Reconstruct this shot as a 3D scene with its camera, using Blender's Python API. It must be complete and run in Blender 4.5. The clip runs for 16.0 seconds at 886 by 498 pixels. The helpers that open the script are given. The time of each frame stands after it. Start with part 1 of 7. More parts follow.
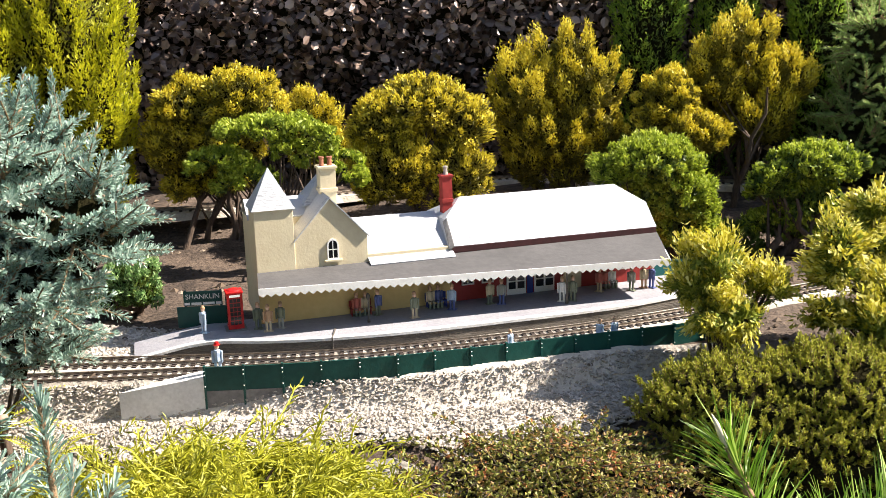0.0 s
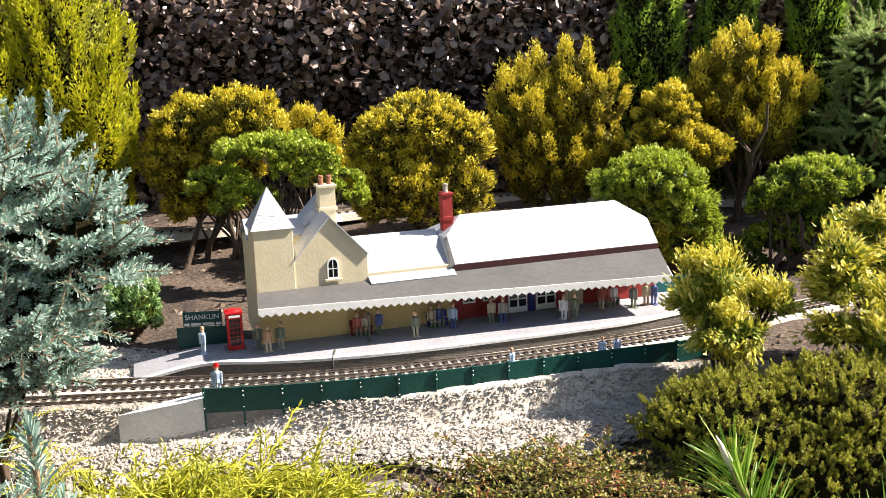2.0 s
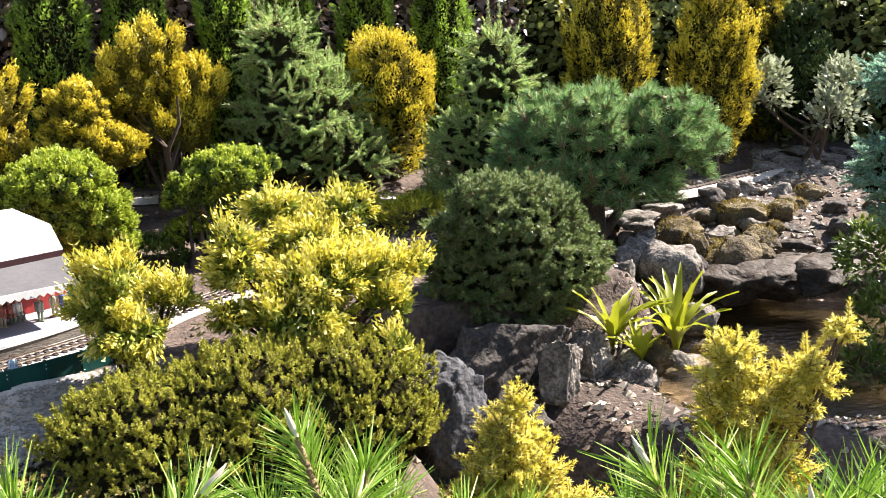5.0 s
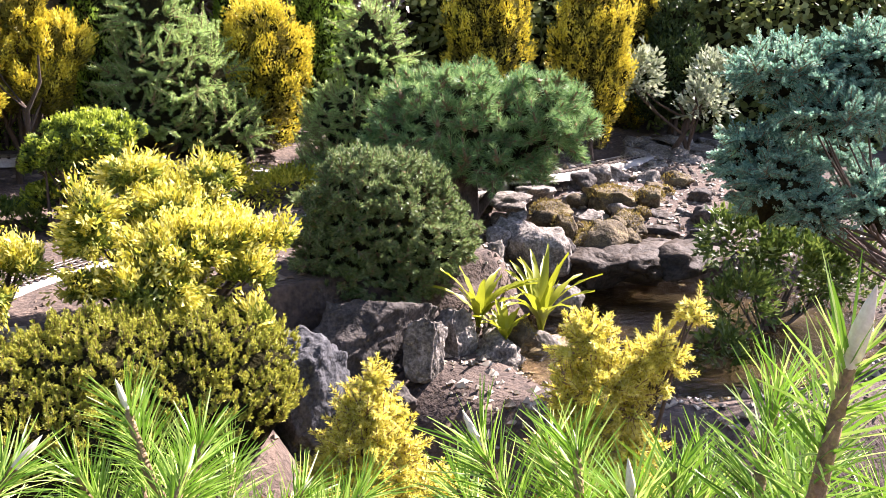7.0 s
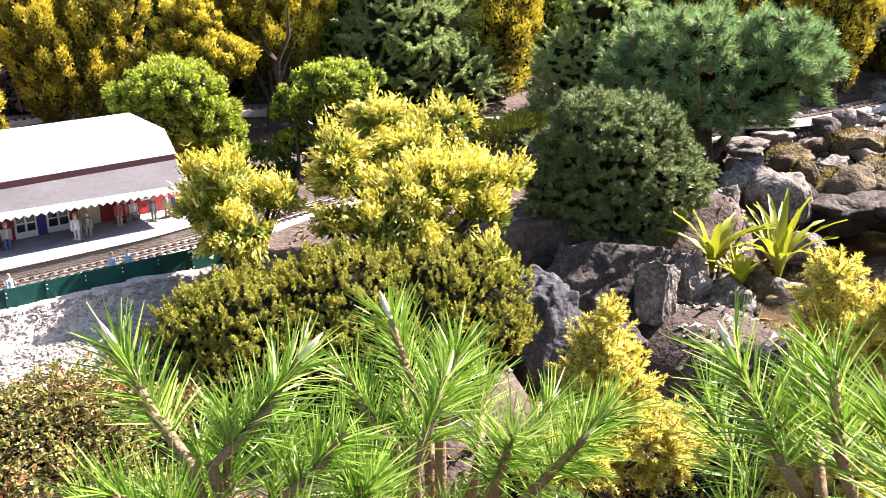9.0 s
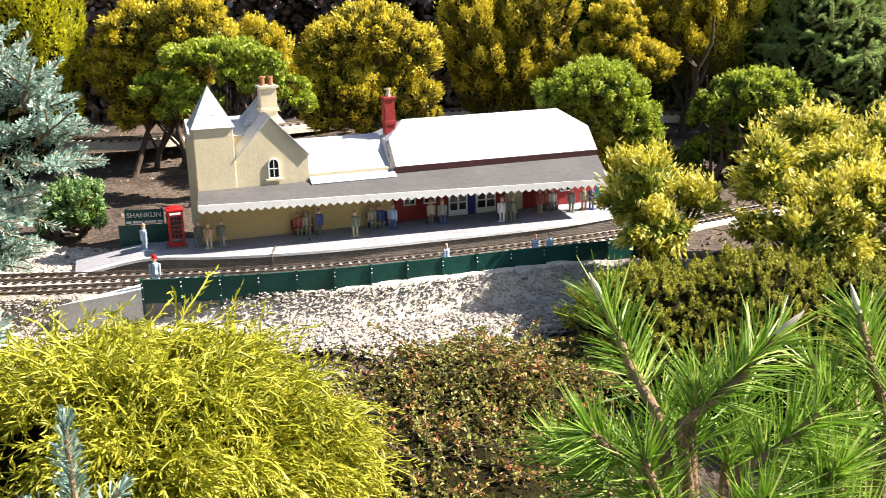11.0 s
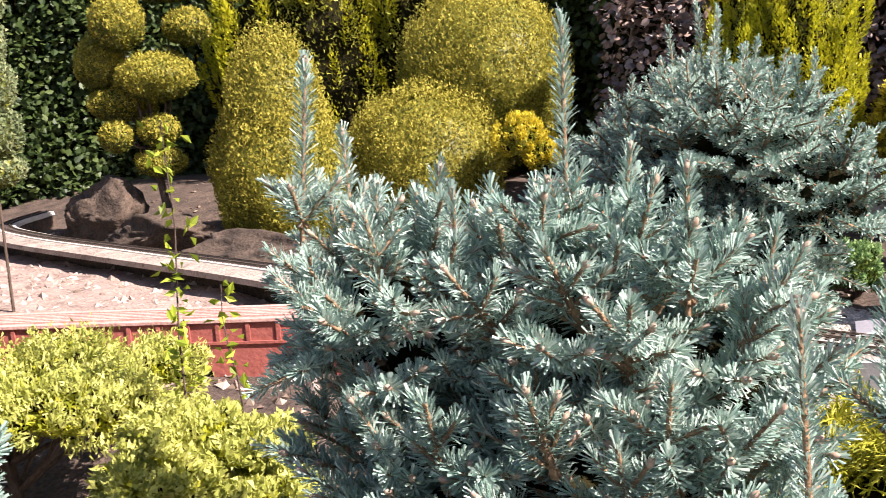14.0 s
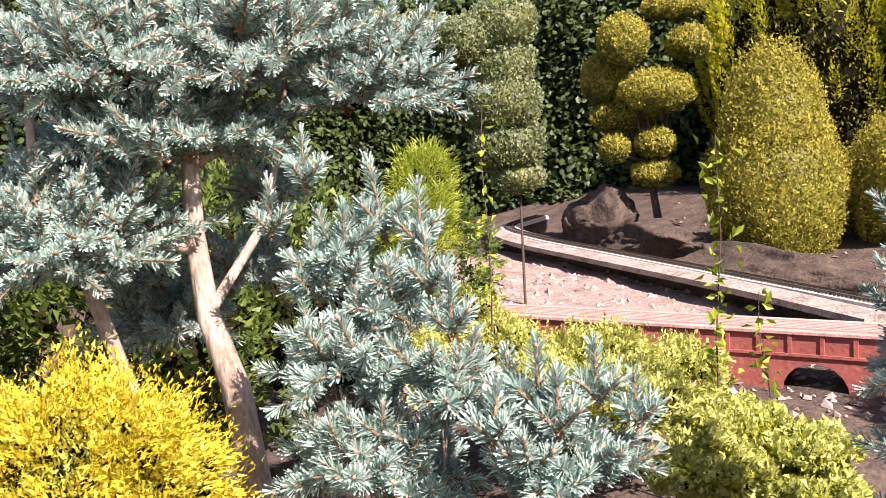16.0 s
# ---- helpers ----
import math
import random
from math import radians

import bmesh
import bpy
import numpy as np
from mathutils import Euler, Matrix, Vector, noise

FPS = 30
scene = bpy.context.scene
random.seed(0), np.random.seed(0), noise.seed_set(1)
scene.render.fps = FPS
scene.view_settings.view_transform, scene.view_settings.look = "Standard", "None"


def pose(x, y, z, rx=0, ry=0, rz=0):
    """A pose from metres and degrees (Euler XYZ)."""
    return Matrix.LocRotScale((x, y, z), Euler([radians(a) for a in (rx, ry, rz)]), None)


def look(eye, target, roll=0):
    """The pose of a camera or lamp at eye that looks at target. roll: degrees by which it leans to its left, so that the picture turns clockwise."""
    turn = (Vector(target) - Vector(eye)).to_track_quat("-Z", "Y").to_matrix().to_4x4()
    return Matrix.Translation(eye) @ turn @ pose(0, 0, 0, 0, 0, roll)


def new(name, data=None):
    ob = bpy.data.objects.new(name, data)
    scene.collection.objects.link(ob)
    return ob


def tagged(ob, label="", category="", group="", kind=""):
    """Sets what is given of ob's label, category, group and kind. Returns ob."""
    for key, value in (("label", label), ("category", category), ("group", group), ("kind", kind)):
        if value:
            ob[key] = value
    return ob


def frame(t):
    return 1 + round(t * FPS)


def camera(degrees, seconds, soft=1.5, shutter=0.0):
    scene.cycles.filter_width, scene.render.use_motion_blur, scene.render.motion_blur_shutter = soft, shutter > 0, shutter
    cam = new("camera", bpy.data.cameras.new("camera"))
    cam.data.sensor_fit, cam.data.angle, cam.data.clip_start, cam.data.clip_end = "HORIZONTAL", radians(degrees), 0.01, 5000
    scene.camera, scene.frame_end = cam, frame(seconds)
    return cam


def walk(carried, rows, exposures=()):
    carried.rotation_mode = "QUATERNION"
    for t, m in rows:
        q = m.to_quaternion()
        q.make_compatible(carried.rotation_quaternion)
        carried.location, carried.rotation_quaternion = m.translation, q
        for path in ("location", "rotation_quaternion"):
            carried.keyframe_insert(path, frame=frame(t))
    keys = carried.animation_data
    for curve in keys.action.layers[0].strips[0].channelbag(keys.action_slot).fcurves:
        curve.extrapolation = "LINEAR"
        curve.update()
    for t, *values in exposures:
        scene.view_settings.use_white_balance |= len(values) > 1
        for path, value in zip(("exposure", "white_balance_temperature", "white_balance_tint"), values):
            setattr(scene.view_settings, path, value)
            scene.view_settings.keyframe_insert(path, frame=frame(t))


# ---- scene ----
# ---- camera and its walk ----
cam = camera(47.4, 16.0, soft=0.75, shutter=0.1)
ROWS = [
    (0.0, (0.004, -0.031, 0.995), (-0.004, 1.919, 0.553), -1.6),
    (0.5, (0.006, -0.015, 0.994), (-0.011, 1.937, 0.56), -1.9),
    (1.0, (0.005, -0.016, 0.996), (-0.018, 1.939, 0.574), -2.0),
    (1.5, (0.001, -0.017, 0.997), (-0.032, 1.938, 0.578), -2.1),
    (2.0, (0.008, -0.016, 0.996), (-0.003, 1.942, 0.586), -2.1),
    (2.5, (0.06, -0.014, 0.991), (0.294, 1.926, 0.562), -2.2),
    (3.0, (0.098, -0.014, 0.992), (0.51, 1.893, 0.555), -2.1),
    (3.5, (0.128, -0.015, 0.994), (0.664, 1.86, 0.551), -2.5),
    (4.0, (0.166, -0.02, 0.994), (0.86, 1.803, 0.55), -2.6),
    (4.5, (0.197, -0.02, 0.989), (1.006, 1.753, 0.541), -2.5),
    (5.0, (0.229, -0.022, 0.981), (1.166, 1.686, 0.526), -2.3),
    (5.2, (0.242, -0.025, 0.986), (1.22, 1.658, 0.525), -2.4),
    (7.5, (0.274, -0.031, 0.964), (1.408, 1.538, 0.459), 1.4),
    (8.0, (0.267, -0.038, 0.962), (1.301, 1.585, 0.416), 0.0),
    (10.5, (0.121, -0.081, 0.911), (0.365, 1.83, 0.373), -0.9),
    (11.0, (0.09, -0.088, 0.912), (0.132, 1.839, 0.379), -1.3),
    (11.5, (0.053, -0.088, 0.911), (-0.136, 1.83, 0.379), -2.1),
    (12.0, (0.021, -0.098, 0.913), (-0.339, 1.803, 0.406), -2.5),
    (12.5, (-0.006, -0.117, 0.918), (-0.61, 1.731, 0.449), -3.2),
    (13.0, (-0.055, -0.118, 0.916), (-0.832, 1.674, 0.486), -3.3),
    (13.5, (-0.084, -0.17, 0.926), (-1.101, 1.505, 0.527), -3.6),
    (14.0, (-0.095, -0.223, 0.934), (-1.295, 1.337, 0.576), -3.7),
    (14.5, (-0.094, -0.301, 0.943), (-1.492, 1.098, 0.642), -3.6),
    (15.0, (-0.104, -0.347, 0.945), (-1.622, 0.919, 0.645), -3.7),
    (15.5, (-0.12, -0.399, 0.95), (-1.794, 0.657, 0.663), -4.0),
    (16.0, (-0.11, -0.464, 0.956), (-1.875, 0.434, 0.682), -4.0),
]
walk(cam, [(t, look(eye, target, roll)) for t, eye, target, roll in ROWS],
     exposures=[(0.0, 1.48, 6800, 13), (2.0, 1.48, 6800, 13), (5.0, 1.98, 6500, 17), (7.5, 2.34, 6300, 30), (8.0, 2.36, 6300, 31), (10.5, 1.73, 6700, 14), (12.0, 1.46, 6800, 13), (13.0, 1.46, 6700, 18), (14.5, 1.45, 6600, 27), (16.0, 1.36, 6600, 30)])

# ---- world, sun, exposure ----
SUN_AZ, SUN_EL = 84.0, 42.0
world = bpy.data.worlds.new("world")
scene.world = world
world.use_nodes = True
wn = world.node_tree.nodes
sky = wn.new("ShaderNodeTexSky")
sky.sky_type, sky.sun_disc = "NISHITA", False
sky.sun_elevation, sky.sun_rotation = radians(SUN_EL), radians(SUN_AZ)
world.node_tree.links.new(sky.outputs[0], wn["Background"].inputs[0])
wn["Background"].inputs[1].default_value = 0.062
sun_data = bpy.data.lights.new("sun", "SUN")
sun_data.energy, sun_data.angle, sun_data.color = 5.0, radians(0.6), (1.0, 0.95, 0.86)
sun = new("sun", sun_data)
sd = Vector((math.sin(radians(SUN_AZ)) * math.cos(radians(SUN_EL)), math.cos(radians(SUN_AZ)) * math.cos(radians(SUN_EL)), math.sin(radians(SUN_EL))))
sun.matrix_world = look(sd * 20, (0, 0, 0))


# ---- materials ----
def material(name, c1, c2=None, scale=20.0, rough=0.8, bump=0.0, bump_scale=None, c3=None, metal=0.0, spec=0.4, piece=0.0, stretch=(1, 1, 1)):
    """Two-scale mottled surface; piece: how far each piece's own tone varies."""
    m = bpy.data.materials.new(name)
    m.use_nodes = True
    n, l = m.node_tree.nodes, m.node_tree.links
    b = n["Principled BSDF"]
    b.inputs["Roughness"].default_value, b.inputs["Metallic"].default_value = rough, metal
    b.inputs["Specular IOR Level"].default_value = spec
    tc, mp = n.new("ShaderNodeTexCoord"), n.new("ShaderNodeMapping")
    l.new(tc.outputs["Object"], mp.inputs[0])
    mp.inputs["Scale"].default_value = stretch
    n1, n2 = n.new("ShaderNodeTexNoise"), n.new("ShaderNodeTexNoise")
    for x, s in ((n1, scale), (n2, scale * 7)):
        x.inputs["Scale"].default_value, x.inputs["Detail"].default_value = s, 5
        l.new(mp.outputs[0], x.inputs["Vector"])
    add = n.new("ShaderNodeMath")
    add.operation = "MULTIPLY_ADD"
    l.new(n2.outputs["Fac"], add.inputs[0])
    add.inputs[1].default_value = 0.5
    half = n.new("ShaderNodeMath")
    half.operation = "MULTIPLY"
    l.new(n1.outputs["Fac"], half.inputs[0])
    half.inputs[1].default_value = 0.5
    l.new(half.outputs[0], add.inputs[2])
    ramp = n.new("ShaderNodeValToRGB")
    e = ramp.color_ramp.elements
    c2 = c2 or tuple(v * 0.7 for v in c1)
    e[0].position, e[1].position = 0.36, 0.64
    e[0].color, e[1].color = (*c2, 1), (*c1, 1)
    if c3:
        k = e.new(0.5)
        k.color = (*c3, 1)
    l.new(add.outputs[0], ramp.inputs[0])
    last = ramp.outputs[0]
    if piece:
        oi, hs, mr = n.new("ShaderNodeObjectInfo"), n.new("ShaderNodeHueSaturation"), n.new("ShaderNodeMapRange")
        l.new(oi.outputs["Random"], mr.inputs[0])
        mr.inputs[3].default_value, mr.inputs[4].default_value = 1 - piece, 1 + piece
        l.new(mr.outputs[0], hs.inputs["Value"])
        l.new(last, hs.inputs["Color"])
        last = hs.outputs[0]
    l.new(last, b.inputs["Base Color"])
    if bump:
        n3, bp = n.new("ShaderNodeTexNoise"), n.new("ShaderNodeBump")
        n3.inputs["Scale"].default_value, n3.inputs["Detail"].default_value = bump_scale or scale * 4, 6
        l.new(mp.outputs[0], n3.inputs["Vector"])
        l.new(n3.outputs["Fac"], bp.inputs["Height"])
        bp.inputs["Strength"].default_value, bp.inputs["Distance"].default_value = bump, 0.01
        l.new(bp.outputs[0], b.inputs["Normal"])
    return m


def leafy(name, stops, rough=0.5, through_light=0.25, scale=6.0, spec=0.35):
    """Foliage: each leaf its own tone between the stops, mottled over the plant, letting some light through."""
    m = bpy.data.materials.new(name)
    m.use_nodes = True
    n, l = m.node_tree.nodes, m.node_tree.links
    b, out = n["Principled BSDF"], n["Material Output"]
    b.inputs["Roughness"].default_value, b.inputs["Specular IOR Level"].default_value = rough, spec
    g, tc, nz = n.new("ShaderNodeNewGeometry"), n.new("ShaderNodeTexCoord"), n.new("ShaderNodeTexNoise")
    l.new(tc.outputs["Object"], nz.inputs["Vector"])
    nz.inputs["Scale"].default_value, nz.inputs["Detail"].default_value = scale, 3
    mx = n.new("ShaderNodeMix")
    mx.inputs[0].default_value = 0.5
    l.new(g.outputs["Random Per Island"], mx.inputs[2])
    l.new(nz.outputs["Fac"], mx.inputs[3])
    ramp = n.new("ShaderNodeValToRGB")
    e = ramp.color_ramp.elements
    e[0].position, e[1].position = 0.15, 0.85
    e[0].color, e[1].color = (*stops[0], 1), (*stops[-1], 1)
    for i, c in enumerate(stops[1:-1]):
        k = e.new(0.15 + 0.7 * (i + 1) / (len(stops) - 1))
        k.color = (*c, 1)
    l.new(mx.outputs[0], ramp.inputs[0])
    l.new(ramp.outputs[0], b.inputs["Base Color"])
    t, mix = n.new("ShaderNodeBsdfTranslucent"), n.new("ShaderNodeMixShader")
    l.new(ramp.outputs[0], t.inputs[0])
    mix.inputs[0].default_value = through_light
    l.new(b.outputs[0], mix.inputs[1])
    l.new(t.outputs[0], mix.inputs[2])
    l.new(mix.outputs[0], out.inputs[0])
    return m


SOIL = material("soil", (0.14, 0.1, 0.073), (0.04, 0.028, 0.021), 9, 0.95, 1.0, 70, (0.085, 0.06, 0.045))
GRAVEL = material("gravel", (0.6, 0.55, 0.48), (0.46, 0.4, 0.34), 14, 0.9, 0.5, 90)
STONE_CHIP = leafy("stone_chip", [(0.31, 0.27, 0.225), (0.4, 0.355, 0.305), (0.5, 0.46, 0.405)], 0.85, 0.0)
BALLAST = material("pale_ballast", (0.62, 0.57, 0.49), (0.42, 0.37, 0.31), 22, 0.9, 0.5, 130)
# Cream paint yellowed and deepened for the warm bounced shade below the canopy.
WARM_SHADE_CREAM = material("warm_shade_cream", (0.72, 0.52, 0.22), (0.64, 0.45, 0.18), 8, 0.65, 0.08, 150)
CONCRETE = material("pale_concrete", (0.5, 0.46, 0.4), (0.34, 0.31, 0.27), 11, 0.85, 0.3, 90)
PLATFORM_GREY = material("platform_grey", (0.33, 0.325, 0.35), (0.26, 0.255, 0.28), 12, 0.8, 0.2, 120)
EDGE_WHITE = material("worn_white_paint", (0.78, 0.77, 0.75), (0.6, 0.59, 0.57), 18, 0.7, 0.2, 100)
PLATFORM_FACE = material("weathered_board", (0.16, 0.14, 0.12), (0.07, 0.06, 0.05), 15, 0.85, 0.4, 80, stretch=(1, 1, 4))
CREAM = material("cream_paint", (0.66, 0.58, 0.4), (0.6, 0.51, 0.34), 8, 0.65, 0.08, 150)
RED_PAINT = material("dark_red_paint", (0.34, 0.03, 0.024), (0.24, 0.02, 0.017), 9, 0.6, 0.1, 120)
# Darkened copy of the red paint; stands for shadow under the roof edge.
EAVE_RED = material("shaded_red_paint", (0.055, 0.011, 0.012), (0.035, 0.008, 0.009), 9, 0.75, 0.1, 120)
ROOF_WHITE = material("pale_slate_roof", (0.45, 0.46, 0.48), (0.27, 0.28, 0.3), 9, 0.6, 0.25, 60, (0.43, 0.44, 0.465), stretch=(1, 4, 6))
ROOF_WHITE.node_tree.nodes["Color Ramp"].color_ramp.elements[1].position = 0.4
CANOPY = material("grey_felt", (0.105, 0.1, 0.1), (0.075, 0.072, 0.072), 8, 0.85, 0.1, 120)
WHITE = material("white_paint", (0.82, 0.82, 0.8), (0.72, 0.72, 0.69), 25, 0.5, 0.05, 100)
GREEN_PAINT = material("green_paint", (0.006, 0.075, 0.06), (0.004, 0.05, 0.042), 10, 0.45, 0.08, 120, piece=0.12)
TEAL = material("teal_paint", (0.01, 0.16, 0.15), (0.008, 0.11, 0.11), 10, 0.5, 0.08, 120)
GREY_BASE = material("grey_base_board", (0.24, 0.23, 0.22), (0.14, 0.135, 0.13), 12, 0.85, 0.3, 90)
PHONE_RED = material("phone_box_red", (0.55, 0.012, 0.012), (0.42, 0.01, 0.01), 20, 0.4)
DARK_GLASS = material("dark_glass", (0.02, 0.022, 0.025), (0.012, 0.012, 0.015), 20, 0.12)
STEEL = material("rail_steel", (0.3, 0.26, 0.22), (0.16, 0.12, 0.09), 30, 0.45, 0.1, 200, metal=0.8)
SLEEPER = material("sleeper_brown", (0.075, 0.055, 0.045), (0.04, 0.03, 0.025), 25, 0.85, 0.2, 150, piece=0.2)
CLAY = material("terracotta", (0.42, 0.17, 0.1), (0.32, 0.12, 0.07), 30, 0.8)
BARK = material("bark", (0.13, 0.09, 0.065), (0.05, 0.035, 0.025), 25, 0.95, 0.8, 60, stretch=(1, 1, 0.3))
PALE_BARK = material("pale_bark", (0.54, 0.44, 0.35), (0.22, 0.16, 0.11), 25, 0.95, 0.8, 60, stretch=(1, 1, 0.3))
ROCK = material("grey_rock", (0.36, 0.32, 0.275), (0.05, 0.042, 0.034), 16, 0.92, 1.0, 60, (0.16, 0.14, 0.115))
MOSS = material("mossy_rock", (0.2, 0.155, 0.075), (0.045, 0.034, 0.02), 18, 0.95, 1.0, 75, (0.1, 0.075, 0.04))
BRIDGE_RED = material("brick_red_paint", (0.42, 0.125, 0.095), (0.27, 0.075, 0.058), 9, 0.75, 0.3, 60)
LETTER = material("letter_white", (0.8, 0.8, 0.78), (0.75, 0.75, 0.72), 20, 0.6)
BUD = material("resin_bud", (0.5, 0.37, 0.28), (0.3, 0.2, 0.14), 60, 0.7)

GOLD = leafy("gold_foliage", [(0.36, 0.29, 0.016), (0.67, 0.55, 0.036), (0.92, 0.8, 0.13)], through_light=0.26, scale=5)
BRIGHT = leafy("bright_green_foliage", [(0.12, 0.17, 0.014), (0.3, 0.38, 0.03), (0.6, 0.64, 0.09)], through_light=0.38, scale=8)
THUJA = leafy("yellow_green_foliage", [(0.2, 0.23, 0.01), (0.52, 0.52, 0.02), (0.82, 0.74, 0.05)], through_light=0.45, scale=5)
JUNIPER = leafy("dark_green_foliage", [(0.1, 0.18, 0.024), (0.26, 0.42, 0.05), (0.62, 0.74, 0.12)], through_light=0.42, scale=7)
DARK_SHRUB = leafy("deep_green_foliage", [(0.03, 0.06, 0.012), (0.09, 0.14, 0.024), (0.24, 0.3, 0.055)], scale=9)
YEW = leafy("yew_foliage", [(0.14, 0.155, 0.02), (0.37, 0.385, 0.045), (0.68, 0.64, 0.11)], through_light=0.3, scale=8)
CREAM_LEAF = leafy("cream_gold_foliage", [(0.36, 0.33, 0.02), (0.64, 0.57, 0.065), (0.93, 0.87, 0.36)], through_light=0.35, scale=7)
SPRUCE = leafy("blue_spruce_needles", [(0.125, 0.235, 0.18), (0.32, 0.455, 0.38), (0.61, 0.705, 0.615)], rough=0.55, through_light=0.22, scale=6)
FIR = leafy("fir_needles", [(0.14, 0.25, 0.06), (0.37, 0.53, 0.16), (0.68, 0.78, 0.32)], rough=0.45, through_light=0.4, scale=5)
PINE = leafy("pine_needles", [(0.05, 0.12, 0.01), (0.18, 0.34, 0.025), (0.56, 0.66, 0.18)], rough=0.45, through_light=0.3, scale=9)
DARK_PINE = leafy("dark_pine_needles", [(0.05, 0.085, 0.025), (0.15, 0.215, 0.065), (0.46, 0.54, 0.24)], 0.4, 0.28, scale=7)
THREAD = leafy("gold_thread_foliage", [(0.125, 0.145, 0.01), (0.37, 0.37, 0.025), (0.7, 0.64, 0.09)], through_light=0.3, scale=9)
BEECH = leafy("copper_beech_leaf", [(0.016, 0.01, 0.009), (0.11, 0.07, 0.054), (0.46, 0.34, 0.275)], rough=0.36, through_light=0.05, scale=3, spec=0.6)
TOPIARY = leafy("topiary_leaf", [(0.19, 0.18, 0.024), (0.33, 0.295, 0.042), (0.52, 0.46, 0.09)], rough=0.7, through_light=0.3, scale=9, spec=0.15)
MINT = leafy("grey_green_leaf", [(0.08, 0.115, 0.052), (0.18, 0.225, 0.108), (0.42, 0.43, 0.21)], rough=0.65, scale=8, spec=0.15)
YELLOW = leafy("golden_yew_foliage", [(0.42, 0.38, 0.04), (0.74, 0.66, 0.1), (0.92, 0.86, 0.36)], through_light=0.4, scale=7)
CREEPER = leafy("creeper_leaf", [(0.06, 0.075, 0.014), (0.16, 0.175, 0.03), (0.32, 0.33, 0.075), (0.36, 0.24, 0.08), (0.5, 0.12, 0.06)], scale=14)
BLUE_GREEN = leafy("blue_green_needles", [(0.06, 0.15, 0.1), (0.22, 0.41, 0.29), (0.6, 0.75, 0.53)], rough=0.5, through_light=0.38, scale=6)
GOLDEN = leafy("deep_yellow_foliage", [(0.34, 0.27, 0.012), (0.66, 0.54, 0.03), (0.88, 0.78, 0.12)], through_light=0.4, scale=7)
CANDLE = material("pale_candle", (0.78, 0.68, 0.55), (0.6, 0.48, 0.36), 60, 0.6)
STEM = material("brown_stem", (0.36, 0.23, 0.13), (0.16, 0.1, 0.055), 60, 0.9, 0.6, 120)
# Bank earth and rock given a dark tone for the shade under the topiary.
SHADED_EARTH = material("shaded_earth", (0.13, 0.092, 0.066), (0.03, 0.022, 0.016), 12, 0.95, 1.0, 45)
# Green leaf taken nearly to black, so shade on hedge and conifer is coloured in.
SHADED_LEAF = leafy("shaded_leaf", [(0.014, 0.03, 0.009), (0.04, 0.07, 0.016), (0.1, 0.14, 0.035)], scale=5)
# Near-black fill for crown cores and hedge gaps; its colour is the inner shade.
HEART = material("inner_shade_core", (0.03, 0.027, 0.012), (0.01, 0.009, 0.005), 40, 0.98, 1.0, 120, spec=0.0)
# OLIVE, CREAM_SHADE, BRONZE: older inner leaves, also darkened to stand for shade.
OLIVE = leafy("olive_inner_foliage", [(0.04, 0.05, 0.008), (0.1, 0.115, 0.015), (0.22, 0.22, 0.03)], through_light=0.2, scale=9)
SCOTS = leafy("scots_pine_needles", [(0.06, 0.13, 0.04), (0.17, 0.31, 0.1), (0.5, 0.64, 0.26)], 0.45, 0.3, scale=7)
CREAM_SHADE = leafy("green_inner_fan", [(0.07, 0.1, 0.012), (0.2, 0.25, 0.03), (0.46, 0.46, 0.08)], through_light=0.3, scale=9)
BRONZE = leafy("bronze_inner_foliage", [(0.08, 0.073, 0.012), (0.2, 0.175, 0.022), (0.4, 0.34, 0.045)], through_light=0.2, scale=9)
PALE_LEAF = leafy("pale_leaf", [(0.16, 0.19, 0.1), (0.34, 0.38, 0.23), (0.58, 0.6, 0.46)], 0.35, 0.3, scale=10)
FERN = leafy("fern_leaf", [(0.16, 0.2, 0.012), (0.4, 0.42, 0.025), (0.68, 0.63, 0.07)], 0.45, 0.35, scale=10)


# ---- mesh helpers ----
def mesh_of(name, verts, faces, mat, smooth=False):
    """A mesh from equal-sided faces held in arrays."""
    verts, faces = np.asarray(verts, dtype=np.float32), np.asarray(faces, dtype=np.int32)
    me = bpy.data.meshes.new(name)
    k = faces.shape[1]
    me.vertices.add(len(verts))
    me.vertices.foreach_set("co", verts.ravel())
    me.loops.add(faces.size)
    me.loops.foreach_set("vertex_index", faces.ravel())
    me.polygons.add(len(faces))
    me.polygons.foreach_set("loop_start", np.arange(0, faces.size, k, dtype=np.int32))
    me.polygons.foreach_set("use_smooth", np.full(len(faces), smooth))
    me.update(calc_edges=True)
    me.materials.append(mat)
    return me


def part(name, bm, mat, parent, label="", smooth=False):
    """Links a bmesh, or a ready mesh, as one object under a thing or a part."""
    if isinstance(bm, bmesh.types.BMesh):
        me = bpy.data.meshes.new(name)
        bm.to_mesh(me)
        bm.free()
        me.materials.append(mat)
        if smooth:
            me.polygons.foreach_set("use_smooth", np.full(len(me.polygons), True))
    else:
        me = bm
    ob = new(name, me)
    ob.parent = parent
    if label:
        tagged(ob, label)
    return ob


def thing(name, at, label, category, group="", kind="", turn=0.0):
    e = new(name)
    e.empty_display_size = 0.02
    e.matrix_basis = pose(*at, 0, 0, turn)
    return tagged(e, label, category, group, kind)


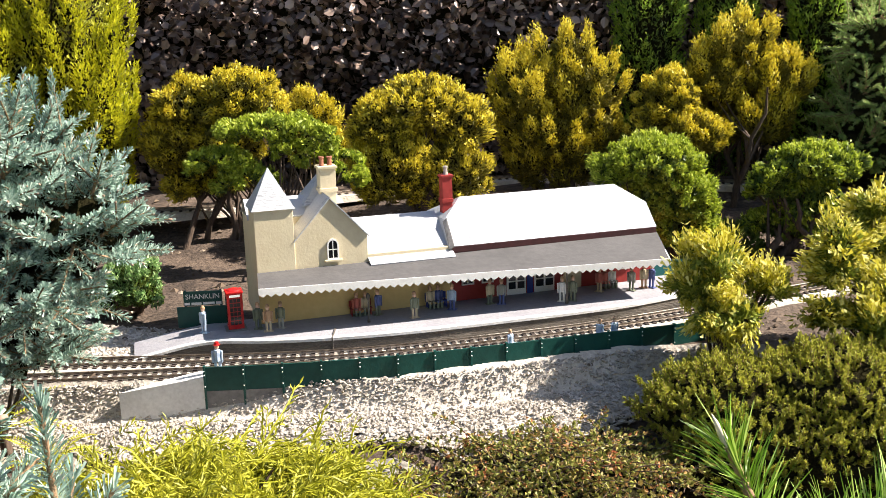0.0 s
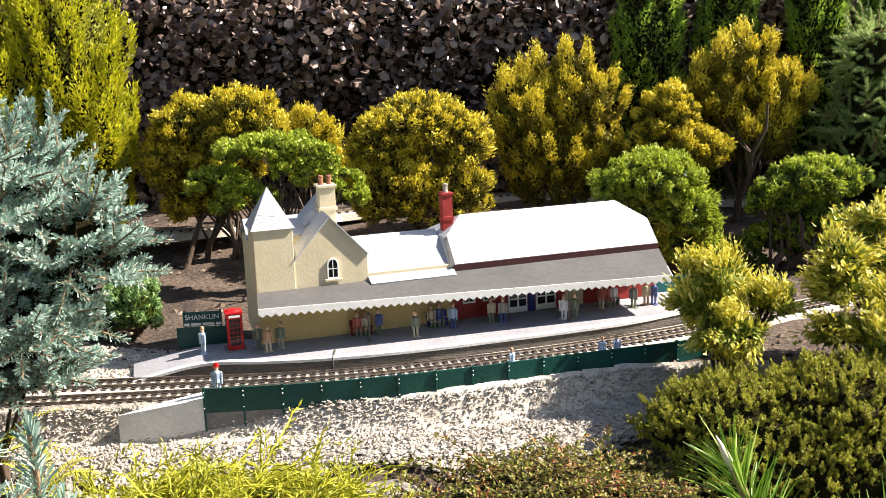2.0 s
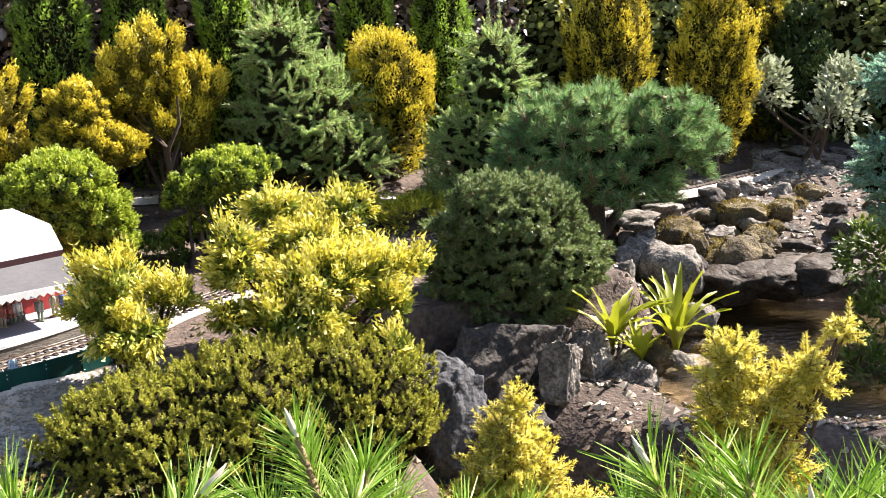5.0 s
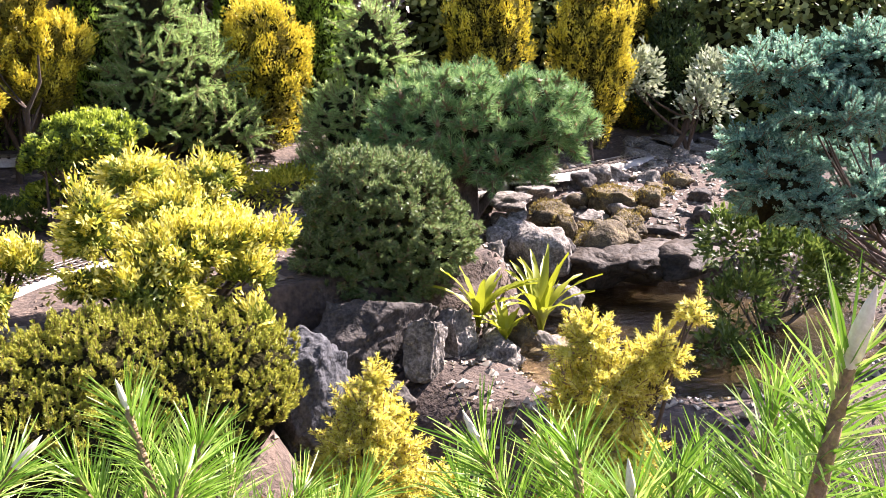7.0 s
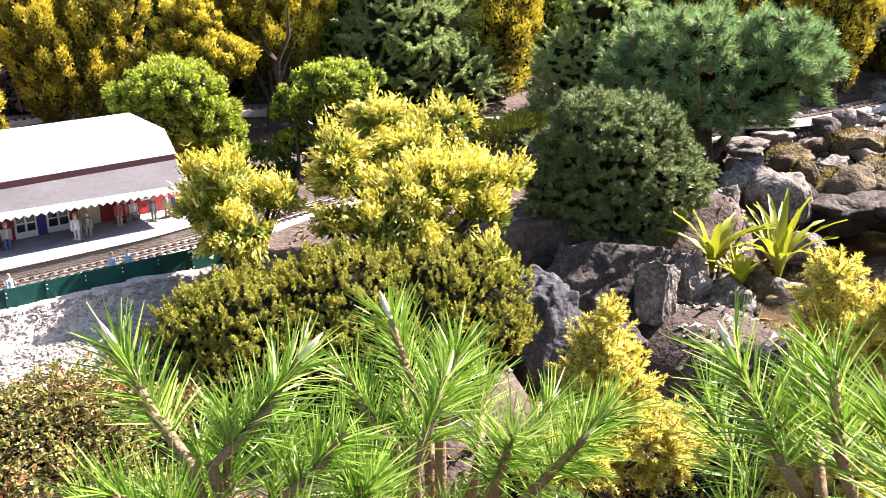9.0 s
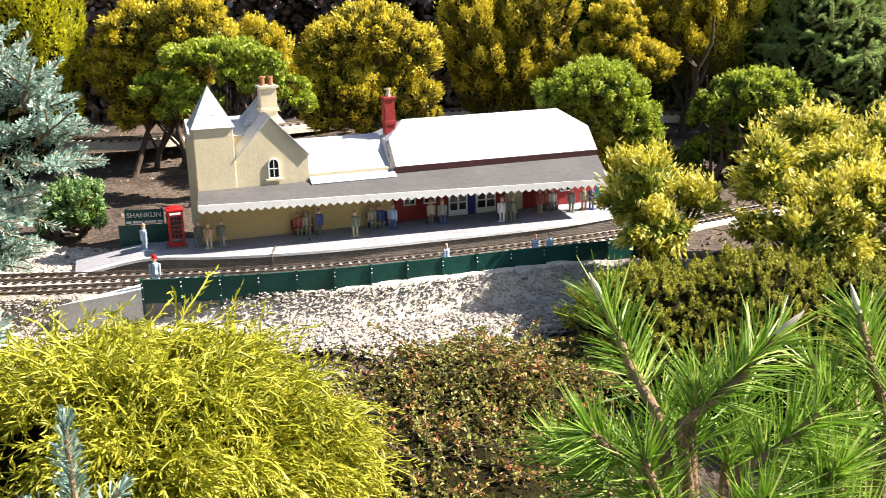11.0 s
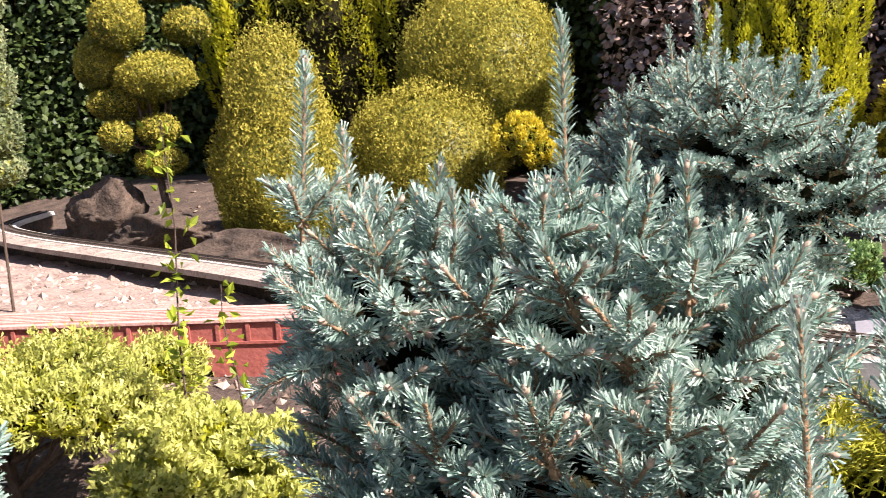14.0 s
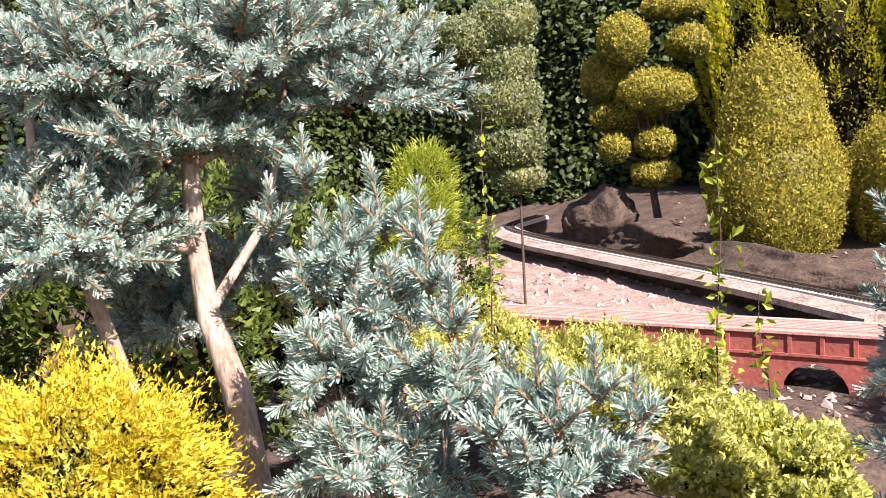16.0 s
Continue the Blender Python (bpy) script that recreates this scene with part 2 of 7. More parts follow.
def box(bm, lo, hi, bevel=0.0):
    """Adds a box, its edges rounded by bevel, to bm."""
    lo, hi = Vector(lo), Vector(hi)
    r = bmesh.ops.create_cube(bm, size=1.0, matrix=Matrix.Translation((lo + hi) / 2) @ Matrix.Diagonal((*(hi - lo), 1)))
    if bevel:
        es = list({e for v in r["verts"] for e in v.link_edges})
        bmesh.ops.bevel(bm, geom=es, offset=bevel, segments=2, profile=0.5, affect="EDGES")
    return bm


def boxes(*many, bevel=0.0):
    bm = bmesh.new()
    for lo, hi in many:
        box(bm, lo, hi, bevel)
    return bm


def solid(bm, verts, faces):
    vs = [bm.verts.new(v) for v in verts]
    for f in faces:
        bm.faces.new([vs[i] for i in f])
    return bm


def prism(bm, outline, y0, y1):
    """Extrudes an outline of (x, z) from y0 to y1."""
    a = [bm.verts.new((x, y0, z)) for x, z in outline]
    b = [bm.verts.new((x, y1, z)) for x, z in outline]
    bm.faces.new(a)
    bm.faces.new(b[::-1])
    for i in range(len(a)):
        j = (i + 1) % len(a)
        bm.faces.new((a[j], a[i], b[i], b[j]))
    bmesh.ops.recalc_face_normals(bm, faces=bm.faces)
    return bm


def lathe(bm, profile, sides=12, at=(0, 0, 0)):
    """A turned shape from (radius, height) pairs."""
    rings = []
    for r, z in profile:
        rings.append([bm.verts.new((at[0] + r * math.cos(2 * math.pi * i / sides), at[1] + r * math.sin(2 * math.pi * i / sides), at[2] + z)) for i in range(sides)])
    for a, b in zip(rings, rings[1:]):
        for i in range(sides):
            j = (i + 1) % sides
            bm.faces.new((a[i], a[j], b[j], b[i]))
    bm.faces.new(rings[0][::-1])
    bm.faces.new(rings[-1])
    return bm


def tubes(paths, sides=5):
    """Vertices and quads of tapered tubes; each path is a list of (point, radius)."""
    vs, fs, o = [], [], 0
    for path in paths:
        pts = [Vector(p) for p, _ in path]
        for i, (p, r) in enumerate(path):
            d = (pts[min(i + 1, len(pts) - 1)] - pts[max(i - 1, 0)]).normalized()
            a = d.orthogonal().normalized()
            b = d.cross(a)
            for k in range(sides):
                w = 2 * math.pi * k / sides
                vs.append(Vector(p) + r * (a * math.cos(w) + b * math.sin(w)))
        for i in range(len(path) - 1):
            for k in range(sides):
                j = (k + 1) % sides
                fs.append((o + i * sides + k, o + i * sides + j, o + (i + 1) * sides + j, o + (i + 1) * sides + k))
        o += len(path) * sides
    return np.array([tuple(v) for v in vs]), np.array(fs)


def tube_mesh(name, paths, mat, sides=5):
    v, f = tubes(paths, sides)
    return mesh_of(name, v, f, mat, True)


def unit(a):
    return a / np.maximum(np.linalg.norm(a, axis=-1, keepdims=True), 1e-9)


def sideways(d, rng):
    """A random direction square to each d."""
    return unit(np.cross(d, unit(rng.normal(size=d.shape))))


def leaves(name, p, d, side, length, width, mat, cup=0.25):
    """One folded four-cornered leaf at each p, along d."""
    p, d, side = np.asarray(p), np.asarray(d), np.asarray(side)
    length, width = np.broadcast_to(length, len(p))[:, None], np.broadcast_to(width, len(p))[:, None]
    nrm = np.cross(d, side)
    mid = p + d * length * 0.5
    lift = nrm * width * cup
    v = np.stack([p, mid + side * width / 2 + lift, p + d * length - nrm * length * 0.06, mid - side * width / 2 + lift], 1).reshape(-1, 3)
    f = np.arange(len(p) * 4).reshape(-1, 4)
    return mesh_of(name, v, f, mat)


def on_lobes(lobes, n, rng, shell=0.55, up_only=-0.6, lumps=0.2, lump_size=6.0):
    """Points in the outer shells of overlapping ellipsoids, with outward normals; an uneven outline."""
    lobes = np.array(lobes, dtype=float)
    area = (lobes[:, 3] * lobes[:, 4] + lobes[:, 3] * lobes[:, 5] + lobes[:, 4] * lobes[:, 5])
    which = rng.choice(len(lobes), n, p=area / area.sum())
    u = unit(rng.normal(size=(n, 3)))
    u[:, 2] = np.where(u[:, 2] < up_only, -u[:, 2], u[:, 2])
    c, r = lobes[which, :3], lobes[which, 3:6]
    q = u * lump_size / np.maximum(r.max(1, keepdims=True), 0.05) * 0.1 + c * 9
    wob = np.sin(q[:, 0] * 7 + 1.3 * np.sin(q[:, 1] * 5)) * np.sin(q[:, 1] * 6 + 1.1 * np.sin(q[:, 2] * 7)) * np.sin(q[:, 2] * 6.5 + np.sin(q[:, 0] * 4))
    k = (shell + (1 - shell) * rng.random(n) ** 0.5) * (1 + lumps * wob)
    p = c + u * r * k[:, None]
    return p, unit(u / r)


def sprays(name, p, nrm, rng, size, leaf, mat, count=9, up=0.5, spread=0.9, loose=0.5, wide=0.42):
    """Fans of small scale leaves, one fan at each p."""
    n = len(p)
    d = unit(nrm + np.array([0, 0, up]) + rng.normal(size=(n, 3)) * loose)
    s = sideways(d, rng)
    t = rng.random((n, count))
    a = (rng.random((n, count)) - 0.5) * 2 * spread
    ld = d[:, None] * np.cos(a)[..., None] + s[:, None] * np.sin(a)[..., None] + rng.normal(size=(n, count, 3)) * 0.18
    scale = (0.6 + 0.8 * rng.random(n))[:, None]
    base = p[:, None] + d[:, None] * (t * size * scale)[..., None] + s[:, None] * (np.sin(a) * t * size * 0.6 * scale)[..., None]
    ld = unit(ld).reshape(-1, 3)
    side = unit(np.cross(ld, np.repeat(np.cross(d, s), count, 0)) + rng.normal(size=(n * count, 3)) * 0.25)
    ln = leaf * (0.7 + 0.6 * rng.random(n * count))
    b = base.reshape(-1, 3)
    if wide > 0.5:
        return leaves(name, b, ld, side, ln, ln * wide, mat)
    w = side * (ln * wide * 0.6)[:, None]
    v = np.stack([b - w, b + w * 0.9 + ld * (ln * 0.25)[:, None], b + ld * ln[:, None]], 1).reshape(-1, 3)
    return mesh_of(name, v, np.arange(len(v)).reshape(-1, 3), mat)


def limbs(base, lobes, rng, thick=0.02, per=3, mat=BARK, stems=1):
    """Trunks and limbs from base up into the lobes."""
    base = Vector(base)
    paths = []
    top = float(np.mean([l[2] for l in lobes]))
    cx, cy = np.mean([l[0] for l in lobes]), np.mean([l[1] for l in lobes])
    for s in range(stems):
        tip = Vector((cx + rng.normal() * 0.02 * stems, cy + rng.normal() * 0.02 * stems, top))
        off = Vector((rng.normal(), rng.normal(), 0)) * 0.02 * (stems - 1)
        pts = [base + off + (tip - base - off) * k + Vector((rng.normal(), rng.normal(), 0)) * 0.012 for k in np.linspace(0, 1, 6)]
        pts[0] = base + off
        paths.append([(q, thick * (1 - 0.75 * i / 5)) for i, q in enumerate(pts)])
        for l in lobes:
            for _ in range(per):
                k = rng.uniform(0.25, 0.8)
                a = pts[int(k * 5)]
                b = Vector(l[:3]) + Vector(rng.normal(size=3)) * np.mean(l[3:6]) * 0.25
                m = (a + b) / 2 + Vector((0, 0, -0.02))
                paths.append([(a, thick * 0.4), (m, thick * 0.25), (b, thick * 0.08)])
    return paths


def woody(t, base, lobes, rng, thick, per, stems, bark):
    """Stem and limb parts under t."""
    paths = limbs(base, lobes, rng, thick, per, bark, stems)
    each = 1 + per * len(lobes)
    for i, path in enumerate(paths):
        part("trunk" if i % each == 0 else "limb", tube_mesh("limb", [path], bark, 6), bark, t)


def stuff(ob):
    return tagged(ob, kind="stuff")


def spaced(lobes, rng, want, gap, up_only, lumps):
    """Places over the lobes, none nearer another than gap, with their outward directions."""
    p, nm = on_lobes(lobes, want * 14, rng, 0.92, up_only, lumps)
    L = np.array(lobes, dtype=float)
    deep = ((((p[:, None] - L[None, :, :3]) / L[None, :, 3:6]) ** 2).sum(2) < 0.66).any(1)
    p, nm = p[~deep], nm[~deep]
    keep = []
    for i in range(len(p)):
        if len(keep) >= want:
            break
        if not keep or ((p[keep] - p[i]) ** 2).sum(1).min() > gap * gap:
            keep.append(i)
    return p[keep], nm[keep]


def lump_mesh(name, centres, axes, sizes, rng, mat, sub=1, rough=0.14):
    """Uneven rounded bodies, one at each centre, in one mesh; axes are rows of three directions."""
    bm = bmesh.new()
    bmesh.ops.create_icosphere(bm, subdivisions=sub, radius=1.0)
    bm.verts.ensure_lookup_table()
    v = np.array([tuple(q.co) for q in bm.verts])
    f = np.array([[q.index for q in g.verts] for g in bm.faces])
    bm.free()
    n = len(centres)
    u = v[None] * (1 + rough * rng.normal(size=(n, len(v), 1))) * np.asarray(sizes)[:, None]
    w = np.asarray(centres)[:, None] + np.einsum("nvk,nkj->nvj", u, np.asarray(axes))
    return mesh_of(name, w.reshape(-1, 3), (np.arange(n)[:, None, None] * len(v) + f[None]).reshape(-1, 3), mat)


def shingles(t, c, axes, sizes, out, rng, n, leaf, wide, mat, stand=0.45, loose=0.35, under=None, split=0.0, fringe=0.3, title="crown"):
    """Small scale leaves over rounded clumps, pointing along each clump's axis; the bases keep the older, greener
    leaves, toned darker to stand for shade.
    """
    area = sizes[:, 0] * sizes[:, 2]
    which = rng.choice(len(c), n, p=area / area.sum())
    u = unit(rng.normal(size=(n, 3)))
    ax = axes[which]
    wn = unit(np.einsum("nk,nkj->nj", u / sizes[which], ax))
    turn = (wn * out[which]).sum(1) < -0.25
    u[turn] *= -1
    wn[turn] *= -1
    q = c[which] * 37
    lump = np.sin(u[:, 0] * 7 + q[:, 0]) * np.sin(u[:, 1] * 6 + q[:, 1]) * np.sin(u[:, 2] * 5 + q[:, 2])
    bump = 0.92 + fringe * 0.7 * lump + fringe * rng.random(n) ** 2.5 * (0.6 + np.maximum(u[:, 2], 0))
    p = c[which] + np.einsum("nk,nkj->nj", u * sizes[which] * bump[:, None], ax)
    g = ax[:, 2]
    d = unit(g - wn * (g * wn).sum(1, keepdims=True) * 0.85 + wn * stand + rng.normal(size=(n, 3)) * loose)
    side = unit(np.cross(d, wn) + rng.normal(size=(n, 3)) * loose)
    ln = (leaf * (0.6 + 0.8 * rng.random(n)))[:, None]
    w = side * ln * wide * 0.5
    flip = (rng.random(n) < 0.4)[:, None]
    lo, hi = p - d * ln * 0.45, p + d * ln * 0.55
    one, two = np.where(flip, lo, hi), np.where(flip, hi, lo)
    v = np.stack([one, two + w, two - w], 1)
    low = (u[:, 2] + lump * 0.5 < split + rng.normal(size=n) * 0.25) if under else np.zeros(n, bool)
    for name, pick, m in ((title, ~low, mat), ("older_shaded_foliage", low, under)):
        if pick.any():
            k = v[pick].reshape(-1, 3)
            stuff(part(name, mesh_of(name, k, np.arange(len(k)).reshape(-1, 3), m), m, t, "greener older foliage, darker to stand for shade" if name == "older_shaded_foliage" else ""))


EYE3 = np.eye(3)


def hearts(t, loc, mat, rng, scale=0.74, label="near-black solid core standing for inner shade", rough=0.1, skin=HEART):
    """Solid cores filling a crown; the near-black default skin stands for inner shade."""
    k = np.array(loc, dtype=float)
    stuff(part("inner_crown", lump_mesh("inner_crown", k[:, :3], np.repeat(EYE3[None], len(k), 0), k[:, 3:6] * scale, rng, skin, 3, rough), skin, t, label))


def bush(name, label, category, lobes, mat, seed, n=1500, size=0.05, leaf=0.022, count=9, up=0.5, spread=0.9, loose=0.5, wide=0.5, thick=0.018,
         shell=0.55, base=None, group="", stems=2, lumps=0.2, bark=BARK, up_only=-0.6, clumps=0, clump_r=0.05, tall=1.3, inner=None, stand=0.7, heart=0.74, under=OLIVE, split=0.1, fringe=0.35, airy=1.35):
    """A tree or shrub with a trunk, limbs and a crown of leafy clumps with gaps between; lobes are (x, y, z, rx, ry, rz)."""
    rng = np.random.default_rng(seed)
    cx, cy = float(np.mean([l[0] for l in lobes])), float(np.mean([l[1] for l in lobes]))
    at = base or (cx, cy, height(cx, cy))
    t = thing(name, at, label, category, group)
    loc = [(l[0] - at[0], l[1] - at[1], l[2] - at[2], *l[3:]) for l in lobes]
    woody(t, (0, 0, -0.03), loc, rng, thick, 2, stems, bark)
    if not clumps:
        p, nm = on_lobes(loc, n, rng, shell, up_only, lumps)
        stuff(part("crown", sprays("crown", p, nm, rng, size, leaf, mat, count, up, spread, loose, wide), mat, t))
        return t
    p, nm = spaced(loc, rng, clumps, clump_r * airy, up_only, lumps)
    m = len(p)
    k = clump_r * (0.5 + 0.75 * rng.random(m))
    g = unit(nm * 0.6 + np.array([0, 0, up]) + rng.normal(size=(m, 3)) * 0.2)
    a = sideways(g, rng)
    axes = np.stack([a, np.cross(g, a), g], 1)
    sizes = np.stack([k, k, k * tall], 1)
    if inner:
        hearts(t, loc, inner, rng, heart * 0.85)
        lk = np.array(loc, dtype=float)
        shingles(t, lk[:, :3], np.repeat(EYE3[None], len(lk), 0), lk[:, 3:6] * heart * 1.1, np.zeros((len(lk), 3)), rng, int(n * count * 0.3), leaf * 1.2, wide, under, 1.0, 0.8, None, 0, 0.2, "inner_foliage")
    # Near-black bodies put the shade of the gaps into each clump.
    stuff(part("clump_core", lump_mesh("clump_core", p, axes, sizes * 0.5, rng, HEART), HEART, t, "near-black cores standing for shade inside the clumps"))
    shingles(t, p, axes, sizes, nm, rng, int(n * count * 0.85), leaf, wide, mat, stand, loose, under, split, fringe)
    return t


def needles(name, base, d, length, rng, mat, per=90, nlen=0.016, width=0.0016, angle=0.9, start=0.04, jitter=0.2, droop=0.0):
    """Needles round shoots: one thin blade each."""
    n = len(base)
    s = sideways(d, rng)
    b = np.cross(d, s)
    t = start + (1 - start) * (np.arange(per) + rng.random((n, per))) / per
    w = np.arange(per) * 2.39996 + rng.random((n, 1)) * 6.28
    out = s[:, None] * np.cos(w)[..., None] + b[:, None] * np.sin(w)[..., None]
    a = angle * (1.05 - 0.55 * t ** 3) + rng.normal(size=(n, per)) * jitter
    nd = unit(d[:, None] * np.cos(a)[..., None] + out * np.sin(a)[..., None] + np.array([0, 0, -droop]))
    p = base[:, None] + d[:, None] * (t * length[:, None])[..., None]
    side = unit(np.cross(nd, d[:, None] + rng.normal(size=(n, per, 3)) * 0.5))
    ln = (nlen * (0.75 + 0.4 * rng.random((n, per))) * (1 - 0.3 * t ** 4))[..., None]
    v = np.stack([p - side * width * 0.55, p + side * width * 0.55, p + nd * ln], 2).reshape(-1, 3)
    f = np.arange(n * per * 3).reshape(-1, 3)
    return mesh_of(name, v, f, mat)


def blades(name, base, d, length, rng, mat, per=60, nlen=0.08, width=0.0013, angle=0.6, start=0.2):
    """Long pine needles round shoots, gently curved."""
    n = len(base)
    s = sideways(d, rng)
    b = np.cross(d, s)
    t = start + (1 - start) * rng.random((n, per))
    w = rng.random((n, per)) * 6.283
    out = s[:, None] * np.cos(w)[..., None] + b[:, None] * np.sin(w)[..., None]
    a = angle * (1.1 - 0.6 * t) + rng.normal(size=(n, per)) * 0.14
    nd = unit(d[:, None] * np.cos(a)[..., None] + out * np.sin(a)[..., None])
    p = base[:, None] + d[:, None] * (t * length[:, None])[..., None]
    side = unit(np.cross(nd, rng.normal(size=(n, per, 3)))) * width / 2
    ln = (nlen * (0.7 + 0.45 * rng.random((n, per))))[..., None]
    bow = (out * 0.1 + np.array([0, 0, -0.05])) * ln
    m, e = p + nd * ln * 0.55 + bow * 0.4, p + nd * ln + bow
    v = np.stack([p - side, p + side, m + side, e + side * 0.3, e - side * 0.3, m - side], 2).reshape(-1, 3)
    k = np.arange(n * per)[:, None] * 6
    f = np.concatenate([k + np.array([0, 1, 2, 5]), k + np.array([5, 2, 3, 4])], 1).reshape(-1, 4)
    return mesh_of(name, v, f, mat)


def shoot_tree(name, label, category, lobes, mat, seed, n=200, shoot=0.09, per=90, nlen=0.016, width=0.0016, up=0.35, base=None, thick=0.02, group="",
               angle=0.9, buds=True, leaders=(), shell=0.5, bark=BARK, loose=0.35, up_only=-0.6, stems=1, gap=0.05, sides=4, splay=0.8, inner=None, heart=0.6, trunks=()):
    """A conifer whose needles stand on shoots: trunk and limbs, branchlets of one leading and several side shoots, needles, and resin buds."""
    rng = np.random.default_rng(seed)
    cx, cy = float(np.mean([l[0] for l in lobes])), float(np.mean([l[1] for l in lobes]))
    at = base or (cx, cy, height(cx, cy))
    t = thing(name, at, label, category, group)
    loc = [(l[0] - at[0], l[1] - at[1], l[2] - at[2], *l[3:]) for l in lobes]
    if trunks:
        for path in trunks:
            part("trunk", tube_mesh("trunk", [[(Vector(q) - Vector(at), r) for q, r in path]], bark, 8), bark, t)
    else:
        woody(t, (0, 0, -0.03), loc, rng, thick, 3, stems, bark)
    if inner:
        hearts(t, loc, inner, rng, heart)
    p, nm = spaced(loc, rng, n // (sides + 1), gap, up_only, 0.2)
    m = len(p)
    p = p + nm * ((rng.random(m) ** 2 * -shell) * gap * 2)[:, None]
    d0 = unit(nm + np.array([0, 0, up]) + rng.normal(size=(m, 3)) * loose)
    flat = unit(np.cross(d0, np.array([0, 0, 1.0]) + rng.normal(size=(m, 3)) * 0.25))
    lift = np.cross(flat, d0)
    ps, ds, ls = [p], [d0], [shoot * (0.8 + 0.5 * rng.random(m))]
    for k in range(sides):
        w = (k % 2 * 2 - 1) * splay * (0.75 + 0.5 * rng.random(m))
        q = rng.normal(size=m) * 0.5
        ds.append(unit(d0 * np.cos(w)[:, None] + (flat * np.cos(q)[:, None] + lift * np.sin(q)[:, None]) * np.sin(w)[:, None] + rng.normal(size=(m, 3)) * 0.12))
        ps.append(p - d0 * (shoot * (0.1 + 0.5 * (k // 2) + 0.2 * rng.random(m)))[:, None] * 0.6)
        ls.append(shoot * (0.5 + 0.45 * rng.random(m)))
    p0, d, ln = np.concatenate(ps), np.concatenate(ds), np.concatenate(ls)
    if leaders:
        lp = np.array([(x - at[0], y - at[1], z - at[2]) for x, y, z, _ in leaders])
        p0, d, ln = np.concatenate([p0, lp]), np.concatenate([d, unit(np.array([[0.0, 0, 1]] * len(lp)) + rng.normal(size=(len(lp), 3)) * 0.05)]), np.concatenate([ln, [q[3] for q in leaders]])
    r = nlen * 0.16
    stuff(part("twigwork", tube_mesh("twigwork", [[(a - b * l * 0.2, r), (a + b * l, r * 0.6)] for a, b, l in zip(p0, d, ln)], STEM, 4), STEM, t))
    stuff(part("needle_foliage", needles("needles", p0, d, ln, rng, mat, per, nlen, width, angle), mat, t))
    if buds:
        tip = p0 + d * ln[:, None]
        r = 0.0042 * (shoot / 0.09) ** 0.5
        stuff(part("bud_growth", tube_mesh("bud_growth", [[(a - b * r * 0.6, r * 0.5), (a + b * r * 0.5, r), (a + b * r * 1.8, r * 0.8), (a + b * r * 2.6, r * 0.15)] for a, b in zip(tip, d)], BUD, 5), BUD, t, "tan resinous buds"))
    return t


# ---- ground ----
def smooth(a, b, x):
    k = min(1.0, max(0.0, (x - a) / (b - a)))
    return k * k * (3 - 2 * k)


def height(x, y):
    """The garden bed: a level terrace for the railway, falling away in front, rising behind, with a pond basin."""
    front = 2.16 + 0.2 * (x + 0.3) * smooth(-0.6, 0.4, x)
    front = min(front, 2.32)
    z = 0.185 + 0.12 * smooth(3.2, 4.2, y)
    z -= 0.082 * smooth(-0.02, 0.03, front - y) + 0.063 * smooth(0.05, 0.25, front - y) + 0.34 * smooth(0.2, 0.9, front - y)
    left = smooth(-1.1, -2.0, x)
    z = z * (1 - left) + (0.03 + 0.2 * smooth(3.4, 4.6, y) - 0.2 * smooth(1.4, 0.4, y)) * left
    dell = smooth(2.15, 2.5, x) * (1 - smooth(4.2, 5.0, x)) * (1 - smooth(3.0, 3.12, y)) * smooth(1.6, 2.0, y)
    up = 0.49 * x + 0.87 * y
    z = z * (1 - dell) + min(z, -0.06 + 0.1 * smooth(3.44, 3.54, up) + 0.13 * max(0.0, up - 3.5)) * dell
    d = math.hypot((x - 2.66) / 0.72, (y - 1.96) / 0.52)
    z -= 0.24 * smooth(1.18, 1.36, x) * (1 - smooth(1.85, 2.0, x)) * (1 - smooth(2.2, 2.34, y)) * smooth(1.2, 1.5, y)
    bank = 1 - smooth(1.25, 1.7, d)
    z = max(z, z * (1 - bank) - 0.025 * bank)
    z -= (z + 0.16) * (1 - smooth(0.75, 1.05, d)) if z > -0.16 else 0
    return z + 0.012 * noise.noise((x * 4, y * 4, 0)) + 0.006 * noise.noise((x * 13, y * 13, 3))


def build_ground():
    xs = np.unique(np.concatenate([np.linspace(-60, -8, 14), np.linspace(-8, 6, 190), np.linspace(6, 60, 14)]))
    ys = np.unique(np.concatenate([np.linspace(-60, -3, 12), np.linspace(-3, 7, 150), np.linspace(2.02, 2.4, 40), np.linspace(7, 60, 12)]))
    v = [(x, y, height(x, y)) for y in ys for x in xs]
    nx = len(xs)
    k = np.arange(len(v)).reshape(len(ys), nx)
    f = np.stack([k[:-1, :-1], k[:-1, 1:], k[1:, 1:], k[1:, :-1]], -1).reshape(-1, 4)
    tagged(new("ground", mesh_of("ground", v, f, SOIL, True)), "brown earth garden bed with fine bark and grit", "ground", kind="structure")


build_ground()

# ---- station, in its own frame: x along the platform, y away from the track, z up from the platform ----
ST = pose(-0.49, 2.51, 0.23, 0, 0, 18)


def st_thing(name, label, category, kind="", group=""):
    e = new(name)
    e.empty_display_size = 0.02
    e.matrix_basis = ST.copy()
    return tagged(e, label, category, group, kind)


station = st_thing("station_building", "model railway station in cream and dark red with white roofs", "model building")
part("tower", boxes(((0, 0, 0), (0.102, 0.102, 0.301)), bevel=0.0015), CREAM, station)
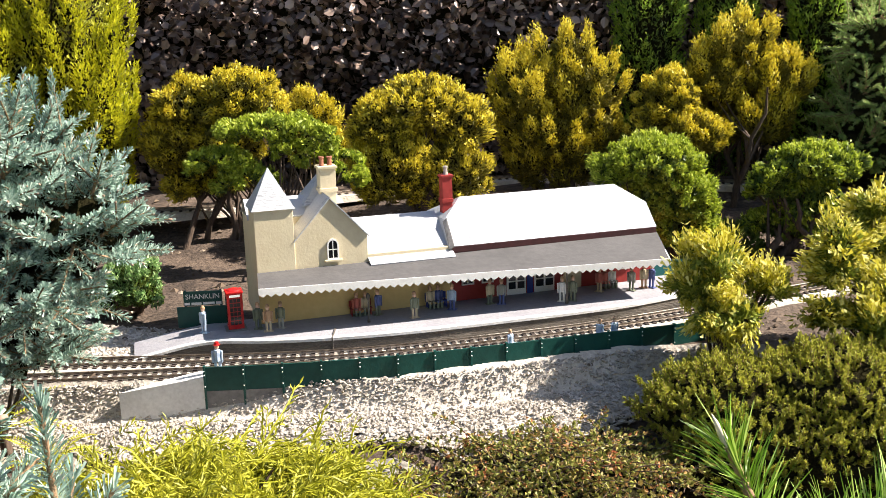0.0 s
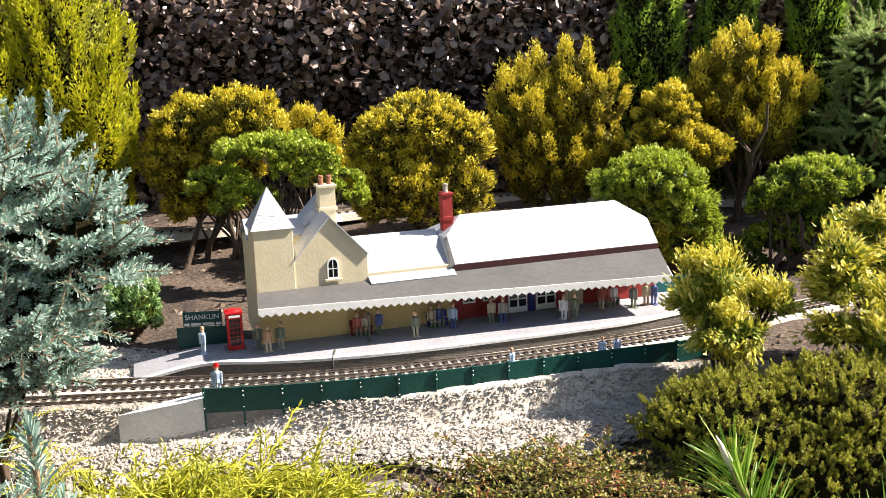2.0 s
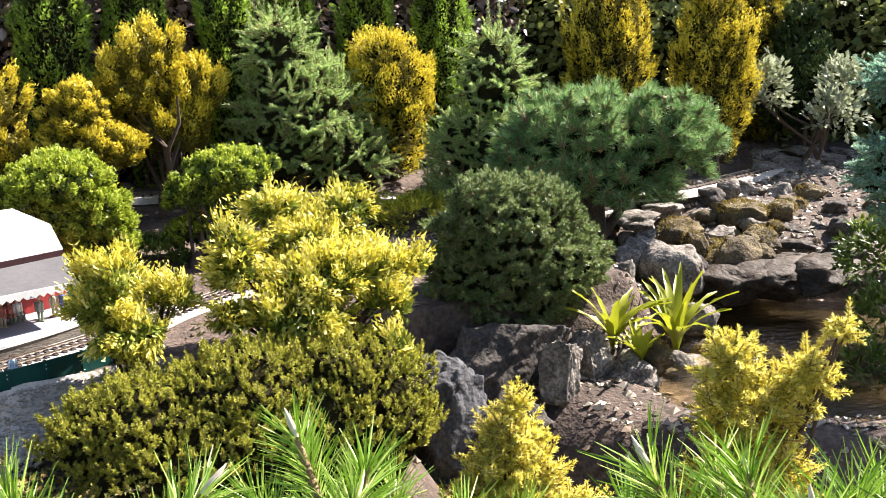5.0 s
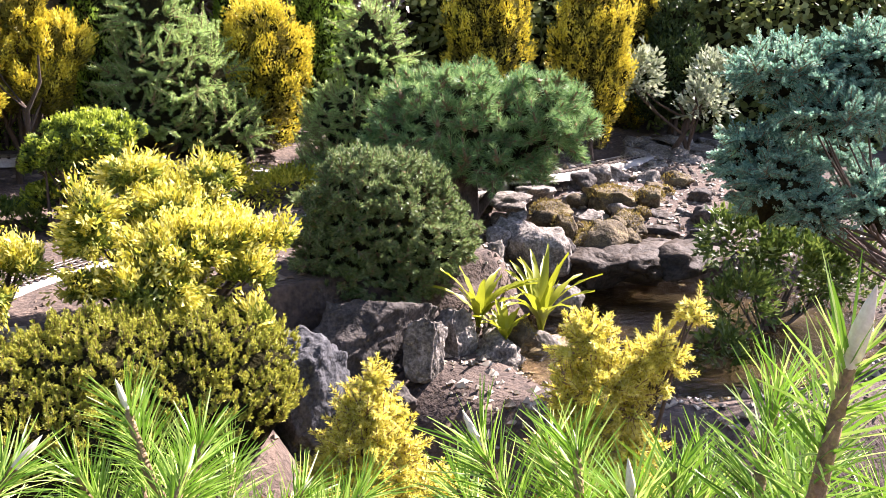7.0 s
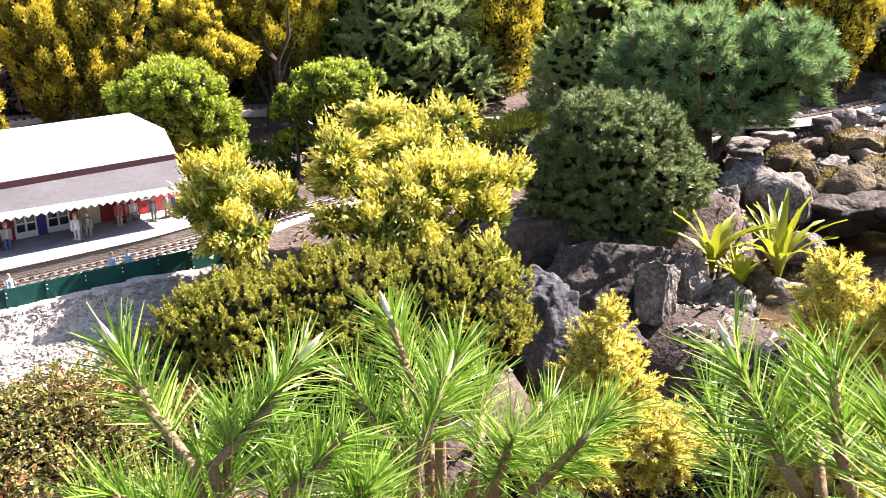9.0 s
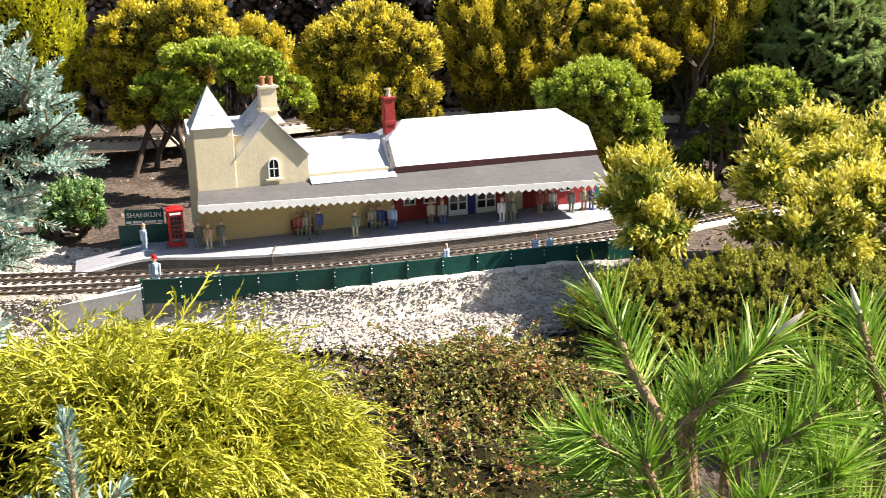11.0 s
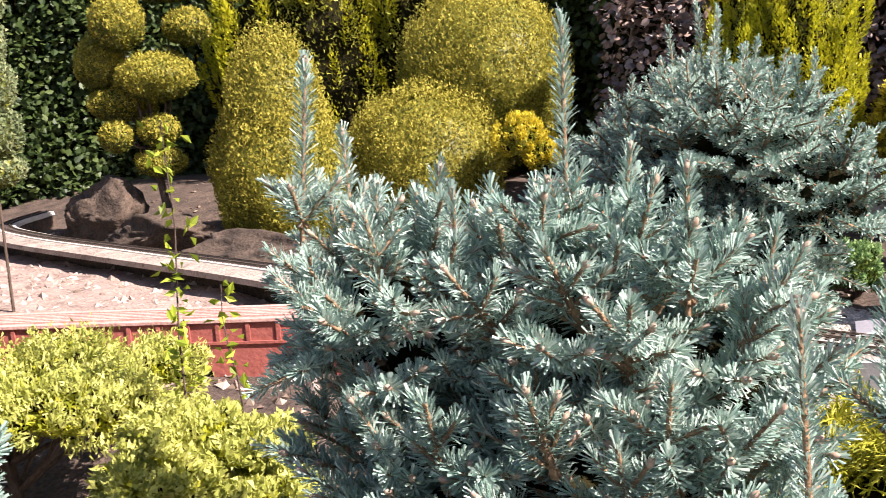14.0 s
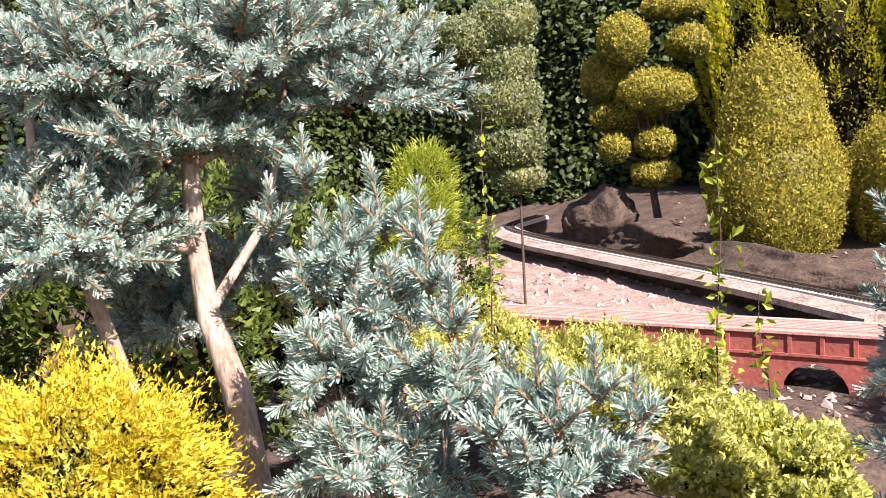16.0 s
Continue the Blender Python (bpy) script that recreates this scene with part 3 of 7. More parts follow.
bm = solid(bmesh.new(), [(-0.006, -0.006, 0.3), (0.108, -0.006, 0.3), (0.108, 0.108, 0.3), (-0.006, 0.108, 0.3), (0.051, 0.051, 0.405)],
           [(3, 2, 1, 0), (0, 1, 4), (1, 2, 4), (2, 3, 4), (3, 0, 4)])
tower_roof = part("tower_roof", bm, ROOF_WHITE, station)
part("gable_wall", prism(bmesh.new(), [(0.1025, 0), (0.297, 0), (0.297, 0.213), (0.2, 0.316), (0.1025, 0.213)], 0.004, 0.2), CREAM, station)
part("back_wall", prism(bmesh.new(), [(0.0, 0), (0.26, 0), (0.26, 0.262), (0.0, 0.262)], 0.1025, 0.24), CREAM, station)
# Thin facing that carries the canopy's warm shade as colour.
part("lower_wall_shade", boxes(((0.001, -0.0015, 0.0), (0.53, 0.003, 0.125))), WARM_SHADE_CREAM, station)


def roof_slab(a, b, c, d, thick=0.006):
    """A roof plane on four corners, given going round, with thickness downwards."""
    n = (Vector(b) - Vector(a)).cross(Vector(d) - Vector(a)).normalized()
    n = n if n.z > 0 else -n
    top = [Vector(q) for q in (a, b, c, d)]
    bm = solid(bmesh.new(), top + [q - n * thick for q in top], [(0, 1, 2, 3), (7, 6, 5, 4), (0, 4, 5, 1), (1, 5, 6, 2), (2, 6, 7, 3), (3, 7, 4, 0)])
    bmesh.ops.recalc_face_normals(bm, faces=bm.faces)
    return bm


part("roof", roof_slab((0.098, -0.003, 0.2115), (0.2, -0.003, 0.322), (0.2, 0.2, 0.322), (0.098, 0.2, 0.2115), 0.003), ROOF_WHITE, station)
part("roof", roof_slab((0.302, -0.003, 0.2115), (0.2, -0.003, 0.322), (0.2, 0.2, 0.322), (0.302, 0.2, 0.2115), 0.003), ROOF_WHITE, station)
part("roof", roof_slab((-0.004, 0.098, 0.262), (0.2, 0.098, 0.262), (0.2, 0.17, 0.306), (-0.004, 0.17, 0.306), 0.004), ROOF_WHITE, station)
part("roof", roof_slab((-0.004, 0.245, 0.262), (0.2, 0.245, 0.262), (0.2, 0.17, 0.306), (-0.004, 0.17, 0.306), 0.004), ROOF_WHITE, station)
bm = solid(bmesh.new(), [(0.15, 0.11, 0.285), (0.262, 0.11, 0.285), (0.262, 0.24, 0.285), (0.15, 0.24, 0.285), (0.207, 0.15, 0.36), (0.207, 0.19, 0.36)],
           [(3, 2, 1, 0), (0, 1, 4), (1, 2, 5, 4), (2, 3, 5), (3, 0, 4, 5)])
part("rear_roof", bm, ROOF_WHITE, station)
# middle and red range
part("cream_wall", boxes(((0.297, 0.004, 0), (0.53, 0.3, 0.158))), CREAM, station)
part("red_wall", boxes(((0.53, 0.004, 0), (1.165, 0.34, 0.16)), bevel=0.001), RED_PAINT, station)
part("roof", roof_slab((0.297, -0.03, 0.1364), (0.535, -0.03, 0.1364), (0.545, 0.19, 0.226), (0.297, 0.19, 0.226)), ROOF_WHITE, station)
part("roof", roof_slab((0.297, 0.38, 0.146), (0.545, 0.38, 0.146), (0.545, 0.19, 0.226), (0.297, 0.19, 0.226)), ROOF_WHITE, station)
zr, ze, zh = 0.262, 0.157, 0.214
front_roof = solid(bmesh.new(), [(0.527, -0.002, ze + 0.001), (1.166, -0.002, ze + 0.001), (1.186, 0.098, zh), (1.12, 0.18, zr), (0.62, 0.18, zr), (0.546, 0.098, zh),
                                 (1.168, 0.364, ze), (0.53, 0.364, ze), (1.186, 0.262, zh), (0.546, 0.262, zh)],
                   [(0, 1, 2, 3, 4, 5), (6, 7, 9, 4, 3, 8), (3, 2, 8), (4, 9, 5), (1, 6, 8, 2), (7, 0, 5, 9), (0, 7, 6, 1)])
part("roof", front_roof, ROOF_WHITE, station)
part("eave_board", boxes(((0.535, -0.004, 0.141), (1.164, 0.0035, 0.1565))), EAVE_RED, station)
part("roof_valley", roof_slab((0.524, -0.008, 0.153), (0.538, -0.008, 0.161), (0.552, 0.098, 0.22), (0.54, 0.098, 0.21), 0.004), GREY_BASE, station)


def chimney(u, v, z0, z1, w, mat, pots):
    c = part("chimney", boxes(((u - w / 2, v - w / 2, z0), (u + w / 2, v + w / 2, z1)), ((u - w * 0.58, v - w * 0.58, z0 + (z1 - z0) * 0.5), (u + w * 0.58, v + w * 0.58, z0 + (z1 - z0) * 0.58)),
                                ((u - w * 0.6, v - w * 0.6, z1), (u + w * 0.6, v + w * 0.6, z1 + 0.007)), bevel=0.001), mat, station)
    for dx in pots:
        part("chimney_pot", lathe(bmesh.new(), [(0.008, 0), (0.0065, 0.006), (0.006, 0.018), (0.0075, 0.02), (0.0075, 0.024)], 10, (u + dx, v, z1 + 0.007)), CLAY if len(pots) > 1 else CONCRETE, c)


chimney(0.216, 0.11, 0.26, 0.384, 0.044, CREAM, (-0.011, 0.011))
chimney(0.574, 0.165, 0.18, 0.326, 0.03, RED_PAINT, (0,))


def st_window(u0, u1, z0, z1, arch=False, bars=1, mat=WHITE):
    """A framed window with glazing bars on the front wall."""
    w = part("window", bmesh.new(), mat, station)
    n = 8
    def outline(g):
        top = [(u0 + g, z1 - g), (u1 - g, z1 - g)]
        if arch:
            r = (u1 - u0) / 2
            top = [((u0 + u1) / 2 - (r - g) * math.cos(math.pi * i / n), z1 - r + (r - g) * math.sin(math.pi * i / n) * 1.15) for i in range(n + 1)]
        return [(u1 - g, z0 + g), (u0 + g, z0 + g)] + top
    a, b = outline(0), outline(0.0035)
    bm = bmesh.new()
    va = [bm.verts.new((x, -0.001, z)) for x, z in a]
    vb = [bm.verts.new((x, -0.001, z)) for x, z in b]
    vc = [bm.verts.new((x, 0.003, z)) for x, z in b]
    vd = [bm.verts.new((x, 0.004, z)) for x, z in a]
    for i in range(len(a)):
        j = (i + 1) % len(a)
        bm.faces.new((va[i], va[j], vb[j], vb[i]))
        bm.faces.new((vb[i], vb[j], vc[j], vc[i]))
        bm.faces.new((vd[j], vd[i], va[i], va[j])[::-1])
    bmesh.ops.recalc_face_normals(bm, faces=bm.faces)
    part("window_frame", bm, mat, w)
    bm = bmesh.new()
    bm.faces.new([bm.verts.new((x, 0.0022, z)) for x, z in b])
    part("pane", bm, DARK_GLASS, w)
    um, zm = (u0 + u1) / 2, (z0 + z1) / 2
    part("glazing_bar", boxes(((um - 0.001, -0.0005, z0 + 0.003), (um + 0.001, 0.0018, z1 - 0.003)), ((u0 + 0.003, -0.0005, zm - 0.001), (u1 - 0.003, 0.0018, zm + 0.001))), mat, w)
    if arch:
        part("sill", boxes(((u0 - 0.008, -0.006, z0 - 0.006), (u1 + 0.008, 0.002, z0)), bevel=0.001), CREAM, w)
    return w


st_window(0.187, 0.218, 0.155, 0.208, True)
for u0, u1, z0, z1 in ((0.377, 0.415, 0.046, 0.086), (0.56, 0.596, 0.044, 0.08), (0.62, 0.655, 0.044, 0.08), (1.045, 1.083, 0.04, 0.078)):
    st_window(u0, u1, z0, z1, mat=WHITE)


def st_door(u0, u1, z1, mat, glass, label):
    d = part("door", boxes(((u0, -0.001, 0.001), (u1, 0.0035, z1)), bevel=0.0008), mat, station, label)
    if glass:
        um = (u0 + u1) / 2
        for a, b in ((u0 + 0.005, um - 0.003), (um + 0.003, u1 - 0.005)):
            for z0, zt in ((0.018, 0.038), (0.042, 0.064), (0.068, z1 - 0.004)):
                part("pane", boxes(((a, -0.002, z0), (b, 0.0, zt))), DARK_GLASS, d)


BLUE = material("blue_paint", (0.02, 0.04, 0.25), (0.015, 0.03, 0.18), 20, 0.5)
st_door(0.694, 0.752, 0.098, WHITE, True, "white half-glazed double door")
st_door(0.778, 0.84, 0.098, WHITE, True, "white half-glazed double door")
st_door(0.756, 0.774, 0.09, BLUE, False, "blue narrow door")
st_door(0.87, 0.925, 0.098, CREAM, False, "cream boarded door")

# canopy with scalloped valance
bl, br, fl, fr = (0.0, -0.001, 0.138), (1.168, -0.001, 0.142), (-0.016, -0.125, 0.126), (1.106, -0.185, 0.106)
canopy = part("canopy", roof_slab(bl, br, fr, fl, 0.004), CANOPY, station, "grey felted platform canopy")
fl_v, fr_v = Vector(fl), Vector(fr)
bm = bmesh.new()
teeth = 54
out = Vector((-(fr_v - fl_v).y, (fr_v - fl_v).x, 0)).normalized() * -1
pts = []
for i in range(teeth):
    for k, z in ((0, 0.0125), (0.5, 0.0205)):
        pts.append(((i + k) / teeth, z))
pts.append((1.0, 0.0125))
rowt = [[bm.verts.new(fl_v.lerp(fr_v, k) + out * o + Vector((0, 0, 0.002))) for k, z in pts] for o in (0.0, 0.003)]
rowb = [[bm.verts.new(fl_v.lerp(fr_v, k) + out * o + Vector((0, 0, -z))) for k, z in pts] for o in (0.0, 0.003)]
for i in range(len(pts) - 1):
    bm.faces.new((rowt[0][i], rowt[0][i + 1], rowb[0][i + 1], rowb[0][i]))
    bm.faces.new((rowt[1][i + 1], rowt[1][i], rowb[1][i], rowb[1][i + 1]))
    bm.faces.new((rowt[0][i + 1], rowt[0][i], rowt[1][i], rowt[1][i + 1]))
    bm.faces.new((rowb[0][i], rowb[0][i + 1], rowb[1][i + 1], rowb[1][i]))
bmesh.ops.recalc_face_normals(bm, faces=bm.faces)
part("valance", bm, WHITE, canopy, "white scalloped valance")
bm = bmesh.new()
sv = Vector((1.168, -0.001, 0.138))
solid(bm, [fr_v + Vector((0, 0, 0.001)), sv + Vector((0, 0, 0.002)), sv - Vector((0, 0, 0.012)), fr_v - Vector((0, 0, 0.014)),
           fr_v + Vector((-0.003, 0, 0.001)), sv + Vector((-0.003, 0, 0.002)), sv - Vector((0.003, 0, 0.012)), fr_v - Vector((0.003, 0, 0.014))],
      [(0, 1, 2, 3), (7, 6, 5, 4), (0, 4, 5, 1), (3, 2, 6, 7)])
part("valance", bm, WHITE, canopy)
for k in (0.74,):
    q = fl_v.lerp(fr_v, k)
    part("canopy_post", lathe(bmesh.new(), [(0.005, 0), (0.005, 0.008), (0.0028, 0.01), (0.0025, 0.09), (0.004, 0.095), (0.004, q.z - 0.004)], 8, (q.x, q.y + 0.03, 0)), PLATFORM_FACE, canopy)


# ---- platform, tracks and fences ----
def along(points, n):
    """n points spread evenly along a smooth line through points."""
    p = [Vector(q) for q in points]
    p = [2 * p[0] - p[1]] + p + [2 * p[-1] - p[-2]]
    fine = []
    for i in range(1, len(p) - 2):
        for k in np.linspace(0, 1, 40, endpoint=False):
            a, b, c, d = p[i - 1:i + 3]
            fine.append(0.5 * (2 * b + (c - a) * k + (2 * a - 5 * b + 4 * c - d) * k * k + (3 * b - a - 3 * c + d) * k ** 3))
    fine.append(p[-2])
    s = np.concatenate([[0], np.cumsum([(b - a).length for a, b in zip(fine, fine[1:])])])
    f = np.array([tuple(q) for q in fine])
    t = np.linspace(0, s[-1], n)
    return [Vector([np.interp(x, s, f[:, j]) for j in range(3)]) for x in t]


def ribbon(line, offs, bottom=None):
    """A strip swept along line: offs are (sideways to the right, up) pairs of its closed section."""
    bm = bmesh.new()
    rings = []
    for i, q in enumerate(line):
        d = (line[min(i + 1, len(line) - 1)] - line[max(i - 1, 0)])
        d.z = 0
        d.normalize()
        r = Vector((d.y, -d.x, 0))
        rings.append([bm.verts.new(q + r * o + Vector((0, 0, z))) for o, z in offs])
    m = len(offs)
    for a, b in zip(rings, rings[1:]):
        for i in range(m):
            j = (i + 1) % m
            bm.faces.new((a[i], a[j], b[j], b[i]))
    bm.faces.new(rings[0][::-1])
    bm.faces.new(rings[-1])
    bmesh.ops.recalc_face_normals(bm, faces=bm.faces)
    return bm


EDGE = [(-0.775, 2.335, 0.2), (-0.61, 2.366, 0.23), (-0.45, 2.368, 0.23), (-0.288, 2.378, 0.23), (-0.08, 2.418, 0.23), (0.12, 2.476, 0.23), (0.32, 2.538, 0.23), (0.49, 2.6, 0.23), (0.64, 2.68, 0.23), (0.82, 2.79, 0.23)]
platform = thing("platform", (0, 0, 0), "grey model station platform with a white edge and dark boarded face", "platform")
edge = along(EDGE, 60)
bm = bmesh.new()
back = []
for q in edge:
    k = min(1, max(0, (q.x + 0.72) / 0.12))
    back.append(Vector((q.x - 0.04, max(q.y + 0.14, 2.5 + (q.x + 0.6) * 0.34 + 0.02), q.z)))
ft = [bm.verts.new(q + Vector((-0.003, 0.016, -0.001))) for q in edge]
bt = [bm.verts.new(q) for q in back]
bb = [bm.verts.new((q.x, q.y, 0.16)) for q in back]
for i in range(len(edge) - 1):
    bm.faces.new((ft[i], ft[i + 1], bt[i + 1], bt[i]))
    bm.faces.new((bt[i], bt[i + 1], bb[i + 1], bb[i]))
part("platform_top", bm, PLATFORM_GREY, platform)
part("white_edge", ribbon(edge, [(0.003, 0.0), (0.003, -0.007), (-0.015, -0.007), (-0.015, 0.0012), (0.001, 0.0012)]), EDGE_WHITE, platform)
part("platform_face", ribbon(edge, [(0.0, -0.007), (0.0, -0.06), (-0.02, -0.06), (-0.02, -0.007)]), PLATFORM_FACE, platform)
part("joint", boxes(((-0.2895, 2.371, 0.17), (-0.2865, 2.376, 0.2285)), ((-0.2895, 2.373, 0.2285), (-0.2865, 2.45, 0.2322))), PLATFORM_FACE, platform)


def track(name, points, sleepers, label):
    """Two rails on sleepers with chairs, along a line at rail-top height."""
    t = thing(name, (0, 0, 0), label, "railway track")
    line = along(points, 200)
    for o in (-0.0225, 0.0225):
        part("rail", ribbon(line, [(o - 0.0015, 0.0), (o + 0.0015, 0.0), (o + 0.0012, -0.004), (o + 0.003, -0.0075), (o - 0.003, -0.0075), (o - 0.0012, -0.004)]), STEEL, t)
    sm = boxes(((-0.005, -0.038, -0.013), (0.005, 0.038, -0.0075)), ((-0.005, -0.031, -0.0075), (0.005, -0.026, -0.0045)), ((-0.005, 0.026, -0.0075), (0.005, 0.031, -0.0045)),
               ((-0.005, -0.0185, -0.0075), (0.005, -0.0145, -0.0045)), ((-0.005, 0.0145, -0.0075), (0.005, 0.0185, -0.0045)))
    me = bpy.data.meshes.new("sleeper")
    sm.to_mesh(me)
    sm.free()
    me.materials.append(SLEEPER)
    s = along(points, sleepers)
    for i, q in enumerate(s):
        d = s[min(i + 1, len(s) - 1)] - s[max(i - 1, 0)]
        ob = part("sleeper", me, SLEEPER, t)
        ob.matrix_basis = pose(q.x, q.y, q.z, 0, 0, math.degrees(math.atan2(d.y, d.x)))
    return line


MAIN = [(-6.3, 3.5, 0.15), (-5.95, 3.02, 0.15), (-5.3, 2.84, 0.15), (-4.4, 2.76, 0.15), (-3.3, 2.64, 0.16), (-2.4, 2.46, 0.19), (-1.6, 2.345, 0.208), (-1.05, 2.322, 0.208), (-0.6, 2.318, 0.208), (-0.285, 2.33, 0.208), (0.0, 2.385, 0.208), (0.265, 2.46, 0.208), (0.55, 2.565, 0.208), (0.82, 2.69, 0.208),
        (1.05, 2.82, 0.208), (1.35, 2.95, 0.208), (1.7, 3.06, 0.208), (2.1, 3.12, 0.208), (2.7, 3.12, 0.208)]
main_line = track("main_railway_track", MAIN, 400, "narrow model railway track with dark sleepers on pale ballast")
SIDING = [(-2.0, 2.13, 0.204), (-1.4, 2.215, 0.204), (-0.95, 2.22, 0.204), (-0.6, 2.235, 0.204), (-0.3, 2.262, 0.204)]
side_line = track("siding_track", SIDING, 74, "model railway siding running beside the main track")
BACK = [(-2.6, 4.0, 0.335), (-1.6, 3.87, 0.335), (-1.0, 3.72, 0.332), (-0.4, 4.0, 0.335), (0.3, 4.28, 0.335), (0.65, 4.16, 0.335), (1.1, 4.05, 0.33), (1.6, 3.95, 0.3), (2.2, 3.62, 0.25), (2.9, 3.14, 0.25), (3.4, 3.25, 0.22), (4.4, 3.5, 0.22)]
back_line = track("back_railway_track", BACK, 230, "model railway track running behind the shrubs")


def roadbed(name, line, half, z, mat, label):
    tagged(new(name, bpy.data.meshes.new(name)), label, "track bed", kind="structure")
    bm = ribbon(line, [(half, z), (half + 0.01, z - (0.025 if mat is BALLAST else 0.16)), (-half - 0.01, z - (0.025 if mat is BALLAST else 0.16)), (-half, z)])
    ob = bpy.data.objects[name]
    bm.to_mesh(ob.data)
    bm.free()
    ob.data.materials.append(mat)


roadbed("track_bed_main", main_line, 0.058, -0.0105, BALLAST, "pale ballast bed under the main track")
roadbed("track_bed_siding", side_line, 0.05, -0.0105, BALLAST, "pale ballast bed under the siding")
roadbed("track_bed_back", back_line, 0.07, -0.0105, BALLAST, "pale ballast bed under the back track")

roadbed("track_bank", main_line, 0.07, -0.04, SOIL, "dark earth bank below the main track")
ledge_line = along([(-5.9, 2.98, 0.15), (-5.3, 2.82, 0.15), (-4.4, 2.74, 0.15), (-3.3, 2.62, 0.16), (-2.4, 2.44, 0.18)], 40)
ledge_mesh = ribbon(ledge_line, [(0.05, -0.012), (0.16, -0.02), (0.162, -0.045), (0.05, -0.045)])
tagged(part("concrete_ledge", ledge_mesh, material("dusty_concrete", (0.45, 0.38, 0.32), (0.18, 0.14, 0.115), 11, 0.92, 1.0, 60, (0.36, 0.3, 0.25)), None), "pale concrete ledge beside the bend of the track", "ledge", kind="structure")
FENCE = [(-0.556, 2.149, 0.24), (-0.41, 2.157, 0.24), (-0.267, 2.172, 0.24), (-0.11, 2.198, 0.24), (0.042, 2.235, 0.24), (0.21, 2.282, 0.24), (0.379, 2.33, 0.24), (0.5, 2.362, 0.24), (0.613, 2.394, 0.24), (0.73, 2.44, 0.24)]
far_platform = thing("narrow_platform", (0, 0, 0), "narrow concrete platform with a sloping ramp end", "platform")
fp = along(FENCE, 40)
part("platform_slab", ribbon(fp, [(-0.004, -0.022), (-0.004, -0.1), (-0.036, -0.1), (-0.036, -0.022)]), CONCRETE, far_platform)
ramp = along([(-0.74, 2.135, 0.24), (-0.65, 2.141, 0.24), (-0.556, 2.149, 0.24)], 8)
bm = solid(bmesh.new(), [(-0.75, 2.134, 0.188), (-0.557, 2.146, 0.217), (-0.557, 2.205, 0.217), (-0.69, 2.2, 0.188), (-0.75, 2.134, 0.12), (-0.557, 2.146, 0.12), (-0.557, 2.205, 0.12), (-0.69, 2.2, 0.12)],
           [(0, 1, 2, 3), (0, 4, 5, 1), (1, 5, 6, 2), (2, 6, 7, 3), (3, 7, 4, 0)])
bmesh.ops.recalc_face_normals(bm, faces=bm.faces)
part("ramp", bm, EDGE_WHITE, far_platform, "worn white painted ramp")
fence = thing("platform_fence", (0, 0, 0), "dark green panel fence with riveted posts on a grey base", "fence")
posts = along(FENCE, 16)
rv = bmesh.new()
bmesh.ops.create_icosphere(rv, subdivisions=1, radius=0.0018)
rivet = bpy.data.meshes.new("rivet")
rv.to_mesh(rivet)
rv.free()
rivet.materials.append(LETTER)
for a, b in zip(posts, posts[1:]):
    g = (b - a).normalized()
    part("panel", ribbon([a + g * 0.001, b - g * 0.001], [(0.002, 0.0), (0.002, -0.057), (-0.002, -0.057), (-0.002, 0.0)]), GREEN_PAINT, fence)
    part("base_board", ribbon([a + g * 0.001, b - g * 0.001], [(0.003, -0.057), (0.003, -0.1), (-0.003, -0.1), (-0.003, -0.057)]), GREY_BASE, fence)
for q, r in zip(posts, posts[1:] + [2 * posts[-1] - posts[-2]]):
    g = (r - q).normalized()
    w = part("post", ribbon([q - g * 0.0025, q + g * 0.0025], [(0.005, 0.003), (0.005, -0.1), (-0.004, -0.1), (-0.004, 0.003)]), GREEN_PAINT, fence)
    out_side = Vector((g.y, -g.x, 0))
    for z in (-0.008, -0.018, -0.045):
        part("rivet", rivet, LETTER, w).matrix_basis = Matrix.Translation(q + out_side * 0.0055 + Vector((0, 0, z)))
teal_fence = thing("teal_fence", (0, 0, 0), "teal painted fence panel at the platform end", "fence")
for a, b in (((0.62, 2.9, 0.275), (0.74, 2.93, 0.275)), ((0.74, 2.93, 0.275), (0.86, 2.95, 0.275))):
    part("panel", ribbon([Vector(a), Vector(b)], [(0.002, 0.0), (0.002, -0.06), (-0.002, -0.06), (-0.002, 0.0)]), TEAL, teal_fence)


# ---- rocks, water, gravel ----
def rock(name, at, size, seed, label, mat=ROCK, turn=0.0, group="", rough=0.22, sub=4, cuts=9):
    """A stone: a ball split along a few flat breaks, then weathered."""
    rng = random.Random(seed * 13 + 5)
    planes = [(Vector((rng.gauss(0, 1), rng.gauss(0, 1), rng.gauss(0, 0.8))).normalized(), rng.uniform(0.55, 0.86)) for _ in range(cuts)]
    bm = bmesh.new()
    bmesh.ops.create_icosphere(bm, subdivisions=sub, radius=1.0)
    for v in bm.verts:
        q = v.co.copy()
        for n, h in planes:
            over = q.dot(n) - h
            if over > 0:
                q -= n * over
        p = v.co * 1.1 + Vector((seed * 7.3, seed * 3.1, seed * 1.7))
        k = 1 + rough * 0.6 * (noise.noise(p) + 0.6 * noise.noise(p * 2.3)) + 0.09 * noise.noise(p * 5.5) + 0.03 * noise.noise(p * 12) + 0.012 * noise.noise(p * 26) + 0.12 * (abs(noise.noise(p * 3.1)) - 0.2)
        v.co = Vector((q.x * size[0], q.y * size[1], q.z * size[2])) * k * 1.18
    ob = part(name, bm, mat, None, smooth=True)
    ob.matrix_basis = pose(*at, 0, 0, turn)
    return tagged(ob, label, "rock", group)


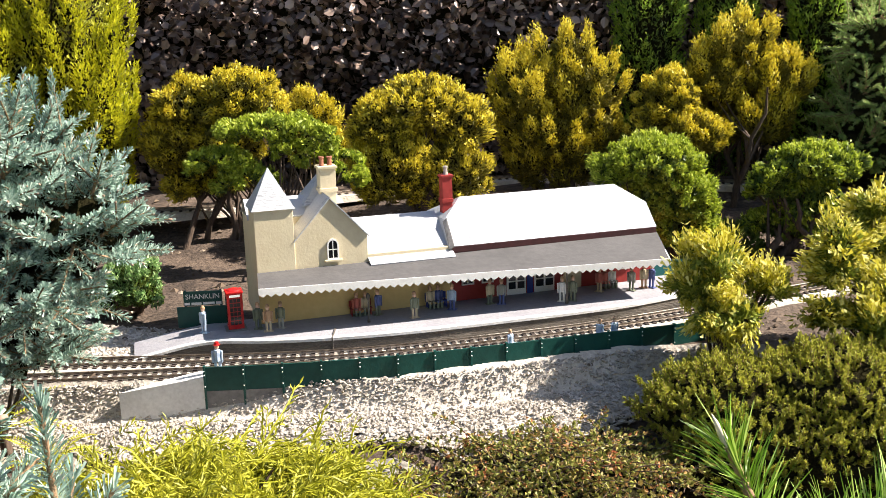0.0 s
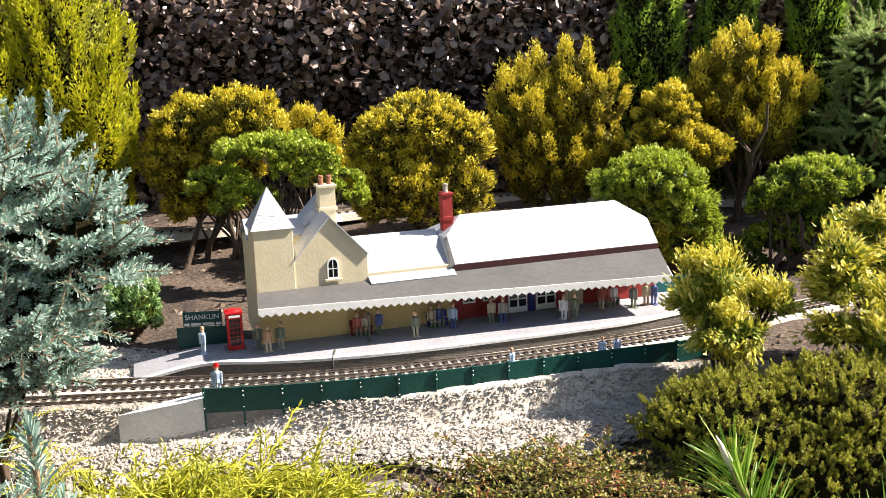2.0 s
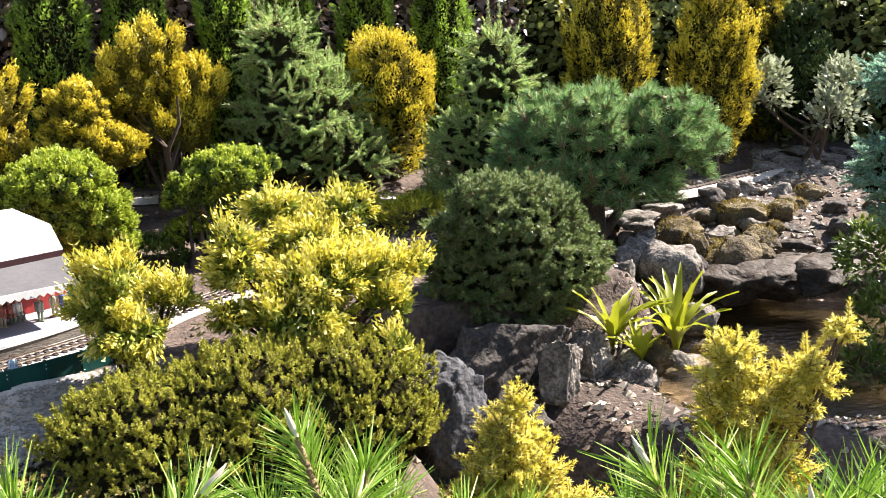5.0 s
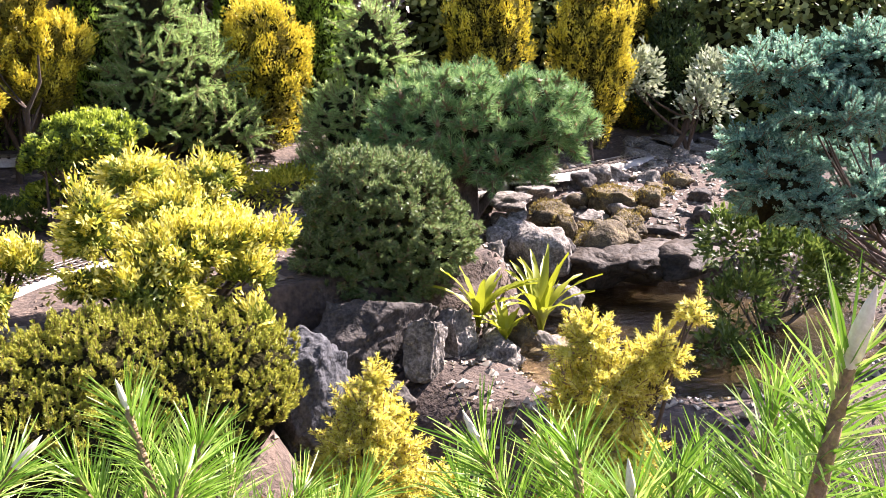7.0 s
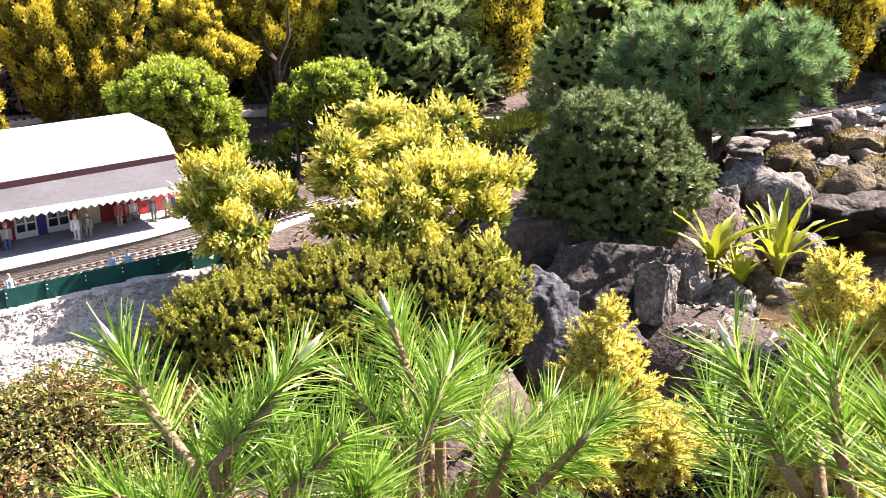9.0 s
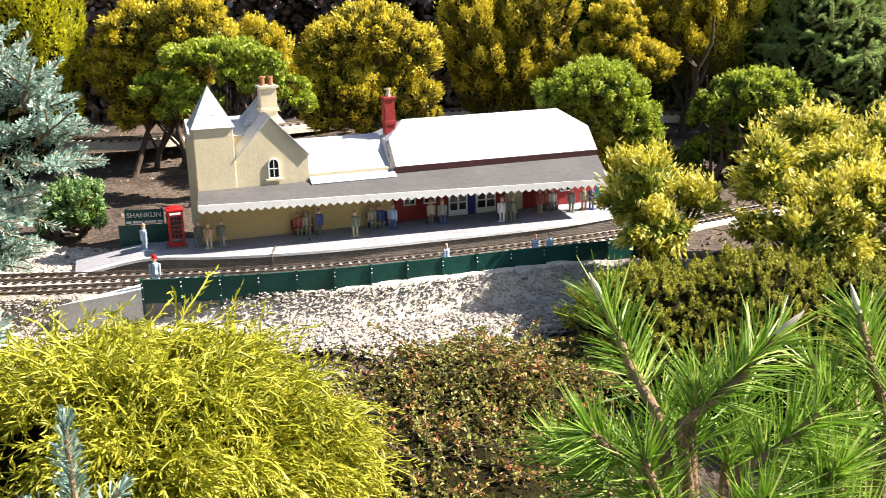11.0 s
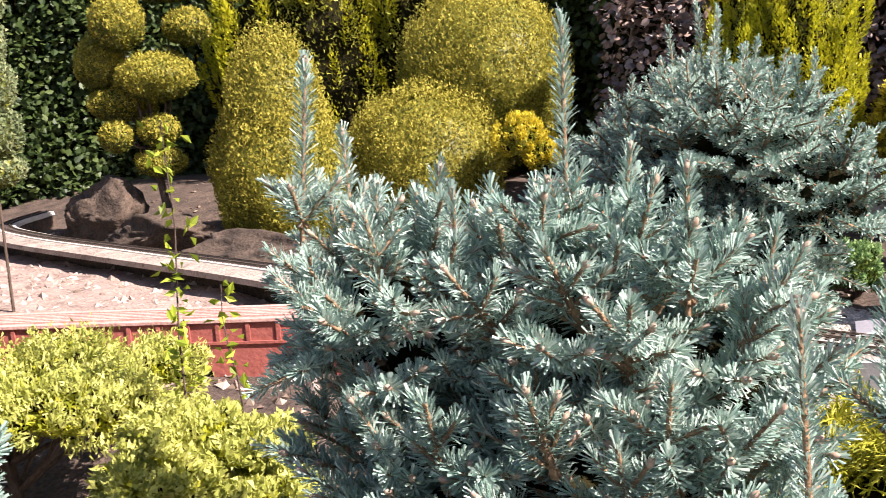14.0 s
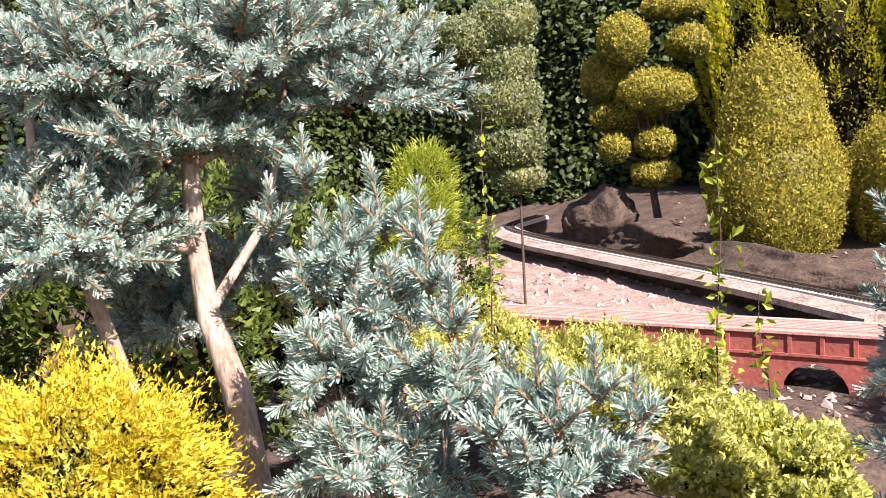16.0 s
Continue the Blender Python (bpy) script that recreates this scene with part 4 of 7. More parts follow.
def chips(name, pts, rng, size, mat, label, category):
    """Loose stones: a small uneven six-cornered stone at each point."""
    n = len(pts)
    base = np.array([(1, 0, 0), (-1, 0, 0), (0, 1, 0), (0, -1, 0), (0, 0, 0.8), (0, 0, -0.8)], dtype=float)
    v = base[None] * (0.6 + 0.8 * rng.random((n, 6, 1))) + rng.normal(size=(n, 6, 3)) * 0.18
    a = rng.random(n) * 6.28
    c, s = np.cos(a)[:, None], np.sin(a)[:, None]
    sz = (size * (0.5 + rng.random(n) ** 2 * 1.2))[:, None]
    x, y, z = v[..., 0] * c - v[..., 1] * s, v[..., 0] * s + v[..., 1] * c, v[..., 2] * 0.75
    v = np.stack([x * sz, y * sz * 0.8, z * sz], -1) + np.asarray(pts)[:, None]
    f = np.array([(0, 2, 4), (2, 1, 4), (1, 3, 4), (3, 0, 4), (2, 0, 5), (1, 2, 5), (3, 1, 5), (0, 3, 5)])
    f = (np.arange(n)[:, None, None] * 6 + f[None]).reshape(-1, 3)
    return tagged(new(name, mesh_of(name, v.reshape(-1, 3), f, mat)), label, category, kind="stuff")


def patch(name, inside, x0, x1, y0, y1, step, mat, label, lift=0.003):
    """A thin layer laid over the ground where inside(x, y) holds."""
    nx, ny = int((x1 - x0) / step), int((y1 - y0) / step)
    v = [(x0 + i * step, y0 + j * step, height(x0 + i * step, y0 + j * step) + lift) for j in range(ny + 1) for i in range(nx + 1)]
    f = [(j * (nx + 1) + i, j * (nx + 1) + i + 1, (j + 1) * (nx + 1) + i + 1, (j + 1) * (nx + 1) + i) for j in range(ny) for i in range(nx) if inside(x0 + (i + .5) * step, y0 + (j + .5) * step)]
    return tagged(new(name, mesh_of(name, v, f, mat, True)), label, "ground", kind="structure")


def fence_front(x):
    return min(2.16 + 0.2 * (x + 0.3) * smooth(-0.6, 0.4, x), 2.32)


patch("gravel_bed_front", lambda x, y: fence_front(x) - 0.16 - 0.05 * math.sin(x * 9) < y < fence_front(x) + 0.03, -1.3, 0.78, 1.8, 2.36, 0.02, GRAVEL, "pale crushed stone layer below the platform fence", 0.014)
patch("gravel_bed_side", lambda x, y: y < 2.5 - (x + 0.62) * 0.55 + 0.03 * math.sin(x * 14), -1.35, -0.6, 2.38, 2.9, 0.02, GRAVEL, "pale crushed stone layer beside the platform end")
rng = np.random.default_rng(5)
pts = []
while len(pts) < 20000:
    x, b = rng.uniform(-1.25, 0.75), rng.random() ** 1.2
    front = min(2.16 + 0.2 * (x + 0.3) * smooth(-0.6, 0.4, x), 2.32)
    y = front + 0.01 - b * (0.2 + 0.05 * math.sin(x * 9))
    pts.append((x, y, height(x, y) + rng.uniform(0.011, 0.019)))
chips("gravel", pts, rng, 0.0047, STONE_CHIP, "pale cream gravel chippings along the platform", "gravel")
pts = []
while len(pts) < 3500:
    x, y = rng.uniform(-1.35, -0.62), rng.uniform(2.4, 2.85)
    if y > 2.52 - (x + 0.62) * 0.55 + 0.03 * math.sin(x * 14):
        continue
    pts.append((x, y, height(x, y) + rng.uniform(0.0, 0.006)))
chips("gravel_patch", pts, rng, 0.0065, STONE_CHIP, "pale gravel beside the platform end", "gravel")
pts = []
while len(pts) < 5000:
    x, y = rng.uniform(-6, 4.5), rng.uniform(0.2, 4.6)
    pts.append((x, y, height(x, y) + 0.002))
CHIP_BROWN = leafy("bark_chip", [(0.07, 0.05, 0.035), (0.18, 0.13, 0.09), (0.34, 0.27, 0.21)], 0.9, 0.0)
chips("bark_mulch", pts, rng, 0.012, CHIP_BROWN, "brown bark and grit scattered over the bed", "mulch")

PALE_ROCK = material("pale_limestone", (0.42, 0.39, 0.35), (0.09, 0.08, 0.07), 15, 0.92, 1.0, 50, (0.24, 0.22, 0.19))
for i, (x, y, z, a, b, c) in enumerate(((-0.82, 1.98, 0.03, 0.1, 0.08, 0.06), (-0.64, 1.95, 0.03, 0.12, 0.07, 0.06), (-0.44, 1.97, 0.03, 0.13, 0.08, 0.055), (-0.15, 1.96, 0.02, 0.13, 0.08, 0.05), (0.0, 1.8, -0.02, 0.1, 0.1, 0.085), (0.03, 1.66, -0.1, 0.09, 0.08, 0.08))):
    rock("edge_stone", (x, y, z), (a, b, c), 150 + i, "weathered pale stone along the gravel edge", PALE_ROCK, i * 37, "edge stones", 0.45, 4)

# ---- shrubs behind the station ----
GROUP_G = "golden shrubs behind the station"
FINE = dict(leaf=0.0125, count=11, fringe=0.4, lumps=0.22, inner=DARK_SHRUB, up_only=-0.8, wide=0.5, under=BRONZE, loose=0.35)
bush("golden_cypress", "rounded golden cypress shrub lit from above, behind the station", "shrub",
     [(-0.726, 3.6, 0.75, 0.12, 0.12, 0.085), (-0.911, 3.6, 0.707, 0.115, 0.11, 0.08), (-0.631, 3.6, 0.68, 0.065, 0.065, 0.06), (-0.963, 3.6, 0.577, 0.09, 0.08, 0.085), (-0.78, 3.6, 0.59, 0.1, 0.09, 0.07), (-0.87, 3.63, 0.46, 0.15, 0.09, 0.07)], GOLD, 11, 4600, up=0.6, group=GROUP_G, clumps=260, clump_r=0.028, tall=1.2, airy=1.6, split=0.35, stems=4, thick=0.014, heart=0.8, **FINE)
bush("golden_cypress", "small yellow-green cypress between taller shrubs", "shrub", [(-0.515, 3.95, 0.64, 0.1, 0.098, 0.07), (-0.5, 3.95, 0.52, 0.1, 0.09, 0.08)], GOLD, 12, 1700, up=1.0, clumps=60, clump_r=0.024, tall=1.8, airy=1.5, **FINE)
bush("spreading_shrub", "bright green spreading shrub with layered leafy branches", "shrub",
     [(-0.559, 3.28, 0.66, 0.15, 0.13, 0.03), (-0.734, 3.28, 0.558, 0.1, 0.092, 0.022), (-0.646, 3.26, 0.5, 0.1, 0.092, 0.03), (-0.327, 3.28, 0.52, 0.055, 0.055, 0.045), (-0.432, 3.28, 0.635, 0.085, 0.079, 0.03), (-0.5, 3.3, 0.58, 0.07, 0.08, 0.02)], BRIGHT, 13, 2600, 0.028, 0.014, 11, 0.4, wide=0.7, thick=0.01, stems=4, clumps=100, clump_r=0.024, tall=0.8, airy=1.6, shell=0.7, under=DARK_SHRUB, split=0.0, fringe=0.5)
bush("golden_cypress", "broad golden cypress shrub with dark inner foliage", "shrub",
     [(-0.064, 3.6, 0.706, 0.13, 0.12, 0.075), (-0.208, 3.6, 0.635, 0.105, 0.1, 0.08), (0.075, 3.6, 0.625, 0.08, 0.077, 0.08), (-0.175, 3.6, 0.466, 0.15, 0.13, 0.12), (0.029, 3.6, 0.46, 0.12, 0.1, 0.12)], GOLD, 14, 5200, up=0.5, group=GROUP_G, clumps=300, clump_r=0.027, tall=1.2, airy=1.6, split=0.4, heart=0.8, **FINE)
bush("golden_cypress", "tall upright golden cypress with plume-like tips", "shrub",
     [(0.472, 3.85, 0.86, 0.075, 0.075, 0.075), (0.32, 3.85, 0.71, 0.12, 0.11, 0.1), (0.556, 3.85, 0.725, 0.105, 0.105, 0.115), (0.403, 3.85, 0.572, 0.15, 0.14, 0.085), (0.598, 3.85, 0.565, 0.07, 0.07, 0.07), (0.44, 3.88, 0.47, 0.17, 0.1, 0.07)], GOLD, 15, 6200, up=1.3, group=GROUP_G, clumps=80, clump_r=0.034, tall=2.1, airy=1.75, split=0.25, stems=3, heart=0.7, **FINE)
bush("golden_cypress", "tall bronze-gold cypress on bare lower stems", "shrub",
     [(1.146, 3.9, 0.86, 0.1, 0.1, 0.075), (1.28, 3.9, 0.72, 0.11, 0.11, 0.08), (1.041, 3.9, 0.73, 0.09, 0.092, 0.08), (1.196, 3.9, 0.6, 0.13, 0.12, 0.06)], GOLD, 16, 5400, up=1.1, stems=5, thick=0.014, group=GROUP_G, clumps=75, clump_r=0.034, tall=1.8, airy=1.75, split=0.35, heart=0.7, **FINE)
bush("golden_cypress", "loose twiggy golden cypress with browned inner sprays", "shrub",
     [(0.824, 3.7, 0.69, 0.095, 0.09, 0.08), (0.919, 3.7, 0.565, 0.11, 0.1, 0.065), (0.762, 3.7, 0.596, 0.07, 0.07, 0.05)], GOLD, 19, 3000, up=0.6, group=GROUP_G, clumps=90, clump_r=0.026, tall=1.1, airy=1.6, split=0.35, heart=0.75, stems=3, **FINE)
bush("round_shrub", "dense round bright green shrub beside the station", "shrub",
     [(0.666, 3.22, 0.53, 0.14, 0.13, 0.065), (0.758, 3.22, 0.42, 0.115, 0.109, 0.09), (0.575, 3.22, 0.5, 0.08, 0.078, 0.045), (0.68, 3.24, 0.4, 0.1, 0.1, 0.07), (0.74, 3.24, 0.31, 0.13, 0.11, 0.08)], BRIGHT, 17, 4400, 0.024, 0.0125, 11, 0.4, wide=0.6, stems=4, clumps=230, clump_r=0.021, tall=1.0, airy=1.6, shell=0.75, inner=DARK_SHRUB, under=DARK_SHRUB, split=-0.15, fringe=0.5)
bush("round_shrub", "dark green leafy shrub on bare stems", "shrub",
     [(1.232, 3.32, 0.49, 0.14, 0.125, 0.05), (1.102, 3.32, 0.433, 0.075, 0.072, 0.055), (1.237, 3.32, 0.37, 0.1, 0.097, 0.055), (1.16, 3.36, 0.28, 0.13, 0.08, 0.04)], BRIGHT, 18, 2200, 0.028, 0.014, 11, 0.4, wide=0.6, stems=5, clumps=100, clump_r=0.024, tall=0.9, airy=1.6, shell=0.7, inner=DARK_SHRUB, under=DARK_SHRUB, split=0.35, fringe=0.5)
for i, (x, y, r, top) in enumerate(((0.875, 4.28, 0.12, 1.5), (1.21, 4.32, 0.1, 1.45), (1.55, 4.22, 0.105, 1.45), (1.85, 4.25, 0.1, 1.35), (2.2, 4.2, 0.11, 1.4), (2.55, 4.15, 0.11, 1.35))):
    bush("column_conifer", "narrow upright dark green conifer before the hedge", "tree", [(x, y, 0.3 + (top - 0.3) / 2, r, r, (top - 0.25) / 2)], JUNIPER, 30 + i, 2600, 0.028, 0.014, 9, 1.6, loose=0.3, up_only=-1, shell=0.8, group="column conifers", lumps=0.1, clumps=150, clump_r=0.026, tall=2.4, inner=DARK_SHRUB, heart=0.88, under=DARK_SHRUB, split=-0.8)
bush("thuja", "tall yellow-green upright thuja", "tree", [(-1.324, 3.6, 0.95, 0.19, 0.2, 0.3), (-1.21, 3.6, 0.72, 0.1, 0.17, 0.22), (-1.477, 3.6, 0.83, 0.15, 0.24, 0.34), (-1.3, 3.6, 0.55, 0.16, 0.18, 0.25)], THUJA, 21, 6600, 0.035, 0.016, 9, 1.8, loose=0.25, clumps=150, clump_r=0.032, tall=3.2, airy=1.6, inner=DARK_SHRUB, heart=0.85, under=YEW, split=-0.3, wide=0.4)
bush("low_shrub", "small low dark green shrub on the gravel", "shrub", [(-0.909, 2.784, 0.287, 0.074, 0.065, 0.047), (-0.861, 2.746, 0.254, 0.043, 0.037, 0.03), (-0.975, 2.776, 0.25, 0.058, 0.051, 0.037)], SCOTS, 22, 1300, 0.03, 0.012, 8, clumps=70, clump_r=0.02, airy=1.5, inner=DARK_SHRUB, under=DARK_SHRUB, split=-0.1)
bush("low_shrub", "low dark green ground cover under the shrubs", "shrub", [(1.45, 3.15, 0.22, 0.22, 0.14, 0.07), (0.95, 3.35, 0.22, 0.14, 0.1, 0.05)], DARK_SHRUB, 23, 900, 0.03, 0.018, 8)

# ---- blue spruces ----
def brush(name, base, d, length, rng, mat, density=2700, nlen=0.018, width=0.0025):
    """Stiff needles set closely all round each shoot, those on the underside turning upwards, a forward tuft at the tip."""
    per = np.maximum(24, (length * density)).astype(int)
    own = np.repeat(np.arange(len(base)), per)
    n = len(own)
    s = sideways(d, rng)
    b = np.cross(d, s)
    t = rng.random(n)
    w = rng.random(n) * 6.283
    out = s[own] * np.cos(w)[:, None] + b[own] * np.sin(w)[:, None]
    a = 1.08 - 0.75 * t ** 5 + rng.normal(size=n) * 0.13
    nd = unit(d[own] * np.cos(a)[:, None] + out * np.sin(a)[:, None] + np.array([0, 0, 0.22]))
    p = base[own] + d[own] * (t * length[own])[:, None]
    side = unit(np.cross(nd, d[own] + rng.normal(size=(n, 3)) * 0.3)) * width / 2
    ln = (nlen * (0.8 + 0.35 * rng.random(n)))[:, None]
    blunt = (rng.random(n) < 0.6)[:, None]
    tip = p + nd * ln
    wide, thin = np.where(blunt, tip, p), np.where(blunt, p, tip)
    v = np.stack([wide - side, wide + side, thin], 1).reshape(-1, 3)
    return mesh_of(name, v, np.arange(n * 3).reshape(-1, 3), mat)


def spruce(label, lobes, seed, n, gap=0.06, shoot=0.075, nlen=0.018, width=0.0025, density=2700, up=0.35, base=None, thick=0.014, leaders=(), bark=BARK, trunks=(), mat=None, lean=0.25, pairs=3, buds=0.0036, up_only=-0.5, heart=0.5):
    """A blue spruce: trunk, limbs, and flat branch sprays, each a leading shoot with paired side shoots thick with needles."""
    mat = mat or SPRUCE
    rng = np.random.default_rng(seed)
    cx, cy = float(np.mean([l[0] for l in lobes])), float(np.mean([l[1] for l in lobes]))
    at = base or (cx, cy, height(cx, cy))
    t = thing("blue_spruce", at, label, "tree")
    loc = [(l[0] - at[0], l[1] - at[1], l[2] - at[2], *l[3:]) for l in lobes]
    for path in trunks:
        part("trunk", tube_mesh("trunk", [[(Vector(q) - Vector(at), r) for q, r in path]], bark, 8), bark, t)
    if not trunks:
        woody(t, (0, 0, -0.03), loc, rng, thick, 3, 1, bark)
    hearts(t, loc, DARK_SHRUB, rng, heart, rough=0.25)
    inner = [(*l[:3], *(q * 0.68 for q in l[3:])) for l in loc]
    p, nm = spaced(loc, rng, n, gap, up_only, 0.22)
    p2, nm2 = spaced(inner, rng, n // 3, gap, up_only, 0.2)
    p, nm = np.concatenate([p, p2]), np.concatenate([nm, nm2])
    m = len(p)
    axis = unit(nm + np.array([0, 0, up]) + rng.normal(size=(m, 3)) * lean)
    flat = unit(np.cross(axis, np.array([0, 0, 1.0]) + rng.normal(size=(m, 3)) * 0.2))
    size = shoot * (0.75 + 0.5 * rng.random(m))
    ps, ds, ls = [p - axis * size[:, None] * 0.3], [axis], [size * 1.15]
    twigs = [(a - d * 1.1 * l, a - d * 0.2 * l) for a, d, l in zip(p, axis, size)]
    for k in range(pairs):
        for q in (-1, 1):
            w = q * (0.75 + 0.2 * rng.random(m))
            ds.append(unit(axis * np.cos(w)[:, None] + flat * np.sin(w)[:, None] + np.array([0, 0, 0.18]) + rng.normal(size=(m, 3)) * 0.14))
            ps.append(p - axis * (size * (0.1 + 0.38 * k + 0.1 * rng.random(m)))[:, None])
            ls.append(size * (0.6 + 0.3 * rng.random(m)))
    p0, d, ln = np.concatenate(ps), np.concatenate(ds), np.concatenate(ls)
    if len(leaders):
        lp = np.array([(x - at[0], y - at[1], z - at[2]) for x, y, z, _ in leaders])
        ll = np.array([q[3] for q in leaders])
        lp[:, 2] -= ll
        ld = unit(np.array([[0.0, 0, 1]] * len(lp)) + rng.normal(size=(len(lp), 3)) * 0.06)
        p0, d, ln = np.concatenate([p0, lp]), np.concatenate([d, ld]), np.concatenate([ln, ll])
        for k in range(4):
            w = k * 1.571 + rng.random(len(lp)) * 0.6
            sd = unit(np.stack([np.cos(w), np.sin(w), 1.0 + 0 * w], 1))
            p0, d, ln = np.concatenate([p0, lp]), np.concatenate([d, sd]), np.concatenate([ln, np.minimum(ll * 0.6, shoot)])
    r = nlen * 0.15
    stuff(part("twigwork", tube_mesh("twigwork", [[(a - b * l * 0.15, r * 1.2), (a + b * l, r * 0.8)] for a, b, l in zip(p0, d, ln)] + [[(a, r * 2), (b, r * 1.4)] for a, b in twigs], STEM, 4), STEM, t))
    stuff(part("needle_foliage", brush("needles", p0, d, ln, rng, mat, density, nlen, width), mat, t))
    tip, q = p0 + d * ln[:, None], buds
    pick = rng.random(len(tip)) < 0.6
    stuff(part("bud_growth", tube_mesh("bud_growth", [[(a - b * q * 0.6, q * 0.6), (a + b * q * 0.5, q), (a + b * q * 1.6, q * 0.8), (a + b * q * 2.3, q * 0.2)] for a, b in zip(tip[pick], d[pick])], BUD, 5), BUD, t, "tan resinous buds"))
    return t


spruce("bushy silvery-blue spruce beside the railway",
       [(-0.98, 2.02, 0.72, 0.22, 0.2, 0.17), (-0.78, 2.04, 0.6, 0.14, 0.15, 0.14), (-1.15, 2.02, 0.6, 0.18, 0.18, 0.2), (-0.95, 1.98, 0.47, 0.22, 0.2, 0.14), (-0.92, 2.0, 0.36, 0.16, 0.16, 0.08)], 41, 230, gap=0.06, shoot=0.068, nlen=0.0165, width=0.0034, density=1700, up=0.35, heart=0.62,
       leaders=[(-1.09, 2.0, 0.98, 0.16), (-1.03, 2.02, 1.03, 0.19), (-1.0, 2.02, 1.02, 0.18), (-0.93, 2.02, 0.93, 0.1), (-0.805, 2.05, 0.9, 0.19), (-0.775, 2.05, 0.91, 0.2), (-0.88, 2.0, 0.84, 0.1)], buds=0.003)
spruce("close blue spruce with silvery needles and tan buds",
       [(-0.62, 0.7, 0.66, 0.19, 0.14, 0.12), (-0.84, 0.66, 0.64, 0.15, 0.13, 0.11), (-0.48, 0.74, 0.58, 0.1, 0.11, 0.11), (-0.65, 0.66, 0.5, 0.28, 0.18, 0.13), (-0.62, 0.64, 0.36, 0.3, 0.18, 0.13), (-0.6, 0.66, 0.2, 0.3, 0.2, 0.14)], 42, 240, gap=0.06, shoot=0.064, nlen=0.0195, up=0.55, buds=0.0044,
       leaders=[(-0.961, 0.63, 0.949, 0.19), (-0.982, 0.739, 0.854, 0.12), (-0.66, 0.74, 0.97, 0.24), (-0.473, 0.637, 0.828, 0.12), (-0.465, 0.781, 0.753, 0.13), (-0.309, 0.476, 0.745, 0.2), (-0.624, 0.584, 0.693, 0.13), (-0.315, 0.716, 0.714, 0.13), (-0.72, 0.62, 0.8, 0.16), (-0.55, 0.6, 0.66, 0.1), (-0.462, 0.578, 0.647, 0.1), (-0.69, 0.569, 0.58, 0.1)])
spruce("low blue spruce sprig rising beside the path", [(-0.24, 0.64, 0.44, 0.03, 0.03, 0.03), (-0.28, 0.64, 0.36, 0.04, 0.04, 0.04)], 43, 4, gap=0.05, shoot=0.05, up=0.7, leaders=[(-0.194, 0.648, 0.575, 0.1)], thick=0.006, heart=0.2)
spruce("tall blue spruce with bare pale lower stems",
       [(-1.78, -0.16, 1.06, 0.2, 0.18, 0.11), (-1.68, 0.04, 1.07, 0.18, 0.15, 0.11), (-1.6, 0.17, 1.0, 0.14, 0.12, 0.08), (-1.78, -0.28, 0.8, 0.18, 0.16, 0.1), (-1.76, -0.1, 0.94, 0.18, 0.15, 0.05), (-2.059, -0.18, 0.943, 0.093, 0.084, 0.036), (-2.064, -0.252, 0.741, 0.114, 0.103, 0.057), (-2.05, -0.128, 0.695, 0.064, 0.057, 0.043), (-1.855, 0.078, 0.842, 0.06, 0.054, 0.03), (-1.91, 0.039, 0.698, 0.073, 0.065, 0.047), (-2.063, -0.072, 0.597, 0.12, 0.108, 0.055), (-2.046, -0.287, 0.87, 0.06, 0.054, 0.04)], 44, 330, gap=0.052, shoot=0.068, nlen=0.0165, width=0.0028, density=2000, up=0.25, bark=PALE_BARK, base=(-1.68, 0.0, 0.1), heart=0.3,
       trunks=[[((-1.62, -0.02, 0.05), 0.03), ((-1.66, -0.061, 0.54), 0.024), ((-1.688, -0.086, 0.656), 0.019), ((-1.708, -0.09, 0.782), 0.017), ((-1.715, -0.082, 0.978), 0.012), ((-1.71, -0.06, 1.15), 0.005)],
               [((-1.7, -0.1, 0.1), 0.016), ((-1.77, -0.25, 0.72), 0.012), ((-1.752, -0.314, 0.883), 0.009), ((-1.77, -0.3, 1.1), 0.004)],
               [((-1.69, -0.085, 0.66), 0.01), ((-1.72, 0.02, 0.78), 0.008), ((-1.7, 0.06, 0.914), 0.007), ((-1.66, 0.08, 1.1), 0.003)],
               [((-1.708, -0.09, 0.76), 0.009), ((-1.72, -0.2, 0.8), 0.006), ((-1.74, -0.3, 0.82), 0.003)], [((-1.7, -0.08, 0.9), 0.009), ((-1.64, 0.1, 0.98), 0.006), ((-1.6, 0.2, 1.0), 0.003)]])
